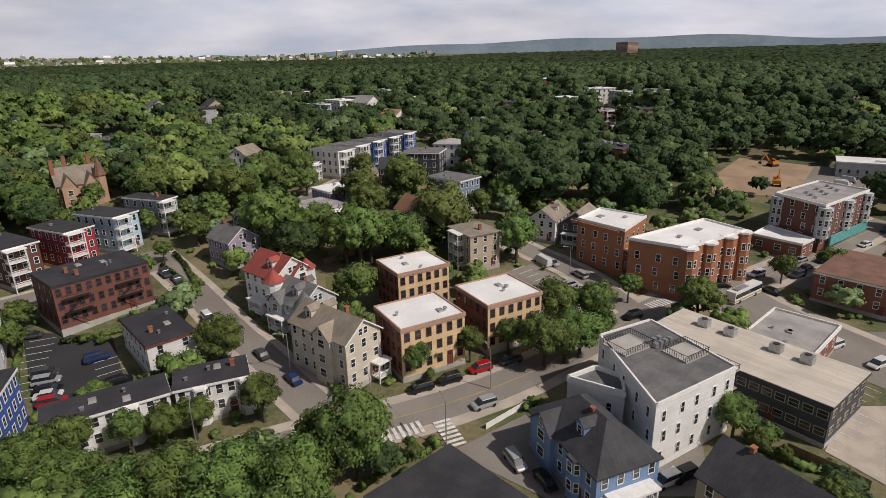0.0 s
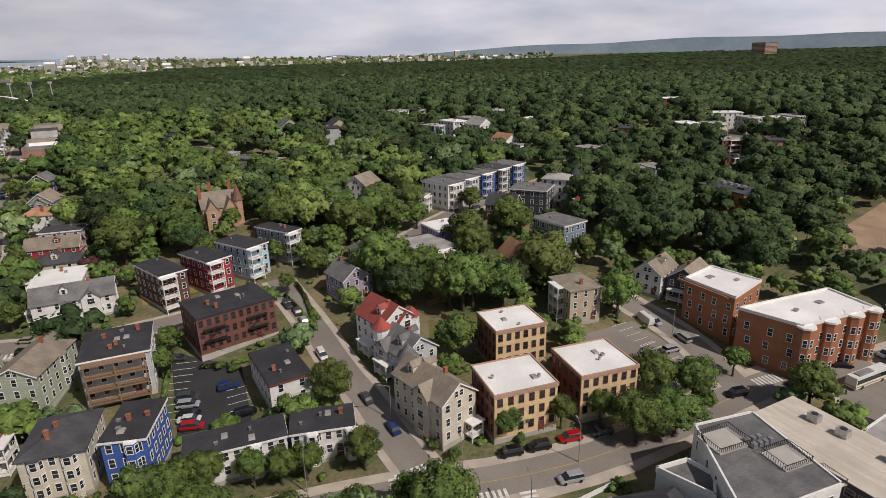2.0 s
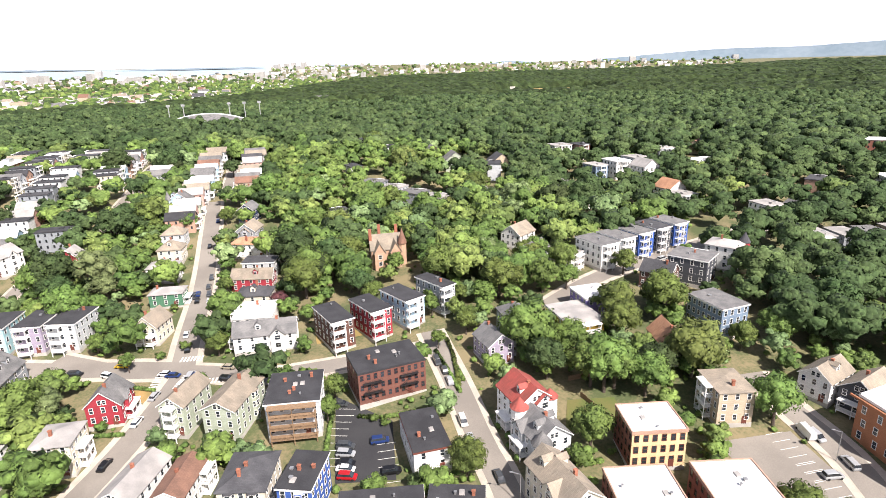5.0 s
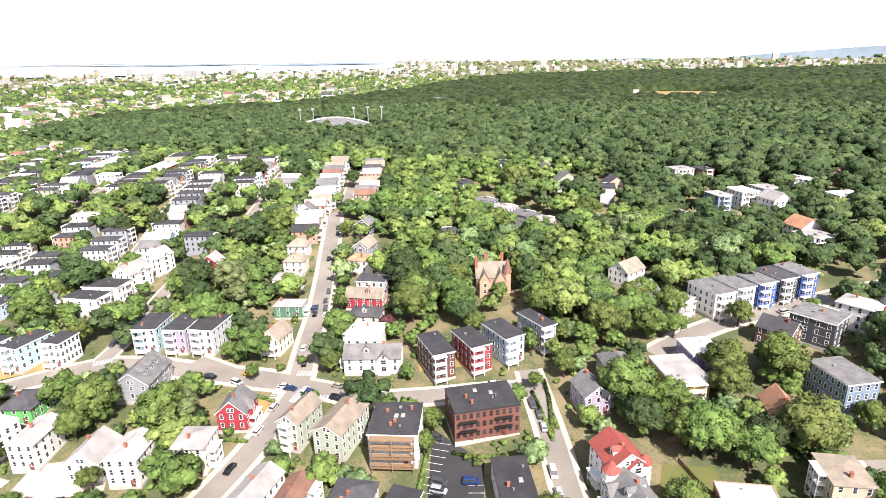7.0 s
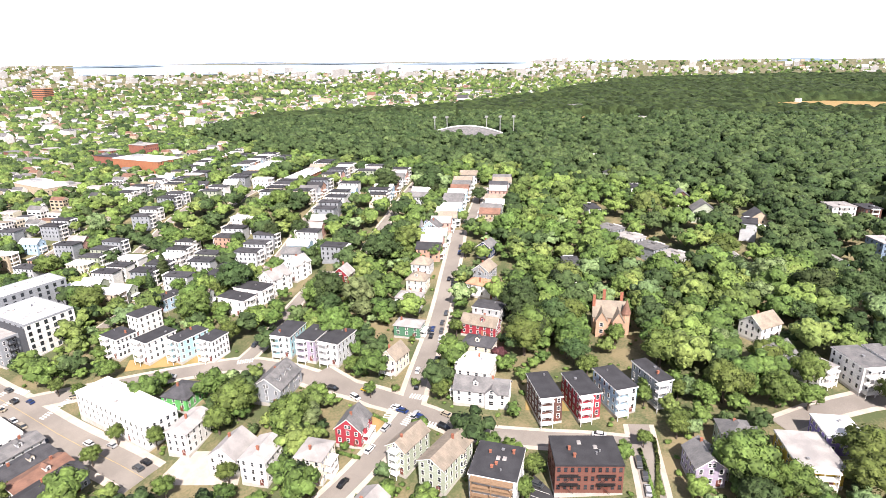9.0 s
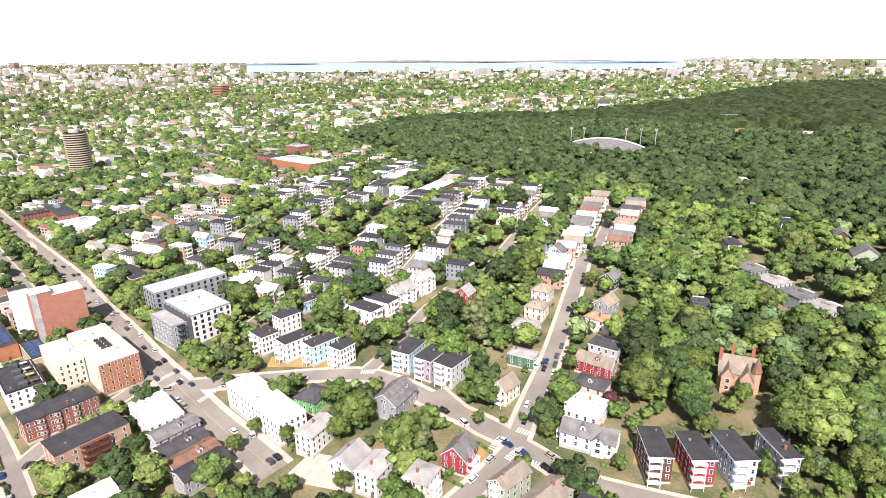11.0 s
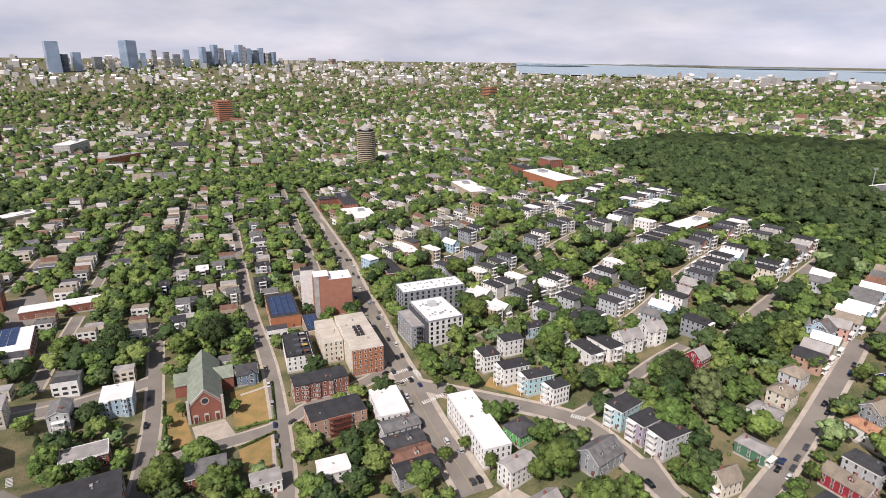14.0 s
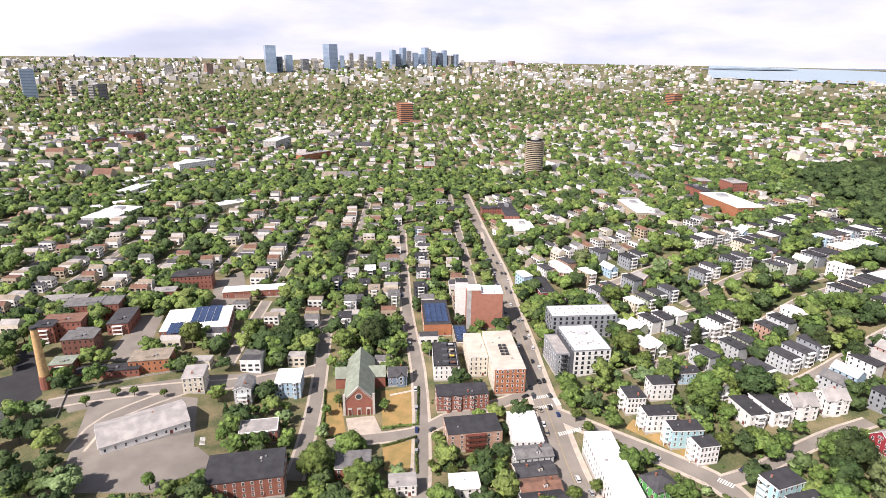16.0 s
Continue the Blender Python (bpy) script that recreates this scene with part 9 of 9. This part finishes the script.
planted(-289.9, -147.3, "maple", 1.50)
planted(-254.6, -235.9, "maple", 1.50)
planted(-179.4, -106.8, "maple", 1.50)
planted(-177.5, -83.4, "maple", 1.50)
planted(-307.9, 34.2, "maple", 1.50)
planted(-281.3, 67.4, "maple", 1.50)
planted(-330.3, 139.4, "oak", 1.50)
planted(-234.0, 91.6, "maple", 1.50)
planted(-388.6, 86.7, "maple", 1.50)
planted(-540.3, -47.7, "oak", 1.50)
planted(-428.2, 2.0, "maple", 1.50)
planted(-459.4, -243.0, "maple", 1.50)
planted(-231.6, -190.0, "street", 1.50)
planted(-445.9, -472.6, "maple", 1.50)
planted(-288.4, -359.8, "maple", 1.50)
planted(-200.1, -299.9, "maple", 1.50)
planted(-367.3, -335.2, "maple", 1.50)
planted(-548.7, -354.4, "maple", 1.50)
planted(-510.7, 16.8, "pale", 1.50)
planted(-346.9, 68.7, "conifer", 1.50)
av = random.Random(77)
for (ax_, ay_), (bx_, by_) in zip(LINES[6][0][4:], LINES[6][0][5:]):
    L_ = math.dist((ax_, ay_), (bx_, by_))
    for k in range(int(L_ / 22) if L_ < 200 else 0):
        for s_ in (-1, 1):
            t_ = (k + av.uniform(0.2, 0.8)) / int(L_ / 22)
            planted(ax_ + (bx_ - ax_) * t_ - (by_ - ay_) / L_ * 9.8 * s_, ay_ + (by_ - ay_) * t_ + (bx_ - ax_) / L_ * 9.8 * s_, "street", av.uniform(0.9, 1.5))
# nearer gaps between the houses filled with single trees
rnd = random.Random(11)
SOLO = 12
count = tries = 0
while count < SOLO and tries < 6000:
    tries += 1
    a, r = rnd.uniform(-38, 125), 100 + 180 * rnd.random()
    x, y = -math.sin(radians(a)) * r, math.cos(radians(a)) * r
    if not free(x, y, 3.6) or any(math.hypot(x - px, y - py) < 22 for px, py in OPEN):
        continue
    if screens(x, y, 8) or blocks_view(x, y):
        continue
    tree(x, y, rnd.choice(("maple", "maple", "maple", "oak", "pale")), rnd.uniform(0.75, 1.1))
    count += 1


def woods(name, spots, leafm, label, seed):
    """A wood of many trees, each a dome of billows with loose leaf clumps, as one object."""
    r = random.Random(seed)
    leafage = Foliage(seed)
    for x, y, R, dist in spots:
        H = min(R * r.uniform(1.25, 1.65), 15)
        n, leaves, k = (8, 420, 0.05) if dist < 95 else (8, 150, 0.065) if dist < 120 else (9, 110, 0.065) if dist < 240 else (7, 56, 0.08) if dist < 420 else (5, 16, 0.11) if dist < 780 else (3, 5, 0.13) if dist < 1100 else (0, 0, 1)
        lobes = lobe_set(r, R, H, n) if n else [(0, 0, R * 0.85, R, R * 0.85)]
        z = ground_z(x, y) + (R * 0.35 if dist < 900 else 0)
        leafage.crown(lobes, leaves, R * k, (x, y, z), 0.92 if dist < 420 else 1.0, 0, r.uniform(-1, 1), 0.12 if n else 0.25)
    return tagged(new(name, leafage.mesh(name, leafm)), label, "woods", kind="stuff")


spots = [[], [], [], []]
# dense woods of the hill, and loose trees among the streets
cell, placed = 12.6, 0
for i in range(-80, 65):
    for j in range(-64, 80):
        x, y = i * cell + rnd.uniform(-4.4, 4.4), j * cell + rnd.uniform(-4.4, 4.4)
        a, r = azimuth(x, y), math.hypot(x, y)
        park = in_park(x, y) and r > between(PARK_NEAR, a) + 40
        if r < (190 if a < 45 else 120) or r > (985 if park else 800) or not -48 < a < 152:
            continue
        if park and (rnd.random() < 0.34 or any(((x - cx) / (rx_ + 4)) ** 2 + ((y - cy) / (ry_ + 4)) ** 2 < 1 for cx, cy, rx_, ry_ in CLEARINGS)):
            continue
        thick = 1.0 if park or (a < 40 and r > 190) or (a < 56 and r > 420) else 0.9
        if rnd.random() > thick or not free(x, y, 3.2 if thick > 0.96 else 2.0) or any(math.hypot(x - px, y - py) < 24 for px, py in OPEN):
            continue
        if r < 520 and rnd.random() < (0.4 if r < 260 else 0.7) and screens(x, y, 16):
            continue
        if blocks_view(x, y):
            continue
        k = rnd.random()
        # dark leaves picked more often here stand in for cloud shade on the woods
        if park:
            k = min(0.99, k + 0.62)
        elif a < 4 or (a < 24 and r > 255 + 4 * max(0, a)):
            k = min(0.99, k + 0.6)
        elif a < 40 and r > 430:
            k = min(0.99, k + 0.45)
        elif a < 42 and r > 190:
            # lighter leaves more often on this slope, in place of sunlight falling there
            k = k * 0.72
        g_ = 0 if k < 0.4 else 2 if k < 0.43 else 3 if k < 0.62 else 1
        size = rnd.uniform(6.2, 9.8) * (1.22 if park else 1.0 if thick > 0.95 else 0.78)
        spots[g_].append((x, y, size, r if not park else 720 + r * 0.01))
# garden trees that fill the ground between the nearer houses
for i in range(-46, 30):
    for j in range(-26, 48):
        x, y = i * 7.4 + rnd.uniform(-2.6, 2.6), j * 7.4 + rnd.uniform(-2.6, 2.6)
        a, r = azimuth(x, y), math.hypot(x, y)
        if not 66 < r < 340 or not -42 < a < 128 or rnd.random() < 0.25 or not free(x, y, 2.5):
            continue
        if any(math.hypot(x - px, y - py) < 15 for px, py in OPEN) or screens(x, y, 5) or (r > 150 and a > 20 and screens(x, y, 10)):
            continue
        if r > 190 and a < 40 and rnd.random() < 0.6:
            continue
        spots[rnd.choice((0, 0, 0, 0, 1, 2, 3))].append((x, y, rnd.uniform(2.6, 4.6), 90 if r < 112 else 100 if r < 200 else 180 if r < 260 else 250))
# garden and street trees of the town
for k in range(6200):
    a, r = rnd.uniform(38, 150), 300 + 620 * rnd.random() ** 0.8
    x, y = -math.sin(radians(a)) * r, math.cos(radians(a)) * r
    if in_park(x, y) or not free(x, y, 1.9) or (r < 420 and rnd.random() < 0.6 and screens(x, y, 10)) or any(math.hypot(x - px, y - py) < 24 for px, py in OPEN):
        continue
    spots[rnd.choice((0, 0, 0, 1, 1, 3))].append((x, y, rnd.uniform(3.6, 6.8) * (1.2 if grove(x, y) else 1), r + 110 if r < 560 else 790))
# trees of the far town
for k in range(19000):
    a, r = rnd.uniform(0, 150), 780 + 3900 * rnd.random() ** 1.75
    x, y = -math.sin(radians(a)) * r, math.cos(radians(a)) * r
    if in_park(x, y) or (r > 2700 and rnd.random() < 0.72) or (43 < a < 83.5 and r > 3700):
        continue
    spots[rnd.choice((0, 0, 1, 1, 0, 3))].append((x, y, rnd.uniform(4.6, 7.6) * (1 + max(0, r - 900) / 3600), max(r, 1101) if r > 900 else r))
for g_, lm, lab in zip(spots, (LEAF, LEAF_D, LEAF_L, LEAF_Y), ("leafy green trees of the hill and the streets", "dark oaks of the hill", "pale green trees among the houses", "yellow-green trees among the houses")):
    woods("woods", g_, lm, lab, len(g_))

# garden shrubs round the nearer houses
r_ = random.Random(23)
leafage = Foliage(23)
for k in range(3600):
    a, r = r_.uniform(-40, 120), 62 + 220 * r_.random()
    x, y = -math.sin(radians(a)) * r, math.cos(radians(a)) * r
    if not free(x, y, 0.9) or free(x, y, 5.0) and r_.random() < 0.7 or any(math.hypot(x - px, y - py) < 13 for px, py in OPEN):
        continue
    R = r_.uniform(0.6, 1.5)
    leafage.crown(lobe_set(r_, R, R * 1.4, 1), 14, R * 0.15, (x, y, ground_z(x, y) - 0.1), 0.95, 0, r_.uniform(-1, 1))
tagged(new("shrubs", leafage.mesh("shrubs", LEAF)), "low green garden shrubs along walls and fences", "shrubs", kind="stuff")

# the closed canopy of the park and the far woods
rows, cols = [], []
rr = 430.0
while rr < 4300:
    rows.append(rr)
    rr *= 1.0095
angs = np.arange(-58, 75.01, 0.29)
R2, A2 = np.meshgrid(np.array(rows), angs, indexing="ij")
X2, Y2 = -np.sin(np.radians(A2)) * R2, np.cos(np.radians(A2)) * R2
near_edge = np.array([between(PARK_NEAR, a) for a in angs])
far_edge = np.array([between(PARK_FAR, a) for a in angs])
size = 13 * np.maximum(1, R2 / 1100) ** 0.8
gen = np.random.RandomState(4)
tab = gen.rand(4, 256, 256)
top = np.zeros_like(R2)
lev = np.zeros_like(R2)
for octave, cellsize in enumerate((13.0, 18.5, 27.0)):
    use = (np.round(np.log(size / 13) / np.log(1.42)).astype(int).clip(0, 2) == octave)
    gxi, gyi = np.floor(X2 / cellsize).astype(int), np.floor(Y2 / cellsize).astype(int)
    best = np.full_like(R2, -1.0)
    for di in (-1, 0, 1):
        for dj in (-1, 0, 1):
            ci, cj = (gxi + di) % 256, (gyi + dj) % 256
            px, py = (gxi + di + tab[0][ci, cj]) * cellsize, (gyi + dj + tab[1][ci, cj]) * cellsize
            rad = cellsize * (0.55 + 0.4 * tab[2][ci, cj])
            d2 = ((X2 - px) ** 2 + (Y2 - py) ** 2) / rad ** 2
            hgt = np.where(d2 < 1, 2.5 + 6.0 * tab[3][ci, cj] + cellsize * 0.72 * np.sqrt(np.maximum(0, 1 - d2)), -1)
            best = np.maximum(best, hgt)
    top = np.where(use, np.where(best > 0, best, 1.5), top)
base = np.array([[ground_z(x, y) for x, y in zip(xr, yr)] for xr, yr in zip(X2[::6], Y2[::6])])
baser = np.repeat(base, 6, axis=0)[: len(rows)]
wob = gen.rand(*R2.shape) * 0.9
depth = np.clip((R2 - near_edge[None, :]) / 14, 0, 1) * np.clip((far_edge[None, :] - R2) / 30, 0, 1)
for cx, cy, rx_, ry_ in CLEARINGS:
    depth *= np.clip((np.sqrt(((X2 - cx) / rx_) ** 2 + ((Y2 - cy) / ry_) ** 2) - 1) * 9, 0, 1)
keep = (R2 > near_edge[None, :] - 12) & (R2 < far_edge[None, :] + 10)
idx = -np.ones(R2.shape, int)
idx[keep] = np.arange(keep.sum())
Z2 = baser + (top * np.where(R2 < 990, 0.5, 1.0) + wob) * np.sqrt(depth) - 0.8 * (depth == 0)
cv = np.stack([X2[keep], Y2[keep], Z2[keep]], -1)
q = keep[:-1, :-1] & keep[1:, :-1] & keep[1:, 1:] & keep[:-1, 1:]
cf = np.stack([idx[:-1, :-1][q], idx[1:, :-1][q], idx[1:, 1:][q], idx[:-1, 1:][q]], -1)
cme = bpy.data.meshes.new("woods")
cme.from_pydata(cv.tolist(), [], cf.tolist())
cme.materials.append(CANOPY)
tagged(new("woods", cme), "unbroken dark green canopy of the park woods", "woods", kind="stuff")

# far hills and the bay
def ridge(a0, a1, dist, low, high, seed, label):
    r = random.Random(seed)
    bm, prev = B(), None
    n = 90
    ph = [r.uniform(0, 6.28) for _ in range(4)]
    for i in range(n + 1):
        a = radians(a0 + (a1 - a0) * i / n)
        t = i / n
        env = min(1, t * 5, (1 - t) * 5)
        z = low + (high - low) * env * (0.5 + 0.22 * math.sin(t * 7 + ph[0]) + 0.16 * math.sin(t * 17 + ph[1]) + 0.07 * math.sin(t * 41 + ph[2]))
        x, y = -math.sin(a), math.cos(a)
        col = [bm.verts.new((x * (dist - 250), y * (dist - 250), -20)), bm.verts.new((x * dist, y * dist, z)), bm.verts.new((x * (dist + 60), y * (dist + 60), -20))]
        if prev:
            for k in range(2):
                bm.faces.new((prev[k], prev[k + 1], col[k + 1], col[k]))
        prev = col
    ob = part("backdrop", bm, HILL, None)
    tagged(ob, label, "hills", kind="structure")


ridge(-80, 12, 4700, 96, 205, 3, "low wooded hills in haze blue on the horizon")
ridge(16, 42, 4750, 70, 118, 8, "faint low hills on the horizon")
def polar(a, r):
    return -math.sin(radians(a)) * r, math.cos(radians(a)) * r


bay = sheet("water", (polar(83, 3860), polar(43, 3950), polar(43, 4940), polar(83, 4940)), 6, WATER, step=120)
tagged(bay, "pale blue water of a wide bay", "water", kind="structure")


# low wooded islands and the far shore of the bay
for a, r, L, hgt in ((80, 4560, 300, 13), (62, 4620, 420, 11), (50, 4500, 520, 12), (70, 4800, 380, 9)):
    x, y = polar(a, r)
    bm, prev = B(), None
    for i in range(19):
        t = i / 9 - 1
        w_ = 60 * math.sqrt(max(0.02, 1 - t * t))
        row = [bm.verts.new((t * L, -w_, 0)), bm.verts.new((t * L, 0, hgt * math.sqrt(max(0.01, 1 - t * t)) * (0.8 + 0.2 * math.sin(i * 2.1)))), bm.verts.new((t * L, w_, 0))]
        if prev:
            for k in (0, 1):
                bm.faces.new((prev[k], row[k], row[k + 1], prev[k + 1]))
        prev = row
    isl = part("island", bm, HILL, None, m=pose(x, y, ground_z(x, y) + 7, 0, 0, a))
    tagged(isl, "low wooded island in haze blue on the bay", "island", kind="structure")
